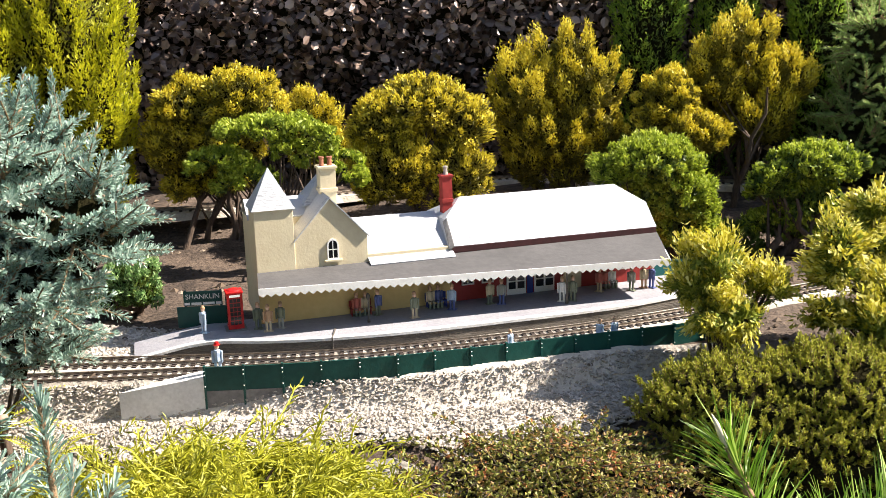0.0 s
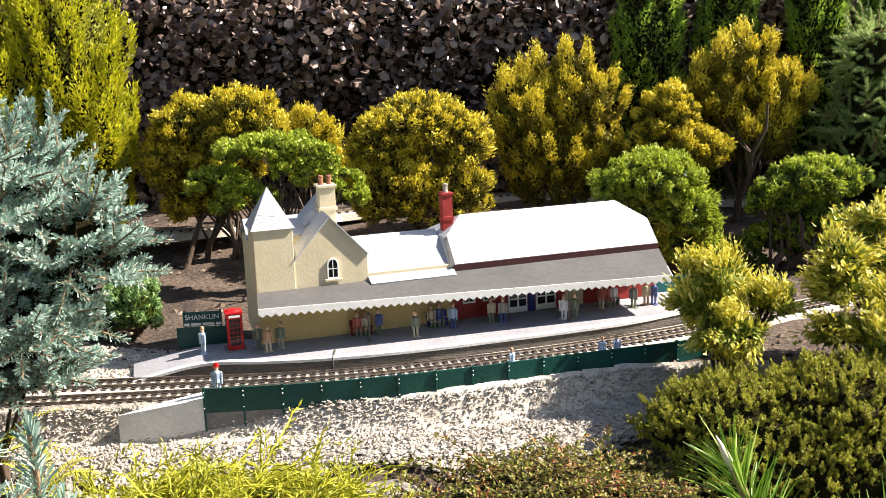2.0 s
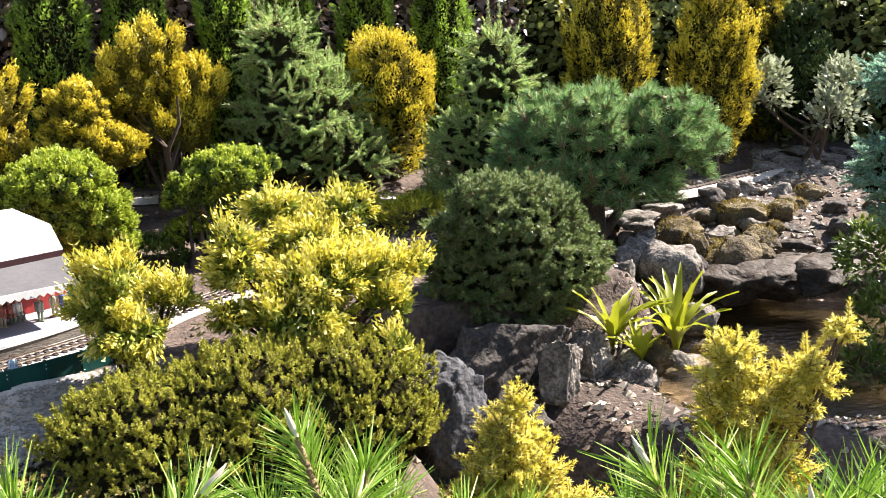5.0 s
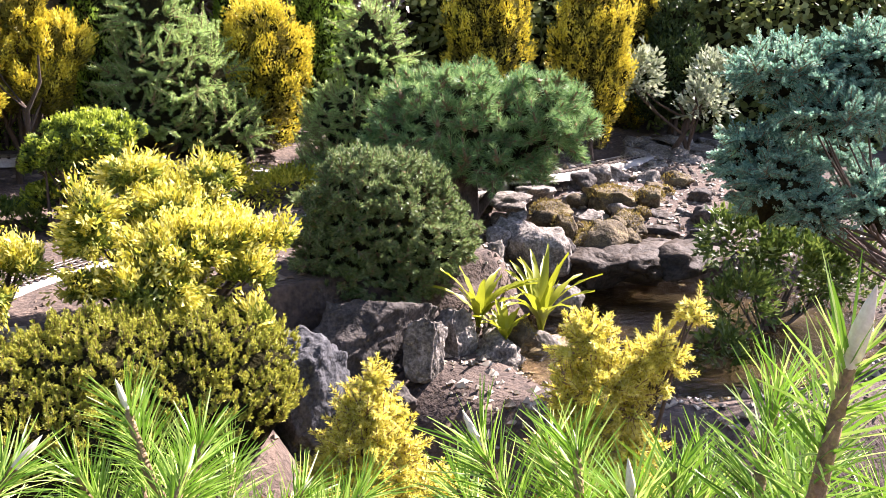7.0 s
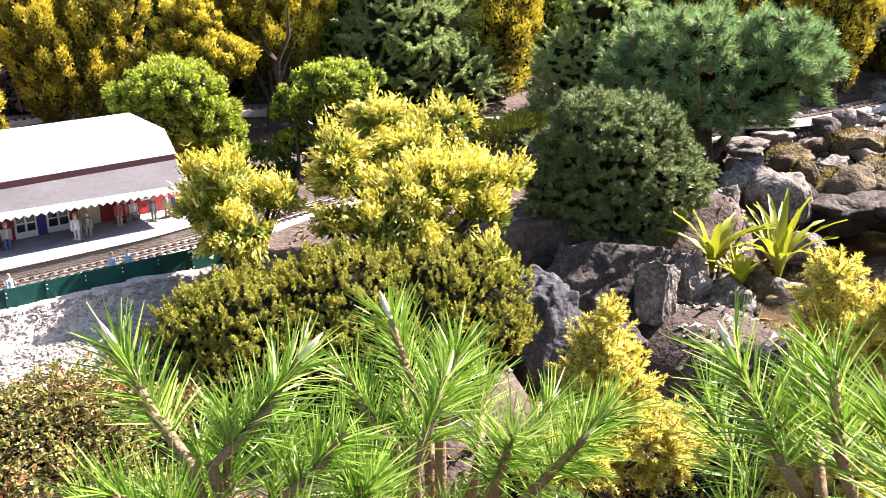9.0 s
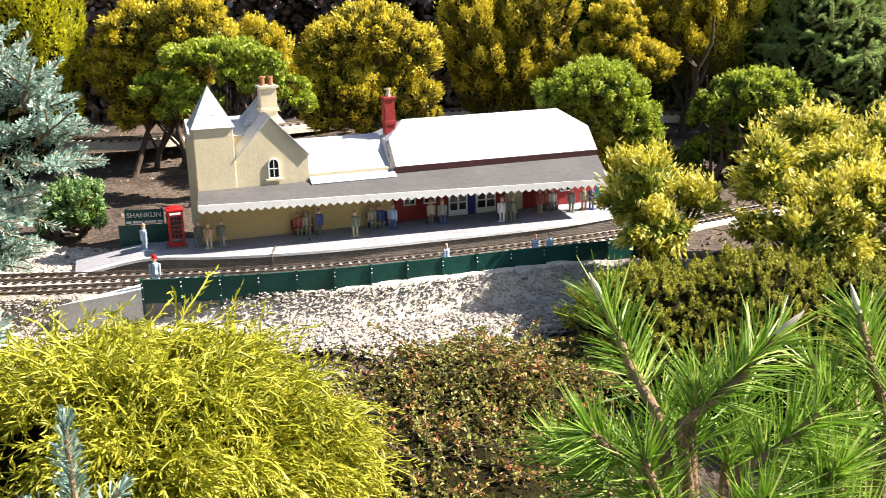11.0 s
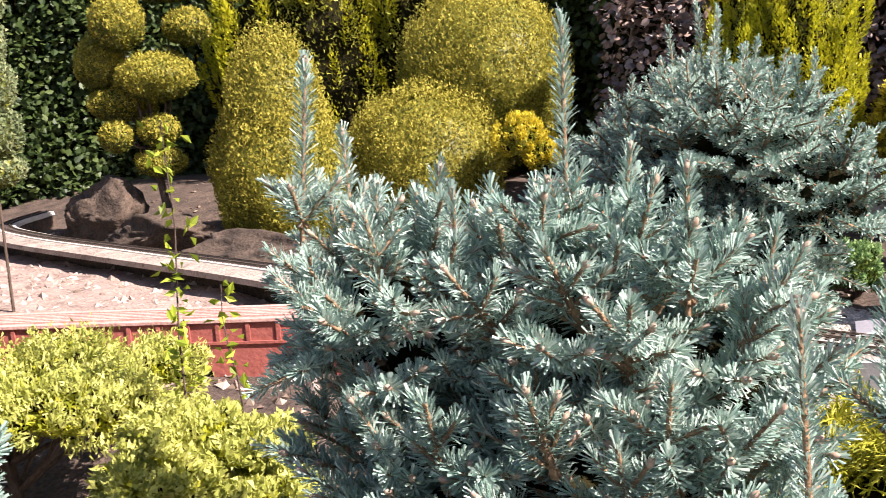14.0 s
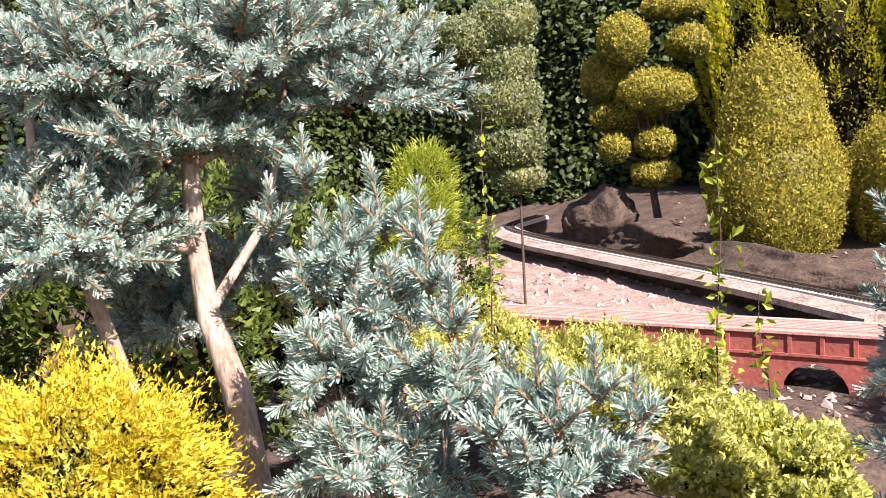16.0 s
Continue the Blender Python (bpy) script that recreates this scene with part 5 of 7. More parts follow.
spruce("young blue spruce with upright leading shoots",
       [(-1.381, 0.018, 0.74, 0.044, 0.047, 0.052), (-1.321, 0.069, 0.709, 0.036, 0.046, 0.051), (-1.322, 0.008, 0.632, 0.086, 0.077, 0.043), (-1.027, 0.123, 0.558, 0.068, 0.061, 0.031), (-1.265, 0.012, 0.519, 0.105, 0.094, 0.049), (-1.184, 0.075, 0.617, 0.04, 0.036, 0.04), (-1.0, 0.05, 0.3, 0.22, 0.16, 0.1)], 45, 220, gap=0.054, shoot=0.062, nlen=0.0195, up=0.6,
       leaders=[(-1.452, 0.012, 0.933, 0.068), (-1.347, 0.079, 0.894, 0.098), (-1.317, 0.118, 0.858, 0.08), (-1.349, 0.02, 0.838, 0.108), (-1.364, -0.016, 0.798, 0.079), (-1.502, -0.03, 0.867, 0.07), (-1.214, 0.101, 0.746, 0.068), (-1.269, 0.102, 0.797, 0.071), (-1.014, 0.179, 0.682, 0.062), (-1.033, 0.112, 0.693, 0.074), (-0.994, 0.111, 0.67, 0.066), (-0.989, 0.212, 0.65, 0.057), (-1.066, 0.092, 0.677, 0.062), (-1.029, 0.049, 0.656, 0.059)], bark=PALE_BARK)

# ---- foreground ----
def thread_cypress(at, r, seed, n, label):
    """A mound of drooping golden threads."""
    rng = np.random.default_rng(seed)
    t = thing("thread_cypress", at, label, "shrub")
    stems = []
    for i in range(26):
        a, q = rng.random() * 6.28, rng.random() ** 0.5
        tip = Vector((math.cos(a) * q * r[0] * 0.8, math.sin(a) * q * r[1] * 0.8, r[2] * (1.0 - 0.5 * q * q)))
        stems.append([((0, 0, -0.05), 0.008), (tip * 0.5 + Vector((0, 0, 0.05)), 0.005), (tip, 0.0015)])
    for path in stems:
        part("limb", tube_mesh("limb", [path], BARK, 5), BARK, t)
    hearts(t, [(0, 0, 0, *r)], DARK_SHRUB, rng, 0.74)
    tuft, tn = on_lobes([(0, 0, 0, *r)], 150, rng, 0.88, -0.1)
    own = rng.integers(0, 150, n)
    p, nm = tuft[own] + rng.normal(size=(n, 3)) * 0.014, tn[own]
    d = unit(nm * np.array([1, 1, 0.8]) + (rng.normal(size=(150, 3)) * 0.4)[own] + rng.normal(size=(n, 3)) * 0.28 + np.array([0, 0, 0.4]))
    seg, L = 6, 0.095 * (0.4 + rng.random(n))
    v, f, o = [], [], 0
    pos, dr = p - d * 0.03, d.copy()
    side = sideways(d, rng) * 0.0012
    cols = [np.stack([pos - side, pos + side], 1)]
    twp, twd = [], []
    for k in range(seg):
        dr = unit(dr + np.array([0, 0, -0.28]) + rng.normal(size=(n, 3)) * 0.18)
        pos = pos + dr * (L / seg)[:, None]
        cols.append(np.stack([pos - side, pos + side], 1))
        twp.append(pos.copy())
        twd.append(unit(dr + sideways(dr, rng) * 0.7))
        twp.append(pos - dr * (L / seg * 0.5)[:, None])
        twd.append(unit(dr + sideways(dr, rng) * 0.8))
    v = np.stack(cols, 1).reshape(n, -1, 3)
    quad = np.concatenate([np.array([[2 * k, 2 * k + 1, 2 * k + 3, 2 * k + 2]]) for k in range(seg)])
    f = (np.arange(n)[:, None, None] * 2 * (seg + 1) + quad[None]).reshape(-1, 4)
    stuff(part("thread_foliage", mesh_of("thread_foliage", v.reshape(-1, 3), f, THREAD), THREAD, t))
    tp, td = np.concatenate(twp), np.concatenate(twd)
    stuff(part("side_foliage", leaves("side_foliage", tp, td, sideways(td, rng), 0.015, 0.0034, THREAD), THREAD, t))
    return t


thread_cypress((-0.31, 1.15, 0.215), (0.29, 0.25, 0.235), 51, 6800, "mound of drooping golden thread-leaf cypress")


def creeper(at, r, seed, n, label):
    """Low arching stems set with small leaves and a few red ones."""
    rng = np.random.default_rng(seed)
    t = thing("creeping_shrub", at, label, "shrub")
    paths, lp, ld = [], [], []
    for i in range(n):
        a, q = rng.random() * 6.28, rng.random() ** 0.5
        s = Vector((math.cos(a) * q * r[0], math.sin(a) * q * r[1], r[2] * (1 - q) * 0.5 - 0.03))
        w = rng.random() * 6.28
        d = Vector((math.cos(w), math.sin(w), rng.uniform(0.2, 0.7))).normalized()
        pts = [s]
        for k in range(7):
            d = (d + Vector((rng.normal() * 0.15, rng.normal() * 0.15, -0.12))).normalized()
            pts.append(pts[-1] + d * 0.022)
            for _ in range(5):
                lp.append(tuple(pts[-1] + Vector(rng.normal(size=3)) * 0.0025))
                ld.append(tuple(d + Vector(rng.normal(size=3)) * 0.9 + Vector((0, 0, 0.4))))
        paths.append([(q2, 0.0016 - 0.00015 * k) for k, q2 in enumerate(pts)])
    # Dark lump added as the shadow below the arching stems.
    hearts(t, [(0, 0, -0.05, r[0] * 0.95, r[1] * 0.95, r[2] * 0.62)], DARK_SHRUB, rng, 0.9, "near-black lump standing for shade under the stems", 0.06)
    stuff(part("stem_growth", tube_mesh("stem_growth", paths, BARK, 4), BARK, t))
    ld = unit(np.array(ld))
    stuff(part("leafage", leaves("leafage", np.array(lp), ld, sideways(ld, rng), 0.0105, 0.0075, CREEPER), CREEPER, t))
    return t


creeper((0.12, 1.5, 0.06), (0.28, 0.28, 0.16), 52, 330, "creeping cotoneaster with small olive and reddish leaves")
creeper((0.22, 1.87, 0.1), (0.28, 0.17, 0.12), 53, 330, "low creeping shrub spilling over the rock edge")


creeper((1.22, 1.78, -0.16), (0.26, 0.2, 0.14), 54, 260, "low green creeping cover at the foot of the slab")
creeper((1.5, 1.62, -0.28), (0.3, 0.22, 0.14), 55, 260, "low green creeping cover beside the pond bank")


def pine_spray(at, shoots, seed, label, group="foreground pines"):
    """Foreground mountain pine: each shoot a stout stem from its foot to its tip, long needles spreading all round it, a pale candle at the tip."""
    rng = np.random.default_rng(seed)
    t = thing("mountain_pine", at, label, "shrub", group)
    base = Vector(at)
    p, d, l = [], [], []
    for foot, tip, candle in shoots:
        foot, tip = Vector(foot) - base, Vector(tip) - base
        w = tip - foot
        low = foot * 0.55 + Vector((0, 0, -0.04))
        mid = foot.lerp(tip, 0.5) + Vector((rng.normal() * 0.004, rng.normal() * 0.004, -0.004))
        part("stem", tube_mesh("stem", [[((0, 0, -0.05), 0.011), (low, 0.008), (foot, 0.0064), (mid, 0.0056), (tip, 0.004)]], STEM, 7), STEM, t)
        g = w.normalized()
        p.append(tuple(foot)), d.append(tuple(g)), l.append(w.length)
        if candle:
            c = candle / 0.04
            part("candle", tube_mesh("candle", [[(tip - g * 0.003, 0.0032 * c), (tip + g * 0.006 * c, 0.0046 * c), (tip + g * 0.018 * c, 0.0043 * c), (tip + g * 0.03 * c, 0.0026 * c), (tip + g * 0.04 * c, 0.0004)]], CANDLE, 9), CANDLE, t, "pale tan resin candle")
    p, d, l = np.array(p), np.array(d), np.array(l)
    stuff(part("needle_foliage", blades("needle_foliage", p, d, l, rng, PINE, 165, 0.062, 0.0018, 1.08, 0.22), PINE, t))
    return t


# Added shrub; its dark leaves supply the shade beneath the pines.
bush("low_shrub", "dark green shrub added to stand for shade below the pines", "shrub", [(0.45, 1.0, 0.05, 0.22, 0.2, 0.16), (0.75, 0.95, 0.02, 0.24, 0.22, 0.18), (0.6, 0.7, 0.0, 0.25, 0.2, 0.16), (0.95, 0.6, 0.05, 0.2, 0.25, 0.18)], DARK_SHRUB, 64, 2600, 0.03, 0.016, 8, 0.6, wide=0.5, inner=DARK_SHRUB, clumps=120, clump_r=0.035, tall=1.0, under=DARK_SHRUB)
PINE_LABEL = "mountain pine with long bright needles and pale candles"
pine_spray((0.4, 0.8, 0.15), [((0.325, 0.85, 0.47), (0.277, 0.9, 0.575), 0.036), ((0.345, 0.84, 0.465), (0.44, 0.845, 0.555), 0.036), ((0.345, 0.86, 0.36), (0.344, 0.917, 0.455), 0.02), ((0.33, 0.8, 0.36), (0.3, 0.8, 0.45), 0), ((0.4, 0.86, 0.36), (0.44, 0.93, 0.45), 0),
                              ((0.3, 0.86, 0.36), (0.23, 0.9, 0.42), 0), ((0.37, 0.78, 0.36), (0.4, 0.73, 0.44), 0), ((0.44, 0.78, 0.36), (0.49, 0.78, 0.45), 0), ((0.35, 0.9, 0.3), (0.3, 0.97, 0.38), 0), ((0.36, 0.84, 0.4), (0.37, 0.87, 0.5), 0), ((0.31, 0.83, 0.42), (0.25, 0.82, 0.47), 0), ((0.4, 0.82, 0.42), (0.47, 0.8, 0.49), 0), ((0.33, 0.76, 0.36), (0.3, 0.7, 0.42), 0), ((0.42, 0.74, 0.36), (0.48, 0.7, 0.43), 0)], 61, PINE_LABEL)
pine_spray((0.6, 0.9, 0.12), [((0.605, 0.93, 0.42), (0.585, 0.985, 0.525), 0.036), ((0.545, 0.82, 0.42), (0.6, 0.86, 0.5), 0.03), ((0.57, 0.85, 0.36), (0.5, 0.86, 0.43), 0), ((0.65, 0.9, 0.35), (0.7, 0.98, 0.43), 0.02), ((0.6, 0.95, 0.32), (0.62, 1.05, 0.4), 0), ((0.66, 0.86, 0.36), (0.74, 0.88, 0.43), 0.02), ((0.58, 0.82, 0.3), (0.56, 0.76, 0.39), 0), ((0.65, 0.8, 0.36), (0.7, 0.74, 0.46), 0.02),
                              ((0.54, 0.94, 0.3), (0.48, 0.99, 0.37), 0), ((0.6, 0.88, 0.42), (0.64, 0.92, 0.5), 0), ((0.52, 0.82, 0.36), (0.47, 0.78, 0.44), 0), ((0.62, 0.8, 0.38), (0.63, 0.76, 0.47), 0), ((0.56, 0.92, 0.4), (0.52, 0.95, 0.48), 0), ((0.7, 0.84, 0.36), (0.78, 0.82, 0.44), 0)], 62, PINE_LABEL)
pine_spray((0.82, 0.5, 0.12), [((0.8, 0.54, 0.47), (0.765, 0.6, 0.59), 0.034), ((0.84, 0.52, 0.46), (0.85, 0.57, 0.575), 0.02), ((0.8, 0.43, 0.48), (0.79, 0.445, 0.6), 0.034), ((0.88, 0.6, 0.42), (0.92, 0.68, 0.52), 0), ((0.87, 0.46, 0.46), (0.9, 0.5, 0.57), 0), ((0.82, 0.6, 0.4), (0.82, 0.7, 0.49), 0),
                               ((0.775, 0.31, 0.6), (0.757, 0.264, 0.775), 0.05), ((0.84, 0.36, 0.5), (0.88, 0.37, 0.62), 0.02), ((0.77, 0.36, 0.5), (0.73, 0.37, 0.6), 0), ((0.9, 0.48, 0.44), (0.97, 0.52, 0.54), 0), ((0.78, 0.5, 0.4), (0.71, 0.53, 0.48), 0), ((0.87, 0.4, 0.54), (0.92, 0.42, 0.67), 0), ((0.79, 0.38, 0.42), (0.72, 0.42, 0.51), 0), ((0.82, 0.28, 0.58), (0.86, 0.26, 0.7), 0.02), ((0.8, 0.3, 0.54), (0.81, 0.22, 0.66), 0), ((0.86, 0.34, 0.5), (0.95, 0.33, 0.6), 0), ((0.9, 0.38, 0.5), (0.98, 0.42, 0.6), 0), ((0.83, 0.3, 0.46), (0.86, 0.24, 0.56), 0)], 63, PINE_LABEL)

# ---- right of the station ----
shoot_tree("yew_hedge", "low clipped yew hedge of dense olive-green shoots", "hedge",
     [(0.62, 2.06, 0.13, 0.19, 0.15, 0.12), (0.85, 2.05, 0.15, 0.21, 0.16, 0.13), (1.08, 2.03, 0.15, 0.2, 0.16, 0.12), (0.74, 1.95, 0.06, 0.28, 0.11, 0.13), (1.02, 1.93, 0.06, 0.24, 0.11, 0.13)], YEW, 71, 4800, 0.022, 24, 0.0095, 0.0036, 1.6, up_only=-0.2, stems=5, gap=0.012, sides=2, splay=0.5, buds=False, inner=DARK_SHRUB, heart=0.9, loose=0.25)
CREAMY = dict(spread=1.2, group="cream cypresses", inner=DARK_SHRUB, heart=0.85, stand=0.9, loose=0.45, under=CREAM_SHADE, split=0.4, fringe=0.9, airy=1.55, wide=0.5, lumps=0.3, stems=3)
bush("cream_cypress", "cream and gold tipped cypress shrub", "shrub", [(0.641, 2.324, 0.42, 0.057, 0.049, 0.012), (0.62, 2.305, 0.35, 0.057, 0.049, 0.025), (0.774, 2.297, 0.358, 0.038, 0.032, 0.01), (0.657, 2.227, 0.302, 0.055, 0.048, 0.01)], CREAM_LEAF, 72, 2300, 0.028, 0.015, 9, 0.15, clumps=90, clump_r=0.019, tall=1.7, **CREAMY)
bush("cream_cypress", "taller cream and gold cypress with layered fans", "shrub",
     [(1.08, 2.431, 0.5, 0.044, 0.037, 0.037), (1.268, 2.367, 0.486, 0.045, 0.038, 0.025), (1.147, 2.356, 0.429, 0.102, 0.089, 0.029), (0.927, 2.29, 0.408, 0.027, 0.055, 0.063), (0.896, 2.244, 0.303, 0.032, 0.027, 0.025), (1.136, 2.228, 0.36, 0.125, 0.11, 0.037), (1.316, 2.196, 0.368, 0.052, 0.045, 0.01), (1.251, 2.134, 0.312, 0.047, 0.04, 0.014), (1.034, 2.172, 0.297, 0.1, 0.088, 0.025), (1.207, 1.994, 0.221, 0.028, 0.023, 0.018)], CREAM_LEAF, 73, 5600, 0.03, 0.015, 9, 0.15, clumps=190, clump_r=0.02, tall=1.7, **CREAMY)
shoot_tree("dwarf_pine", "rounded dark green dwarf pine on a boulder", "shrub",
           [(1.8, 2.42, 0.34, 0.23, 0.2, 0.17), (1.72, 2.42, 0.4, 0.13, 0.13, 0.12), (1.9, 2.4, 0.24, 0.2, 0.18, 0.13), (1.68, 2.42, 0.24, 0.15, 0.15, 0.12), (1.8, 2.4, 0.17, 0.22, 0.16, 0.12)], DARK_PINE, 74, 4600, 0.026, 30, 0.0155, 0.0034, 0.45, angle=0.85, buds=False, stems=2, loose=0.55, gap=0.019, sides=4, splay=0.8, inner=DARK_SHRUB, heart=0.66, shell=1.2)
# Rock tones darkened to stand for shade on the boulder fronts and slab.
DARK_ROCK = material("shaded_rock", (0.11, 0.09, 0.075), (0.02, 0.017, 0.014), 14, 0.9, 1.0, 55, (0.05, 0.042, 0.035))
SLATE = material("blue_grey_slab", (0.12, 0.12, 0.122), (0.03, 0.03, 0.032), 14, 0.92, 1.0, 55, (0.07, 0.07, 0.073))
# Second stone is the boulder's lit facet, the last its dark shade below.
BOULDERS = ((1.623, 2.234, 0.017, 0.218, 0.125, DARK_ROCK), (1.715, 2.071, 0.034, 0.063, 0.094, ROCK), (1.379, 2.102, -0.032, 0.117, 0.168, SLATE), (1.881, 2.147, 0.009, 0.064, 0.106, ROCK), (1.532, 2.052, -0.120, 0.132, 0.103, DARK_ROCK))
for (x, y, z, w, h, m), label in zip(BOULDERS, ("large brown boulder below the dwarf pine, darkened for its shaded front", "pale rock standing for the boulder's sunlit face", "blue-grey upright stone slab, darkened for shade", "fissured pale grey split stone", "dark rock added as the shade between the slabs")):
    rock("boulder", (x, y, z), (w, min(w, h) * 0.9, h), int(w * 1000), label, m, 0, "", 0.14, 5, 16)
shoot_tree("golden_yew", "bright yellow golden yew sprays", "shrub", [(1.27, 1.6, 0.2, 0.03, 0.03, 0.03), (1.26, 1.6, 0.13, 0.07, 0.06, 0.04), (1.25, 1.59, 0.06, 0.1, 0.08, 0.06), (1.24, 1.58, -0.02, 0.13, 0.1, 0.07), (1.12, 1.5, -0.04, 0.1, 0.08, 0.06), (1.32, 1.52, -0.06, 0.12, 0.1, 0.08)], YELLOW, 75, 2000, 0.034, 36, 0.013, 0.0042, 0.3, buds=False, gap=0.014, sides=5, splay=0.9, shell=1.2, angle=1.1)
shoot_tree("golden_yew", "bright yellow golden yew sprays leaning over the water", "shrub", [(1.57, 1.3, 0.29, 0.05, 0.05, 0.08), (1.6, 1.28, 0.2, 0.1, 0.08, 0.09), (1.68, 1.23, 0.27, 0.06, 0.05, 0.06), (1.735, 1.19, 0.38, 0.035, 0.03, 0.015), (1.6, 1.28, 0.08, 0.12, 0.1, 0.08), (1.58, 1.26, -0.05, 0.14, 0.1, 0.08)], YELLOW, 76, 2200, 0.036, 36, 0.013, 0.0042, 0.3, buds=False, gap=0.015, sides=5, splay=0.9, shell=1.2, angle=1.1)
shoot_tree("scots_pine", "dwarf blue-green pine with dark trunk", "tree", [(2.42, 2.92, 0.52, 0.24, 0.22, 0.17), (2.68, 2.78, 0.5, 0.2, 0.2, 0.17), (2.26, 2.95, 0.44, 0.16, 0.16, 0.13), (2.5, 2.85, 0.38, 0.28, 0.2, 0.13)], SCOTS, 77, 1500, 0.045, 44, 0.042, 0.0034, 0.6, angle=0.75, buds=False, thick=0.06, gap=0.05, sides=4, inner=DARK_SHRUB, heart=0.6, loose=0.6)
shoot_tree("fir", "feathery green fir behind the shrubs", "tree", [(1.72, 3.86, 0.62, 0.25, 0.22, 0.22), (1.65, 3.86, 0.85, 0.13, 0.13, 0.15), (1.88, 3.84, 0.42, 0.2, 0.2, 0.14), (1.6, 3.86, 0.45, 0.18, 0.18, 0.14)], FIR, 78, 1500, 0.085, 62, 0.018, 0.0034, 0.35, buds=False, gap=0.05, sides=5, splay=0.7, inner=DARK_SHRUB, heart=0.8, leaders=[(1.65, 3.86, 1.0, 0.2), (1.6, 3.86, 0.92, 0.15), (1.75, 3.86, 0.93, 0.14)], loose=0.45, shell=0.6)
bush("golden_cypress", "dark olive-gold conical cypress", "shrub", [(2.15, 3.9, 0.6, 0.16, 0.17, 0.27)], GOLD, 79, 3000, up=0.9, clumps=80, clump_r=0.04, tall=1.5, **FINE)
shoot_tree("fir", "green fir with an upright leader", "tree", [(2.36, 3.4, 0.44, 0.25, 0.22, 0.2), (2.36, 3.4, 0.7, 0.13, 0.13, 0.2), (2.3, 3.38, 0.28, 0.24, 0.2, 0.1)], FIR, 80, 1400, 0.085, 62, 0.018, 0.0034, 0.35, buds=False, gap=0.05, sides=5, splay=0.7, inner=DARK_SHRUB, heart=0.8, leaders=[(2.4, 3.4, 0.92, 0.2), (2.36, 3.4, 0.86, 0.16)], loose=0.45, shell=0.6)
for i, (x, y, z, r, h) in enumerate(((3.2, 3.75, 0.72, 0.175, 0.42), (3.56, 3.43, 0.68, 0.15, 0.38), (4.2, 3.9, 0.7, 0.2, 0.5))):
    bush("golden_cypress", "upright egg-shaped golden cypress", "tree", [(x, y, z, r, r, h)], GOLD, 81 + i, 3600, up=1.5, clumps=150, clump_r=0.03, tall=2.2, airy=1.5, heart=0.85, **FINE)
spruce("blue-green feathery conifer hanging over the stream", [(2.667, 1.681, 0.763, 0.169, 0.152, 0.077), (2.786, 1.541, 0.793, 0.121, 0.109, 0.098), (2.662, 1.526, 0.665, 0.163, 0.147, 0.067), (2.555, 1.702, 0.574, 0.077, 0.069, 0.046), (2.543, 1.616, 0.48, 0.113, 0.102, 0.091), (2.658, 1.395, 0.448, 0.058, 0.059, 0.066), (2.57, 1.514, 0.42, 0.074, 0.067, 0.059), (2.814, 1.783, 0.377, 0.126, 0.113, 0.084), (2.699, 1.840, 0.497, 0.091, 0.082, 0.083), (3.016, 1.647, 0.398, 0.076, 0.068, 0.084), (2.977, 1.838, 0.510, 0.156, 0.141, 0.069)], 86, 760, gap=0.04, shoot=0.046, nlen=0.0105, width=0.0034, density=2100, up=-0.15, base=(3.15, 1.3, 0.0), mat=BLUE_GREEN, pairs=3, buds=0.0006, heart=0.72)
bush("dark_conifer", "broad conifer behind the stream, leaf colour darkened for shade", "tree", [(4.272, 3.569, 0.526, 0.131, 0.197, 0.218), (4.34, 3.655, 0.75, 0.103, 0.132, 0.147)], SHADED_LEAF, 106, 1800, 0.03, 0.02, 9, 1.0, clumps=80, clump_r=0.045, tall=1.5, inner=DARK_SHRUB, under=SHADED_LEAF)
bush("pale_shrub", "loose shrub with pale glinting leaves", "shrub", [(3.903, 3.46, 0.548, 0.06, 0.123, 0.137), (4.069, 3.18, 0.447, 0.094, 0.097, 0.108), (4.212, 3.248, 0.583, 0.096, 0.086, 0.082)], PALE_LEAF, 107, 260, 0.06, 0.03, 7, 0.5, wide=0.6, shell=0.2)
shoot_tree("golden_pine", "yellow-green pine with long needles above the stream", "tree", [(5.326, 4.134, 0.685, 0.191, 0.172, 0.111), (5.491, 4.005, 0.656, 0.156, 0.141, 0.097), (5.282, 4.334, 0.813, 0.159, 0.143, 0.099)], THUJA, 108, 260, 0.07, 60, 0.06, 0.004, 0.5, angle=0.7, buds=False, gap=0.07, sides=4)
bush("twiggy_shrub", "open brown-green shrub with bare twigs in sun", "shrub", [(6.032, 3.925, 0.83, 0.269, 0.242, 0.161), (6.196, 3.671, 0.805, 0.229, 0.206, 0.176), (5.804, 4.099, 0.858, 0.161, 0.145, 0.125), (5.128, 4.57, 0.803, 0.143, 0.145, 0.161)], FERN, 109, 900, 0.06, 0.022, 8, 0.6, wide=0.5, shell=0.3, stems=6, thick=0.02)
bush("low_shrub", "low dark leafy plants hanging over the stream bank", "shrub", [(2.943, 2.006, 0.173, 0.129, 0.116, 0.102), (3.067, 1.890, 0.087, 0.148, 0.133, 0.129), (2.742, 1.850, 0.036, 0.087, 0.078, 0.095), (2.525, 1.728, -0.030, 0.057, 0.051, 0.065), (3.186, 1.801, 0.072, 0.111, 0.100, 0.129)], DARK_SHRUB, 88, 900, 0.045, 0.026, 7, 0.4, wide=0.45, shell=0.6, clumps=0)
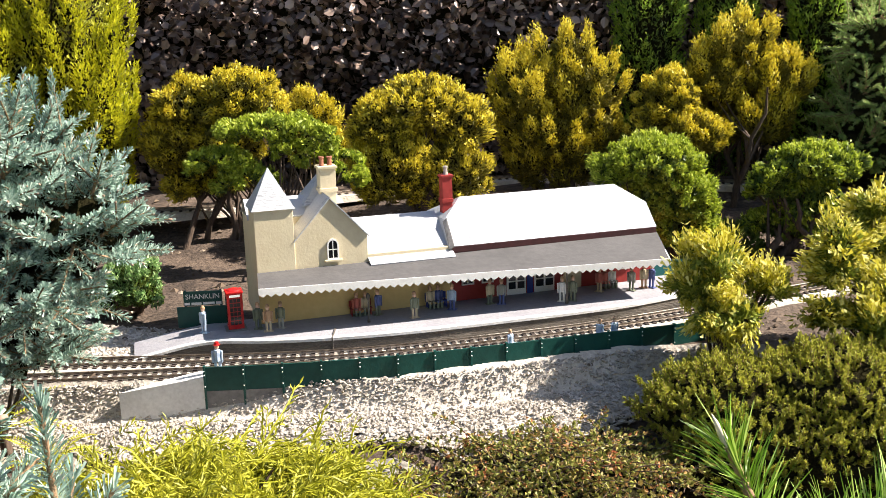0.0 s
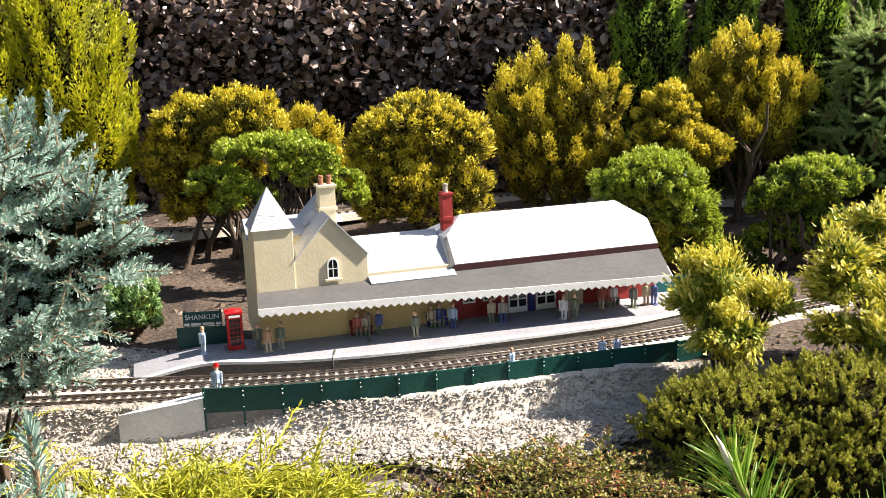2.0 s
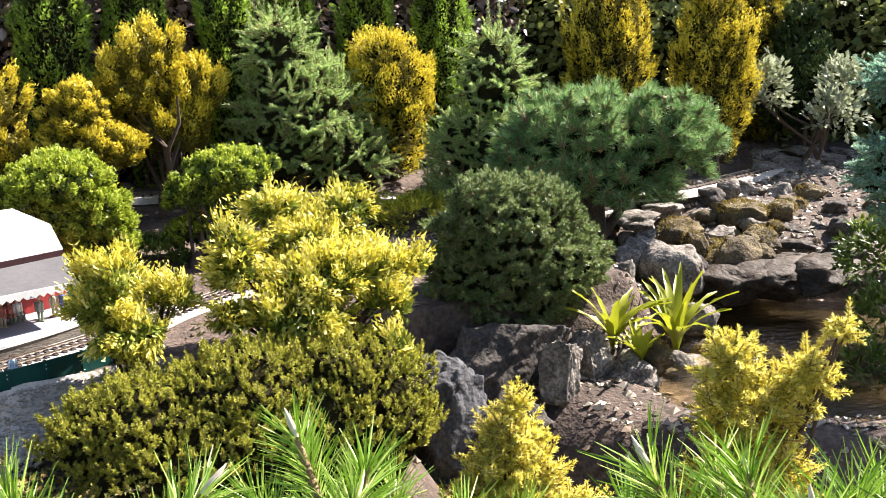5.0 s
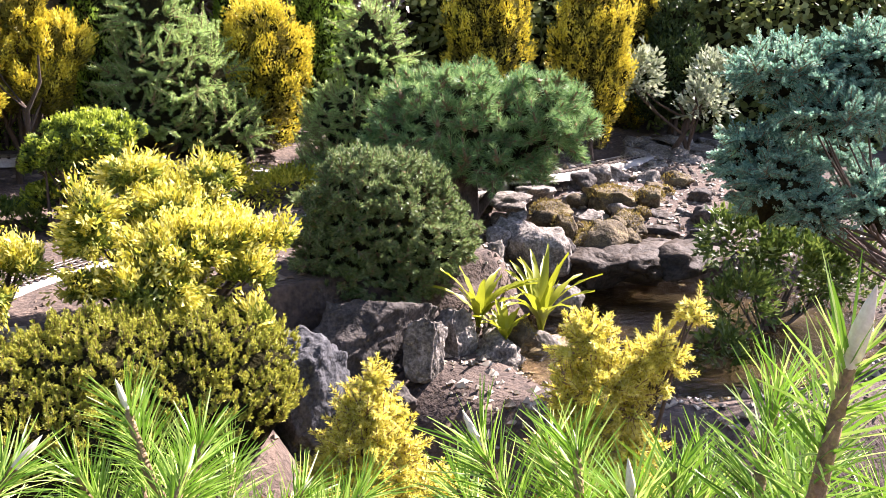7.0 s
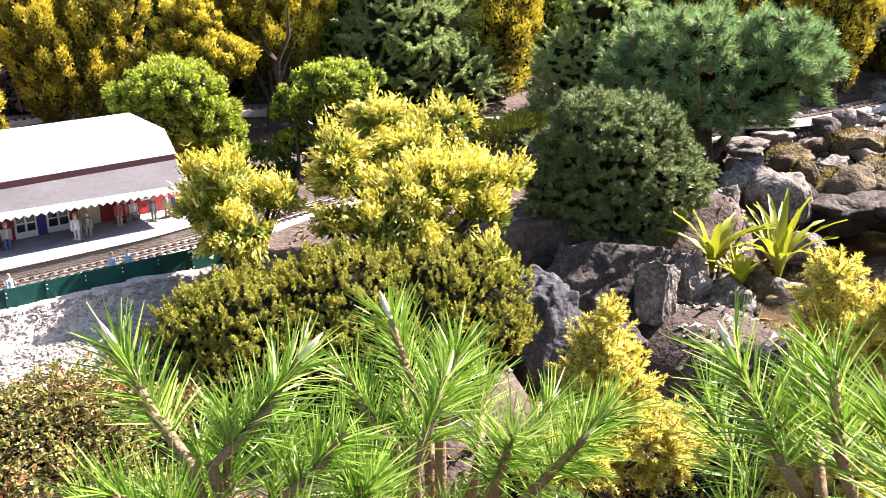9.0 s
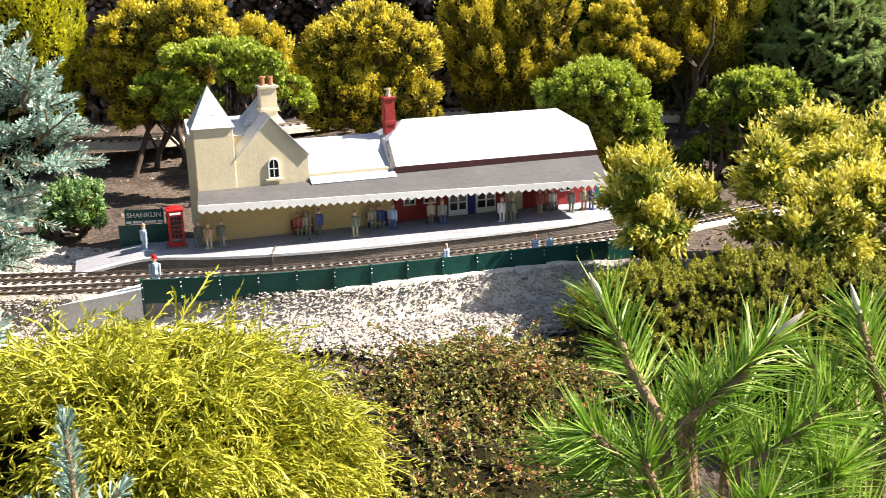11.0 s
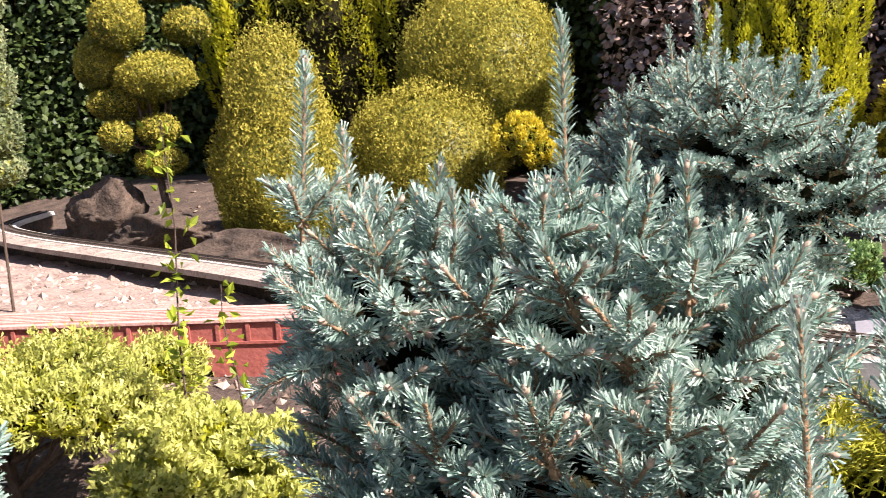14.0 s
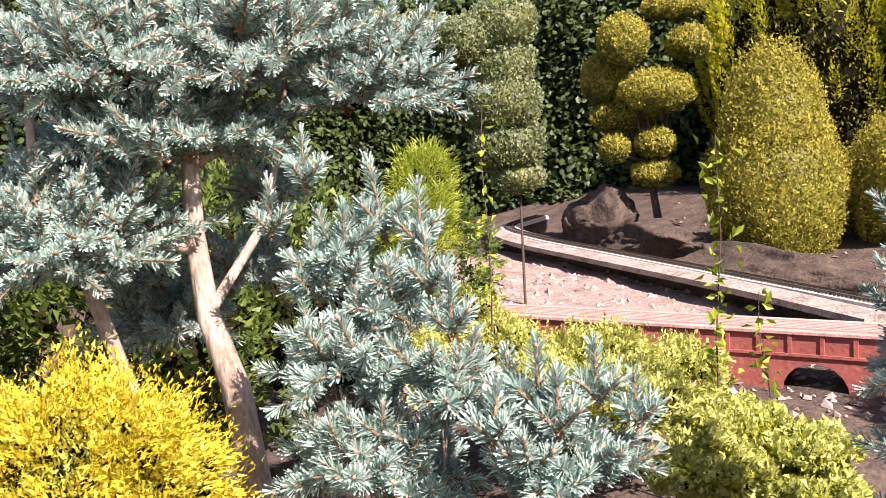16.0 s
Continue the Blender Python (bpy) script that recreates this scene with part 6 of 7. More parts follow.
bush("low_shrub", "low mixed ground plants beside the track", "shrub", [(1.95, 3.3, 0.24, 0.18, 0.12, 0.06), (1.75, 3.5, 0.25, 0.14, 0.12, 0.07)], THREAD, 89, 700, 0.03, 0.016, 8, 0.6)


def fern(at, fronds, seed, label, length=0.17):
    """Strap-leaved fern: each frond a wavy arching blade of its own."""
    rng = random.Random(seed)
    t = thing("fern", at, label, "fern", "ferns")
    for i in range(fronds):
        a, lean, ln = rng.uniform(0, 6.28), rng.uniform(0.2, 0.9), length * rng.uniform(0.6, 1.1)
        bm = bmesh.new()
        rows = []
        for k in range(9):
            u = k / 8
            out, z = math.sin(lean * u * 1.25) * ln * u ** 0.9, ln * u * math.cos(lean * u * 1.1)
            w = 0.0115 * math.sin(math.pi * min(1, 0.12 + 0.86 * u)) + 0.0015
            f = 0.004 * math.sin(u * 19 + i)
            c, sn = math.cos(a), math.sin(a)
            rows.append([bm.verts.new((c * out - sn * w * q, sn * out + c * w * q, z + f * q + (0.004 if q else 0))) for q in (-1, 0, 1)])
        for p, q in zip(rows, rows[1:]):
            for m in (0, 1):
                bm.faces.new((p[m], p[m + 1], q[m + 1], q[m]))
        part("frond", bm, FERN, t, smooth=True)


def pinnate_fern(at, fronds, seed, label, length=0.2):
    """Arching yellow fronds, each a rib set with paired leaflets."""
    rng = np.random.default_rng(seed)
    t = thing("yellow_fern", at, label, "fern", "ferns")
    for i in range(fronds):
        a, lean = rng.random() * 6.28, rng.uniform(0.6, 1.3)
        ln = length * rng.uniform(0.7, 1.15)
        u = np.linspace(0.05, 1, 26)
        out = np.sin(lean * u * 1.2) * ln * u ** 0.9
        rib = np.stack([np.cos(a) * out, np.sin(a) * out, ln * u * np.cos(lean * u * 1.15)], 1)
        tang = unit(np.gradient(rib, axis=0))
        side = unit(np.cross(tang, np.array([0, 0, 1.0])))
        p = np.concatenate([rib, rib])
        d = unit(np.concatenate([side + tang * 0.5, -side + tang * 0.5]))
        w = np.tile(0.13 * ln * np.sin(np.pi * np.clip(0.1 + 0.88 * u, 0, 1)) + 0.003, 2)
        part("frond", leaves("frond", p, d, unit(np.cross(d, np.array([0, 0, 1.0]))), w, 0.006, FERN), FERN, t)
        part("rib", tube_mesh("rib", [[(Vector(q), 0.0014 - 0.001 * k / 26) for k, q in enumerate(rib)]], STEM, 4), STEM, t)


pinnate_fern((-0.99, 1.96, 0.1), 7, 31, "yellow fern with feathery fronds beside the track", 0.2)
pinnate_fern((-0.84, 1.93, 0.08), 5, 32, "yellow fern with feathery fronds beside the track", 0.15)
fern((2.195, 2.147, -0.037), 22, 1, "bright yellow-green strap-leaved fern on the pond bank", 0.29)
fern((1.958, 2.149, 0.031), 14, 2, "bright yellow-green strap-leaved fern on the pond bank", 0.21)
fern((2.012, 2.096, -0.014), 10, 3, "bright yellow-green strap-leaved fern on the pond bank", 0.13)

# pond
WATER = bpy.data.materials.new("pond_water")
WATER.use_nodes = True
b = WATER.node_tree.nodes["Principled BSDF"]
b.inputs["Base Color"].default_value, b.inputs["Roughness"].default_value, b.inputs["Transmission Weight"].default_value, b.inputs["IOR"].default_value = (0.4, 0.33, 0.16, 1), 0.03, 1.0, 1.33
nz, bp = WATER.node_tree.nodes.new("ShaderNodeTexNoise"), WATER.node_tree.nodes.new("ShaderNodeBump")
nz.inputs["Scale"].default_value = 42
bp.inputs["Strength"].default_value, bp.inputs["Distance"].default_value = 0.8, 0.03
nz.inputs["Detail"].default_value = 4
WATER.node_tree.links.new(nz.outputs["Fac"], bp.inputs["Height"])
WATER.node_tree.links.new(bp.outputs[0], b.inputs["Normal"])
bm = bmesh.new()
bm.faces.new([bm.verts.new((2.66 + 0.8 * math.cos(a), 1.96 + 0.58 * math.sin(a), -0.05)) for a in np.linspace(0, 2 * math.pi, 40, endpoint=False)])
pond = part("water", bm, WATER, None)
pond.visible_shadow = False
tagged(pond, "clear amber pond water over a pebbled bottom", "water", kind="structure")
WET = material("wet_dark_rock", (0.075, 0.055, 0.038), (0.02, 0.015, 0.01), 12, 0.7, 1.0, 40, spec=0.2)
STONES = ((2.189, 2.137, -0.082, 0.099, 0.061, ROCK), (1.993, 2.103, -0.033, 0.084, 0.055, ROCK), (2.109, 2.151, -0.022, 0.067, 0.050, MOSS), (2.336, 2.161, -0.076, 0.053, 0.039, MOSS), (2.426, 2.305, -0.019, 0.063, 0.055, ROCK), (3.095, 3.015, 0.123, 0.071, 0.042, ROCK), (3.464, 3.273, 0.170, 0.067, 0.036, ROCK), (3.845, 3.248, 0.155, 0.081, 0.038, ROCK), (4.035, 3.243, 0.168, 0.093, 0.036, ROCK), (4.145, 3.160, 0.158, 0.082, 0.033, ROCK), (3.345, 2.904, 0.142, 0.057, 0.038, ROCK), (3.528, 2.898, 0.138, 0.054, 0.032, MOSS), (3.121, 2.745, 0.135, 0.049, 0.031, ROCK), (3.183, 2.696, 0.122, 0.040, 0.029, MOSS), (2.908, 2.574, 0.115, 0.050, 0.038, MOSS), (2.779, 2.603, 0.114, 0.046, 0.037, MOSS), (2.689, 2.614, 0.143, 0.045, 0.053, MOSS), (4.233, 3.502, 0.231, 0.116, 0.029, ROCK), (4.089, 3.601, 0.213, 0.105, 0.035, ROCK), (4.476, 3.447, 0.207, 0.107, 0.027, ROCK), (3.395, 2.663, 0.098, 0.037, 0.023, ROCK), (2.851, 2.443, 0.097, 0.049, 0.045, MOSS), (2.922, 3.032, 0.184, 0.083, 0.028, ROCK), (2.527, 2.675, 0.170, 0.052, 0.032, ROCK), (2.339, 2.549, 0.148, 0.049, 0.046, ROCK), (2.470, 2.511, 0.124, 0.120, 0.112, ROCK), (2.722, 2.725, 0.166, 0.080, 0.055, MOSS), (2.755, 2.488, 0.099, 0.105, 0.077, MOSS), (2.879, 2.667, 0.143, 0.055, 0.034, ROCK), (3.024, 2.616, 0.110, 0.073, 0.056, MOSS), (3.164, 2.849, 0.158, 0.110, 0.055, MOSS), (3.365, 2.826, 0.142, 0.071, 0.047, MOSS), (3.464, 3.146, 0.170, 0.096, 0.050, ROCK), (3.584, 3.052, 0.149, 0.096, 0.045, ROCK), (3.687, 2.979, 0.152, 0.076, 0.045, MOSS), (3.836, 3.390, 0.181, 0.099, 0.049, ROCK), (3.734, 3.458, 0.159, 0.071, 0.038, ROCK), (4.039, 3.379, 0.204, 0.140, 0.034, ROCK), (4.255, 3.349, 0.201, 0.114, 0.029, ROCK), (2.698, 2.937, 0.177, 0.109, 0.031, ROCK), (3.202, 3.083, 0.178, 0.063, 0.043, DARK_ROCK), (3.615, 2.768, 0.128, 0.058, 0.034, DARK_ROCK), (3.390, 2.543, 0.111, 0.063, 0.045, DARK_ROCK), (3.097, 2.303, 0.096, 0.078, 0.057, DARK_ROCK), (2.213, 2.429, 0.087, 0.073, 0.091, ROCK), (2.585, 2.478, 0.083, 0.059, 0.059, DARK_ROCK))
# Disc added under the water; its dark colour stands for reflected trees.
bm = bmesh.new()
bm.faces.new([bm.verts.new((2.66 + 0.66 * math.cos(a), 1.96 + 0.46 * math.sin(a), -0.145)) for a in np.linspace(0, 2 * math.pi, 40, endpoint=False)])
tagged(part("pond_bed", bm, material("dark_pond_floor", (0.06, 0.04, 0.012), (0.008, 0.006, 0.004), 6, 0.9, 0.5, 40), None), "brown pond bottom, darkened to stand for dark reflections", "pond bed", kind="structure")
MOSS_TUFT = leafy("brown_moss_tuft", [(0.13, 0.095, 0.025), (0.3, 0.225, 0.055), (0.52, 0.42, 0.13)], 0.85, 0.2, scale=14)


def cushion(stone, size, seed):
    """Short upright moss over the crown of a stone."""
    n = int(90000 * size[0] * size[1]) + 300
    shingles(stone, np.array([[0, 0, size[2] * 0.12]]), EYE3[None], np.array([size]) * 0.98, np.array([[0, 0, 1.0]]), np.random.default_rng(seed), n, 0.0075, 0.5, MOSS_TUFT, 1.2, 0.6, None, 0, 0.12, "moss")


for i, (x, y, z, w, h, m) in enumerate(STONES):
    stone = rock("stream_stone", (x, y, z), (w, w * 0.8, h), 20 + i, "weathered grey stone beside the small waterfall" if m in (ROCK, DARK_ROCK) else "stone covered in brown moss beside the waterfall", m, i * 40, "stream stones", 0.55, 4)
    if m == MOSS:
        cushion(stone, (w, w * 0.8, h), 20 + i)
for i, (x, y, z, w) in enumerate(((2.709, 2.379, 0.054, 0.15), (2.924, 2.251, 0.058, 0.15), (2.817, 2.365, 0.056, 0.13))):
    rock("waterfall_ledge", (x, y, z), (w, 0.12, 0.055), 60 + i, "wet dark rock ledge under the waterfall", WET, i * 30 - 30, "waterfall ledges", 0.5, 4)
for i, (x, y, z) in enumerate(((3.31, 2.72, 0.085), (3.15, 2.59, 0.07), (3.01, 2.47, 0.06), (3.5, 2.86, 0.105))):
    rock("waterfall_ledge", (x, y, z), (0.055, 0.1, 0.03), 70 + i, "low wet stone lip between two small pools", WET, 34 + i * 9, "waterfall ledges", 0.5, 4)
rng = np.random.default_rng(66)
for i in range(90):
    x, y = rng.uniform(2.3, 4.3), rng.uniform(2.25, 3.6)
    if 0.49 * x + 0.87 * y < 3.5 or abs(0.555 * (x - 2.9) - 0.832 * (y - 2.35)) < 0.13:
        continue
    w = rng.uniform(0.02, 0.06)
    rock("stream_stone", (x, y, height(x, y) + w * 0.3), (w, w * 0.8, w * 0.6), 100 + i, "small loose stone in the stream bed", (ROCK, MOSS, MOSS, ROCK)[i % 4], i * 53, "stream stones", 0.5, 3)
pts = []
while len(pts) < 5000:
    x, y = rng.uniform(1.7, 4.3), rng.uniform(1.3, 3.3)
    pts.append((x, y, height(x, y) + rng.uniform(0, 0.005)))
chips("stream_pebbles", pts, rng, 0.012, leafy("wet_pebble", [(0.1, 0.08, 0.05), (0.24, 0.2, 0.14), (0.42, 0.37, 0.3)], 0.5, 0.0), "brown and grey pebbles in the stream bed", "pebbles")
cascade = thing("cascade", (0, 0, 0), "thin stream of clear water stepping down over stones", "water")
for (x, y, z, w, d) in ((3.402, 2.787, 0.105, 0.113, 0.113), (3.227, 2.653, 0.089, 0.103, 0.103), (3.079, 2.528, 0.078, 0.098, 0.098), (2.947, 2.416, 0.071, 0.086, 0.086), (3.950, 3.044, 0.152, 0.118, 0.118)):
    bm = bmesh.new()
    n = 14
    top = [bm.verts.new((x + w * math.cos(2 * math.pi * k / n) * (1 + 0.2 * math.sin(k * 2.3)), y + d * math.sin(2 * math.pi * k / n) * (1 + 0.2 * math.cos(k * 1.7)), z)) for k in range(n)]
    low = [bm.verts.new((v.co.x * 1.0 + (v.co.x - x) * 0.08, v.co.y + (v.co.y - y) * 0.08, z - 0.03)) for v in top]
    bm.faces.new(top)
    for k in range(n):
        bm.faces.new((top[k], low[k], low[(k + 1) % n], top[(k + 1) % n]))
    bmesh.ops.recalc_face_normals(bm, faces=bm.faces)
    part("pool", bm, WATER, cascade)

# ---- left end: topiary, bridge ----
def topiary(name, label, balls, seed, mat=TOPIARY, leaf=0.016, dens=4600, thick=0.03, split=False):
    rng = np.random.default_rng(seed)
    at = (balls[0][0], balls[0][1], height(balls[0][0], balls[0][1]))
    t = thing(name, at, label, "topiary")
    loc = [(l[0] - at[0], l[1] - at[1], l[2] - at[2], *l[3:]) for l in balls]
    if split or thick > 0.02:
        woody(t, (0, 0, -0.03), loc, rng, thick, 1, 1, BARK)
    else:
        part("trunk", tube_mesh("trunk", [[((0, 0, -0.03), thick), ((0.01, 0, 0.4), thick * 0.8), ((0, 0.02, max(l[2] for l in loc)), thick * 0.4)]], BARK, 6), BARK, t)
    n = int(sum(4 * math.pi * ((l[3] * l[4] + l[3] * l[5] + l[4] * l[5]) / 3) for l in loc) * dens * 3.6)
    k = np.array(loc, dtype=float)
    axes = np.repeat(EYE3[None], len(k), 0)
    hearts(t, loc, DARK_SHRUB, rng, 0.92, "dense inner leaves", 0.012, OLIVE)
    shingles(t, k[:, :3], axes, k[:, 3:6] * 1.06, np.zeros((len(k), 3)), rng, n, leaf, 0.75, mat, 0.6, 0.65, OLIVE, -0.35 if split else -0.7, fringe=0.12)
    return t


topiary("clipped_mound", "clipped tall golden topiary dome", [(-4.128, 3.615, 0.62, 0.28, 0.27, 0.52), (-4.128, 3.615, 0.38, 0.37, 0.35, 0.48)], 91)
topiary("clipped_mound", "clipped rounded golden topiary mound", [(-3.63, 4.25, 0.36, 0.46, 0.41, 0.44)], 92)
topiary("clipped_mound", "large clipped golden topiary dome", [(-3.58, 4.82, 0.83, 0.52, 0.48, 0.53)], 93)
topiary("cloud_topiary", "cloud-pruned golden topiary with round tiers", [(-4.794, 3.37, 0.968, 0.23, 0.207, 0.132), (-4.884, 3.222, 1.268, 0.156, 0.14, 0.149), (-4.662, 3.512, 1.234, 0.137, 0.124, 0.098), (-4.784, 3.345, 0.674, 0.126, 0.113, 0.089), (-4.94, 3.173, 0.656, 0.099, 0.089, 0.086), (-4.747, 3.483, 1.447, 0.19, 0.171, 0.072), (-5.103, 3.237, 1.06, 0.141, 0.136, 0.151), (-4.807, 3.355, 0.497, 0.15, 0.135, 0.08), (-5.049, 3.32, 0.837, 0.203, 0.183, 0.102)], 94, split=True)
topiary("cloud_topiary", "cloud-pruned grey-green topiary tree", [(-4.037, 1.941, 0.628, 0.129, 0.116, 0.074), (-4.087, 1.936, 1.312, 0.17, 0.153, 0.127), (-4.152, 1.777, 1.247, 0.149, 0.134, 0.108), (-4.295, 1.634, 1.295, 0.164, 0.147, 0.101), (-4.355, 1.6, 1.098, 0.166, 0.149, 0.102), (-4.111, 1.93, 1.131, 0.165, 0.15, 0.14), (-4.068, 1.91, 0.955, 0.185, 0.16, 0.14), (-4.062, 1.916, 0.771, 0.177, 0.16, 0.128), (-4.282, 1.826, 1.098, 0.125, 0.112, 0.112), (-4.553, 1.51, 1.318, 0.172, 0.155, 0.123), (-4.269, 1.886, 0.97, 0.126, 0.113, 0.121)], 95, MINT, thick=0.007)
bush("thuja", "tall yellow thuja hedge at the back", "hedge", [(-5.0, 5.0, 1.0, 0.5, 0.35, 1.0), (-4.4, 5.3, 1.0, 0.5, 0.35, 1.0), (-5.4, 4.8, 0.9, 0.4, 0.3, 0.9)], THUJA, 96, 6000, 0.05, 0.024, 9, 1.8, loose=0.25, clumps=150, clump_r=0.055, tall=4.0, airy=1.6, inner=DARK_SHRUB, heart=0.85, under=YEW, split=-0.3)
bush("golden_cypress", "small bright yellow conifer beside the topiary", "shrub", [(-2.931, 4.173, 0.539, 0.111, 0.1, 0.087), (-2.834, 4.229, 0.46, 0.087, 0.079, 0.073)], GOLDEN, 110, 900, 0.03, 0.018, 9, 1.0, clumps=40, clump_r=0.03, tall=1.5, inner=DARK_SHRUB, heart=0.8, under=YEW, split=-0.4)
bush("low_shrub", "soft bright green grassy shrub", "shrub", [(-3.4, 1.15, 0.66, 0.1, 0.1, 0.14), (-3.4, 1.12, 0.5, 0.14, 0.12, 0.14)], BRIGHT, 101, 900, 0.05, 0.03, 9, 0.8, wide=0.12)
bush("low_shrub", "dark green shrub in the shade", "shrub", [(-3.9, 1.4, 0.3, 0.3, 0.25, 0.3), (-3.5, 1.0, 0.2, 0.25, 0.2, 0.25)], DARK_SHRUB, 102, 1400, 0.04, 0.024, 8, 0.5)
LIME = leafy("lime_foliage", [(0.24, 0.28, 0.05), (0.47, 0.49, 0.11), (0.73, 0.71, 0.24)], through_light=0.35, scale=9)
bush("low_shrub", "low spreading yellow-green shrub", "shrub", [(-1.51, 0.826, 0.339, 0.102, 0.09, 0.01), (-1.417, 0.887, 0.301, 0.099, 0.088, 0.026), (-1.48, 0.753, 0.27, 0.099, 0.088, 0.037), (-1.365, 0.858, 0.238, 0.106, 0.094, 0.035)], LIME, 97, 3000, 0.04, 0.014, 9, 0.15, clumps=200, clump_r=0.02, tall=0.8, airy=1.5, inner=YEW, under=FERN, split=-0.3, wide=0.6, fringe=0.5)
bush("low_shrub", "tangle of yellow-green ground shrub", "shrub", [(-2.39, 0.872, 0.321, 0.086, 0.075, 0.04), (-2.316, 1.112, 0.27, 0.119, 0.105, 0.039), (-2.221, 1.284, 0.218, 0.119, 0.105, 0.042), (-2.256, 0.887, 0.238, 0.155, 0.137, 0.046), (-2.081, 1.005, 0.225, 0.176, 0.156, 0.05), (-2.532, 0.834, 0.383, 0.043, 0.051, 0.058), (-2.525, 0.599, 0.297, 0.161, 0.143, 0.071)], LIME, 98, 4200, 0.05, 0.015, 9, 0.3, clumps=240, clump_r=0.033, tall=1.0, airy=1.5, inner=YEW, under=FERN, split=-0.2, fringe=0.6)
bush("golden_conifer", "bright yellow feathery conifer", "shrub", [(-1.44, -0.34, 0.48, 0.17, 0.16, 0.13), (-1.32, -0.33, 0.38, 0.18, 0.16, 0.12)], GOLDEN, 99, 9000, 0.05, 0.0095, 9, 0.12, wide=0.45, clumps=300, clump_r=0.021, tall=1.7, airy=1.7, under=YEW, split=-0.4, inner=DARK_SHRUB, heart=0.85, stand=0.4, loose=0.35, fringe=0.9)

PINK = material("faded_pink_coping", (0.62, 0.4, 0.34), (0.45, 0.24, 0.2), 14, 0.8, 0.3, 80)
bridge = thing("model_bridge", (-3.7, 1.12, 0.02), "brick-red model railway bridge with ribbed deck and arched sides", "bridge", turn=30.0)
BL, BZ = 1.95, 0.19
part("deck", boxes(((0, -0.065, BZ - 0.035), (BL, 0.075, BZ))), BRIDGE_RED, bridge)
for i, y in enumerate((-0.04, -0.02, 0.0, 0.02, 0.04)):
    part("deck_rib", boxes(((0, y - 0.004, BZ), (BL, y + 0.004, BZ + 0.007)), bevel=0.001), PINK, bridge)
part("coping", boxes(((0, -0.09, BZ - 0.006), (BL, -0.064, BZ + 0.006)), bevel=0.002), PINK, bridge)
part("coping", boxes(((0, 0.07, BZ - 0.006), (BL, 0.09, BZ + 0.006)), bevel=0.002), PINK, bridge)
outline = [(0, BZ - 0.006)]
spans = 5
for k in range(1, spans):
    c = (k + 0.5) * BL / spans - 0.135
    outline += [(c - 0.1, -0.25)] + [(c - 0.1 * math.cos(math.pi * a / 10), 0.0 + 0.095 * math.sin(math.pi * a / 10)) for a in range(11)] + [(c + 0.1, -0.25)]
outline = [(0, -0.25)] + outline[1:] + [(BL, -0.25), (BL, BZ - 0.006), (0, BZ - 0.006)]
for y in (-0.08, 0.072):
    part("arched_side", prism(bmesh.new(), outline, y, y + 0.012), BRIDGE_RED, bridge)
part("string_course", boxes(((0, -0.087, BZ - 0.075), (BL, -0.0805, BZ - 0.065)), bevel=0.001), BRIDGE_RED, bridge)
for k in range(21):
    x = 0.02 + k * (BL - 0.04) / 20
    part("pilaster", boxes(((x - 0.007, -0.086, BZ - 0.066), (x + 0.007, -0.0805, BZ - 0.0065)), bevel=0.001), BRIDGE_RED, bridge)


def weed(at, tall, seed, n=60, label="thin self-sown seedling with sparse leaves"):
    """A single upright stem with small leaves."""
    rng = np.random.default_rng(seed)
    t = thing("seedling", at, label, "plant")
    pts = [Vector((0, 0, -0.03))]
    for k in range(8):
        pts.append(pts[-1] + Vector((rng.normal() * 0.008, rng.normal() * 0.008, (tall + 0.03) / 8)))
    part("stem", tube_mesh("stem", [[(q, 0.0035 - 0.0003 * i) for i, q in enumerate(pts)]], BARK, 5), BARK, t)
    k = 1 + rng.random(n) * 6.9
    p = np.array([tuple(pts[int(a)].lerp(pts[int(a) + 1], a % 1)) for a in k]) + rng.normal(size=(n, 3)) * 0.018
    d = unit(rng.normal(size=(n, 3)) + np.array([0, 0, 0.3]))
    stuff(part("leafage", leaves("leafage", p, d, sideways(d, rng), 0.03, 0.016, BRIGHT), BRIGHT, t))


bush("low_shrub", "dark green shrubs behind the spruces", "shrub", [(-3.2, -0.6, 0.4, 0.5, 0.4, 0.45), (-3.0, 0.1, 0.35, 0.4, 0.35, 0.4), (-3.3, 0.5, 0.4, 0.4, 0.3, 0.45)], DARK_SHRUB, 104, 2600, 0.05, 0.03, 8, 0.5, clumps=120, clump_r=0.08, tall=1.0, inner=YEW, under=DARK_SHRUB)
pts = []
rng = np.random.default_rng(91)
while len(pts) < 1500:
    x, y = rng.uniform(-5.2, -2.0), rng.uniform(1.2, 2.7)
    pts.append((x, y, height(x, y) + 0.003))
patch("rubble_bed", lambda x, y: 0.35 * (x + 5.4) + 1.3 < y + 0.08 * math.sin(x * 6) and y < 2.62 - 0.16 * (x + 3.5), -5.6, -2.0, 1.3, 2.8, 0.04, material("pinkish_earth", (0.4, 0.3, 0.25), (0.17, 0.12, 0.095), 9, 0.95, 1.0, 50, (0.31, 0.23, 0.19)), "dusty pinkish earth below the track ledge", 0.006)
chips("rubble", pts, rng, 0.018, leafy("pinkish_rubble", [(0.2, 0.14, 0.11), (0.36, 0.27, 0.22), (0.52, 0.44, 0.38)], 0.9, 0.0), "pinkish brown stone rubble below the track ledge", "rubble")
weed((-1.82, 1.08, -0.02), 0.88, 201, 130)
weed((-2.39, 0.82, -0.02), 0.98, 202, 90)
weed((-1.75, 1.15, 0.0), 0.5, 203, 50)
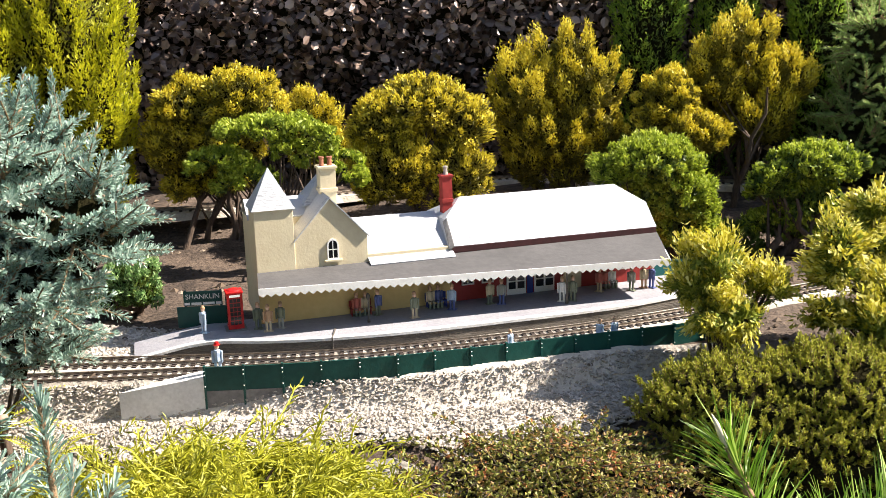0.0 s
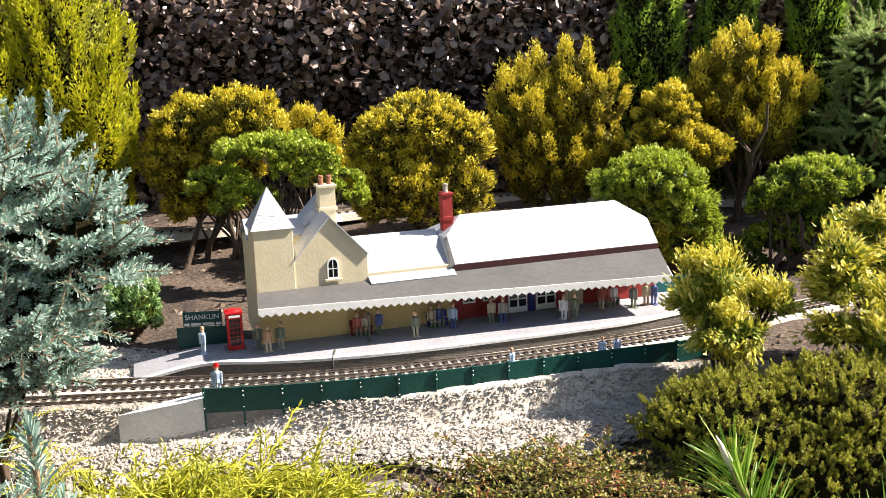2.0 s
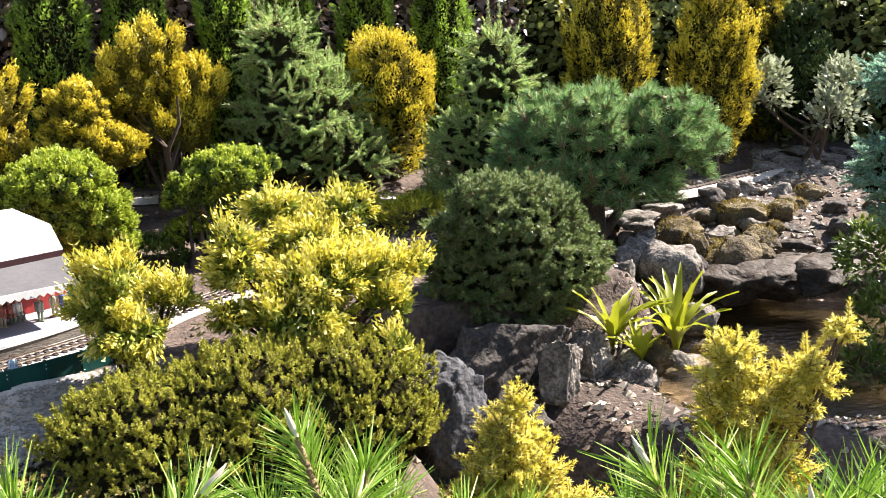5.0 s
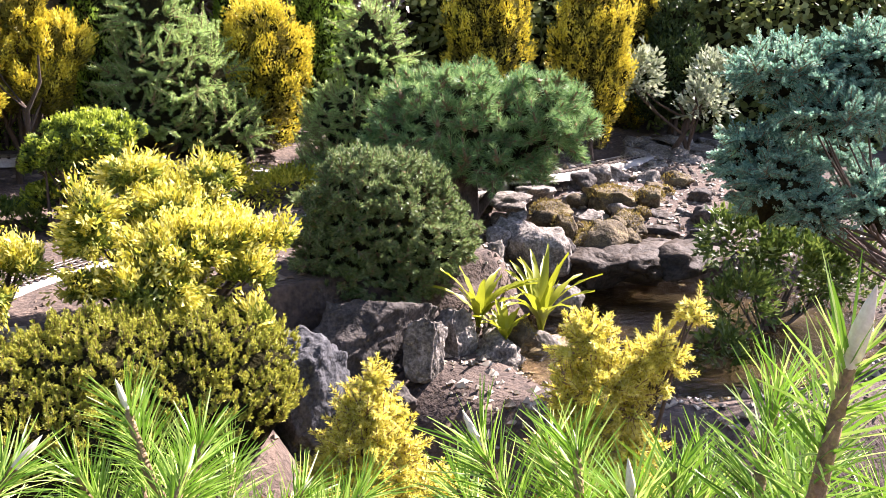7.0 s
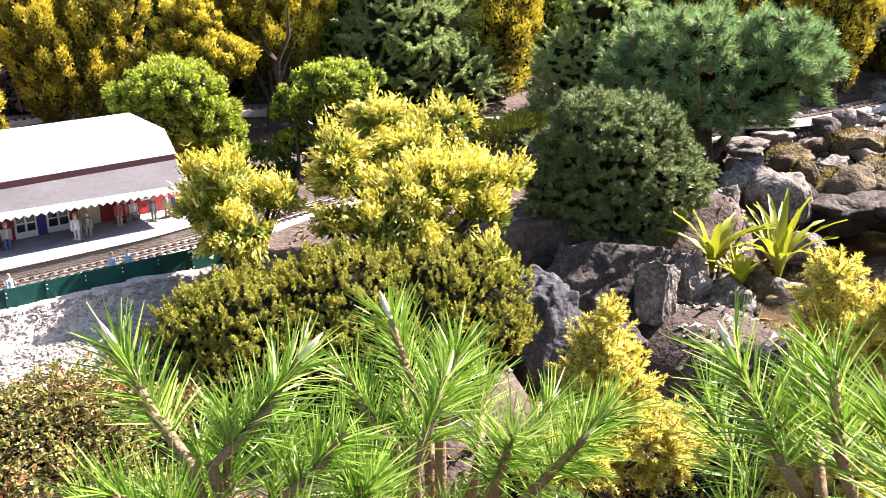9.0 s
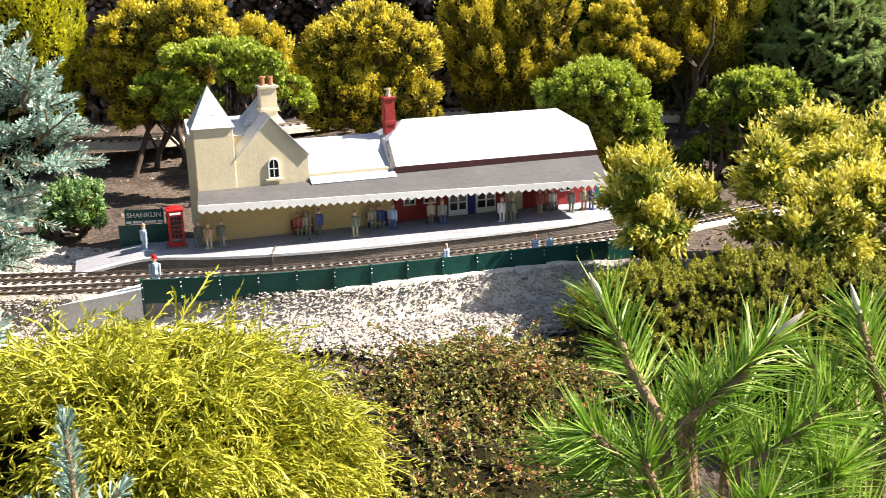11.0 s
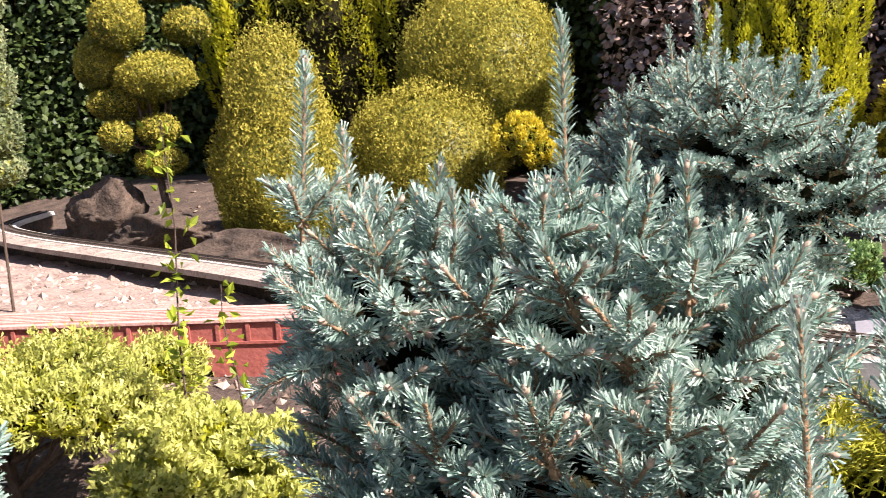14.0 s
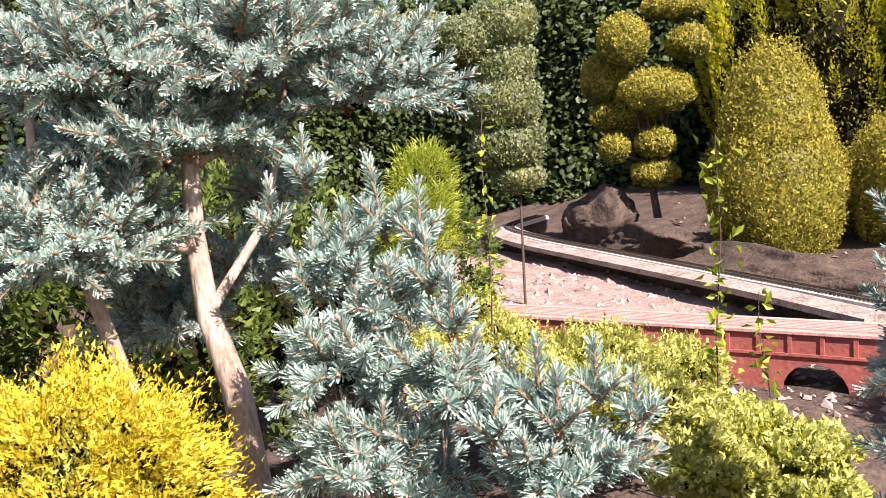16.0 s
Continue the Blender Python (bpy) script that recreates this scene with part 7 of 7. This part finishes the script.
rock("boulder", (-5.2, 3.2, 0.1), (0.3, 0.2, 0.24), 8, "dark brown rock beside the far bend of the track", SHADED_EARTH, rough=0.5, sub=5, cuts=16)
rock("boulder", (-4.7, 3.25, 0.08), (0.5, 0.22, 0.13), 9, "low earth bank stone under the topiary, coloured dark for shade", SHADED_EARTH, rough=0.5, sub=5, cuts=16)
rock("boulder", (-3.6, 3.1, 0.06), (0.6, 0.25, 0.11), 10, "low earth bank stone under the topiary, coloured dark for shade", SHADED_EARTH, rough=0.5, sub=5, cuts=16)

# ---- hedge ----
rng = np.random.default_rng(77)
def leaf_wall(name, x0, y0, x1, y1, z0, z1, n, mat, size, label, category="hedge"):
    """A thick clipped hedge: leaves in a deep band between two ends, on upright stems."""
    t = thing(name, (x0, y0, 0), label, category)
    k = rng.random(n)
    dx, dy = x1 - x0, y1 - y0
    L = math.hypot(dx, dy)
    nrm = np.array([dy / L, -dx / L, 0])
    depth = rng.random(n) ** 0.8 * 0.26
    z = z0 + (z1 - z0) * rng.random(n)
    lump = 0.04 * np.sin(k * L * 5 + z * 4) + 0.03 * np.sin(k * L * 11 - z * 9)
    p = np.stack([k * dx, k * dy, z], 1) + nrm * (depth - 0.12 + lump)[:, None]
    face = unit(nrm * 0.5 + np.array([0.1, 0, 0.6]) + rng.normal(size=(n, 3)) * 0.6)
    d = sideways(face, rng)
    d[:, 2] = -abs(d[:, 2])
    d = unit(d)
    side = unit(np.cross(d, face))
    ln = (size * (0.6 + 0.6 * rng.random(n)))[:, None]
    w, h = side * ln * 0.4, np.cross(d, side) * ln * 0.08
    q = np.stack([p, p + d * ln * 0.3 + w * 0.85 + h, p + d * ln * 0.65 + w * 0.8 + h, p + d * ln, p + d * ln * 0.65 - w * 0.8 + h, p + d * ln * 0.3 - w * 0.85 + h], 1).reshape(-1, 3)
    k6 = np.arange(n)[:, None] * 6
    stuff(part("leafage", mesh_of("leafage", q, np.concatenate([k6 + np.array([0, 1, 2, 3]), k6 + np.array([0, 3, 4, 5])], 1).reshape(-1, 4), mat), mat, t))
    ox, oy = -nrm[0] * 0.16, -nrm[1] * 0.16
    stems = [[((dx * q + ox, dy * q + oy, -0.1), 0.02), ((dx * q + ox, dy * q + oy, z1 * 0.5), 0.015), ((dx * q + ox, dy * q + oy, z1), 0.005)] for q in np.linspace(0.02, 0.98, int(L * 6))]
    for path in stems:
        part("stem", tube_mesh("stem", [path], BARK, 5), BARK, t)
    # Near-black box behind the leaves, standing for the shaded gaps.
    part("gap_core", boxes(((0, 0.12, 0), (L, 0.3, z1 - 0.05))), HEART, t).matrix_basis = pose(0, 0, 0, 0, 0, math.degrees(math.atan2(dy, dx)))
    return t


leaf_wall("beech_hedge", -2.6, 4.5, 3.2, 4.55, 0.2, 1.3, 23000, BEECH, 0.047, "tall dark copper beech hedge with glossy leaves")
# Lighter hedge leaf; the sunlit look is in its colour.
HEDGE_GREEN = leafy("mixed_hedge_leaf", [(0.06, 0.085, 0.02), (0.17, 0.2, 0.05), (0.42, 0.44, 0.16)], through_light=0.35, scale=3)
leaf_wall("boundary_hedge", 3.2, 4.75, 7.5, 1.5, 0.1, 1.2, 14000, HEDGE_GREEN, 0.05, "mixed green boundary hedge, leaf colour lightened to look sunlit")
# Added leaf wall outside the view, closing the surroundings on the right.
leaf_wall("boundary_hedge", 7.5, 1.5, 7.0, -3.0, 0.1, 1.1, 7000, DARK_SHRUB, 0.06, "unseen dark green hedge added to close the right side")
leaf_wall("boundary_hedge", -8.0, 3.2, -5.6, 5.6, 0.1, 1.9, 18000, SHADED_LEAF, 0.06, "tall green boundary hedge, leaf colour darkened for shade")
leaf_wall("boundary_hedge", -5.7, 5.6, -2.4, 5.2, 0.1, 1.7, 14000, SHADED_LEAF, 0.06, "tall green boundary hedge, leaf colour darkened for shade")
leaf_wall("boundary_hedge", -6.2, -2.5, -8.0, 3.3, 0.1, 1.9, 20000, SHADED_LEAF, 0.06, "tall green boundary hedge, leaf colour darkened for shade")

# ---- station furniture and figures ----
phone = thing("telephone_box", (-0.548, 2.475, 0.2305), "red model telephone box at the platform end", "telephone box", turn=18)
part("base", boxes(((-0.027, -0.027, 0), (0.027, 0.027, 0.004)), bevel=0.001), GREY_BASE, phone)
part("body", boxes(((-0.02, -0.02, 0.004), (0.02, 0.02, 0.098)), bevel=0.0015), PHONE_RED, phone)
bm = bmesh.new()
box(bm, (-0.022, -0.022, 0.098), (0.022, 0.022, 0.103), 0.001)
lathe(bm, [(0.02, 0.103), (0.016, 0.106), (0.008, 0.1085), (0.001, 0.109)], 16)
part("roof", bm, PHONE_RED, phone)
part("sign_strip", boxes(((-0.014, -0.0212, 0.089), (0.014, -0.0198, 0.095))), LETTER, phone)
for r in range(6):
    for c in range(3):
        for ax in (0, 1):
            a, z = -0.0135 + c * 0.0093, 0.016 + r * 0.0118
            q = boxes(((a, -0.0208, z), (a + 0.0082, -0.0199, z + 0.0095))) if ax == 0 else boxes(((-0.0208, a, z), (-0.0199, a + 0.0082, z + 0.0095)))
            part("pane", q, DARK_GLASS, phone)

board = thing("station_sign", (-0.64, 2.52, 0.222), "dark green station name board with white lettering", "sign", turn=5)
part("lower_board", boxes(((-0.068, 0, 0.002), (0.068, 0.006, 0.058)), bevel=0.001), GREEN_PAINT, board)
part("name_board", boxes(((-0.05, 0.004, 0.07), (0.05, 0.009, 0.098)), bevel=0.001), GREEN_PAINT, board)
for x in (-0.046, 0.046):
    part("post", boxes(((x - 0.003, 0.0095, 0.0), (x + 0.003, 0.0145, 0.1)), bevel=0.0006), GREEN_PAINT, board)
for i, (a, b) in enumerate(((-0.048, -0.034), (-0.03, -0.004), (0.0, 0.03), (0.034, 0.048))):
    part("text_bar", boxes(((a, 0.0028, 0.062), (b, 0.0038, 0.0685))), LETTER, board)
part("text_rail", boxes(((-0.05, 0.004, 0.06), (0.05, 0.008, 0.07))), GREEN_PAINT, board)
txt = bpy.data.curves.new("name_text", "FONT")
txt.body, txt.size, txt.align_x, txt.extrude = "SHANKLIN", 0.0185, "CENTER", 0.0006
tmp = new("name_text", txt)
bpy.context.view_layer.update()
me = bpy.data.meshes.new_from_object(tmp.evaluated_get(bpy.context.evaluated_depsgraph_get()))
bpy.data.objects.remove(tmp)
me.materials.clear()
me.materials.append(LETTER)
lettering = part("lettering", me, LETTER, board)
lettering.matrix_basis = pose(0, 0.0032, 0.078, 90, 0, 0)


def paint(name, c):
    return material(name, c, tuple(v * 0.75 for v in c), 60, 0.55)


SKIN = paint("figure_skin", (0.72, 0.46, 0.34))
COATS = [paint("figure_coat", c) for c in ((0.2, 0.22, 0.15), (0.5, 0.3, 0.17), (0.45, 0.56, 0.7), (0.85, 0.84, 0.8), (0.1, 0.13, 0.32), (0.4, 0.39, 0.34), (0.6, 0.17, 0.13), (0.6, 0.5, 0.34))]


def figurine(at, coat, legs, seed, seated=False, hat=None, tall=0.07, label="small painted model passenger standing on the platform"):
    """A painted toy figure in one mesh: legs, coat, arms, head and hat."""
    rng = random.Random(seed)
    bm = bmesh.new()
    k = tall / 0.07
    def mark(fn, slot):
        n = len(bm.faces)
        fn()
        bm.faces.ensure_lookup_table()
        for f in bm.faces[n:]:
            f.material_index = slot
    up = 0.012 if seated else 0.0
    mark(lambda: box(bm, (-0.012 * k, -0.008 * k, 0), (0.012 * k, 0.008 * k, 0.0015)), 1)
    for sx in (-1, 1):
        if seated:
            mark(lambda: lathe(bm, [(0.0034 * k, 0.001), (0.003 * k, 0.018 * k)], 7, (sx * 0.005 * k, -0.016 * k, 0)), 1)
            mark(lambda: box(bm, (sx * 0.005 * k - 0.0035 * k, -0.019 * k, 0.016 * k), (sx * 0.005 * k + 0.0035 * k, 0.002, 0.023 * k), 0.0012), 1)
        else:
            mark(lambda: lathe(bm, [(0.0042 * k, 0.001), (0.003 * k, 0.005), (0.0034 * k, 0.018 * k), (0.0044 * k, 0.032 * k)], 7, (sx * 0.0048 * k, 0, 0)), 1)
        mark(lambda: lathe(bm, [(0.0022 * k, 0.024 * k), (0.0026 * k, 0.036 * k), (0.003 * k, 0.05 * k), (0.002 * k, 0.053 * k)], 7, (sx * 0.0105 * k, -0.002 * k + rng.uniform(-0.002, 0.002), 0 if not seated else -0.006 * k)), 0)
    z = -0.008 * k if seated else 0
    mark(lambda: lathe(bm, [(0.0088 * k, 0.028 * k), (0.0078 * k, 0.038 * k), (0.009 * k, 0.049 * k), (0.0075 * k, 0.054 * k), (0.003 * k, 0.056 * k)], 9, (0, 0, z)), 0)
    mark(lambda: lathe(bm, [(0.0024 * k, 0.055 * k), (0.0045 * k, 0.0585 * k), (0.0052 * k, 0.063 * k), (0.0042 * k, 0.0675 * k), (0.0015 * k, 0.0695 * k)], 9, (0, 0, z)), 2)
    mark(lambda: lathe(bm, [(0.0058 * k, 0.064 * k), (0.0055 * k, 0.068 * k), (0.003 * k, 0.0715 * k), (0.0005, 0.072 * k)] if hat is None else [(0.0085 * k, 0.066 * k), (0.0085 * k, 0.0668 * k), (0.0055 * k, 0.067 * k), (0.005 * k, 0.0735 * k), (0.001, 0.0745 * k)], 9, (0, 0.0006, z)), 3)
    me = bpy.data.meshes.new("figurine")
    bm.to_mesh(me)
    bm.free()
    for m in (COATS[coat], COATS[legs], SKIN, hat or COATS[1]):
        me.materials.append(m)
    ob = new("figurine", me)
    ob.matrix_basis = pose(*at, 0, 0, rng.uniform(-40, 60))
    return tagged(ob, label, "figurine", "model passengers")


PZ = 0.2302
for i, (x, y, c, l, seat) in enumerate(((-0.624, 2.447, 2, 2, 0), (-0.488, 2.468, 0, 0, 0), (-0.458, 2.445, 1, 7, 0), (-0.43, 2.472, 0, 5, 0), (-0.185, 2.566, 4, 0, 0), (-0.086, 2.532, 0, 7, 0), (0.014, 2.6, 2, 4, 0),
                                        (0.118, 2.645, 7, 0, 0), (0.15, 2.641, 5, 4, 0), (0.317, 2.65, 3, 3, 0), (0.347, 2.655, 0, 0, 0), (0.434, 2.742, 6, 7, 0), (0.526, 2.745, 5, 0, 0), (0.566, 2.77, 7, 1, 0), (0.588, 2.77, 4, 4, 0))):
    figurine((x, y, PZ), c, l, 300 + i, label=("small painted model figure in a %s coat on the platform" % ("dark green", "brown", "pale blue", "white", "navy", "grey", "red", "tan")[c]))
RED_HAT = PHONE_RED
figurine((-0.53, 2.175, 0.2182), 2, 2, 320, hat=RED_HAT, label="small model figure in pale blue with a red hat")
for i, (x, y) in enumerate(((0.15, 2.285, ), (0.375, 2.348), (0.412, 2.36))):
    figurine((x, y, 0.2182), 2, 2, 330 + i, True, tall=0.056, label="seated pale blue model figure on the narrow platform")


def bench(x, y, turn, mat, riders, label):
    t = thing("bench", (x, y, PZ), label, "bench", "platform benches", turn=turn)
    part("seat", boxes(((-0.03, -0.012, 0.017), (0.03, 0.004, 0.0195)), bevel=0.0005), mat, t)
    part("backrest", boxes(((-0.03, 0.005, 0.022), (0.03, 0.0075, 0.04)), bevel=0.0005), mat, t)
    for sx in (-0.026, 0.026):
        for sy in (-0.01, 0.003):
            part("leg", boxes(((sx - 0.0015, sy - 0.0015, 0), (sx + 0.0015, sy + 0.0015, 0.017))), mat, t)
        part("arm_post", boxes(((sx - 0.0015, 0.005, 0.017), (sx + 0.0015, 0.0075, 0.022))), mat, t)
    for k, (dx, c) in enumerate(riders):
        q = Matrix.Translation((x, y, PZ)) @ pose(0, 0, 0, 0, 0, turn) @ Vector((dx, -0.004, 0))
        f = figurine((q.x, q.y, PZ), c, 0, 400 + int(x * 100) + k, True, label="small painted model figure seated on a bench")
        f.matrix_basis = pose(q.x, q.y, PZ, 0, 0, turn)


bench(-0.232, 2.575, 18, RED_PAINT, ((-0.012, 6), (0.012, 7)), "dark red model bench against the station wall")
bench(-0.03, 2.63, 18, BLUE, ((-0.018, 7), (0.005, 4)), "blue model bench against the station wall")
bench(0.463, 2.785, 18, PLATFORM_FACE, ((-0.01, 6), (0.012, 3)), "dark model bench against the station wall")
lamp = thing("platform_lamp", (-0.205, 2.5, PZ), "thin black platform lamp post", "lamp post")
part("post", lathe(bmesh.new(), [(0.004, 0), (0.004, 0.006), (0.0018, 0.008), (0.0015, 0.06), (0.003, 0.062)], 8), PLATFORM_FACE, lamp)
part("lantern", lathe(bmesh.new(), [(0.002, 0.062), (0.0045, 0.065), (0.0055, 0.074), (0.002, 0.078), (0.001, 0.08)], 8), PLATFORM_FACE, lamp)
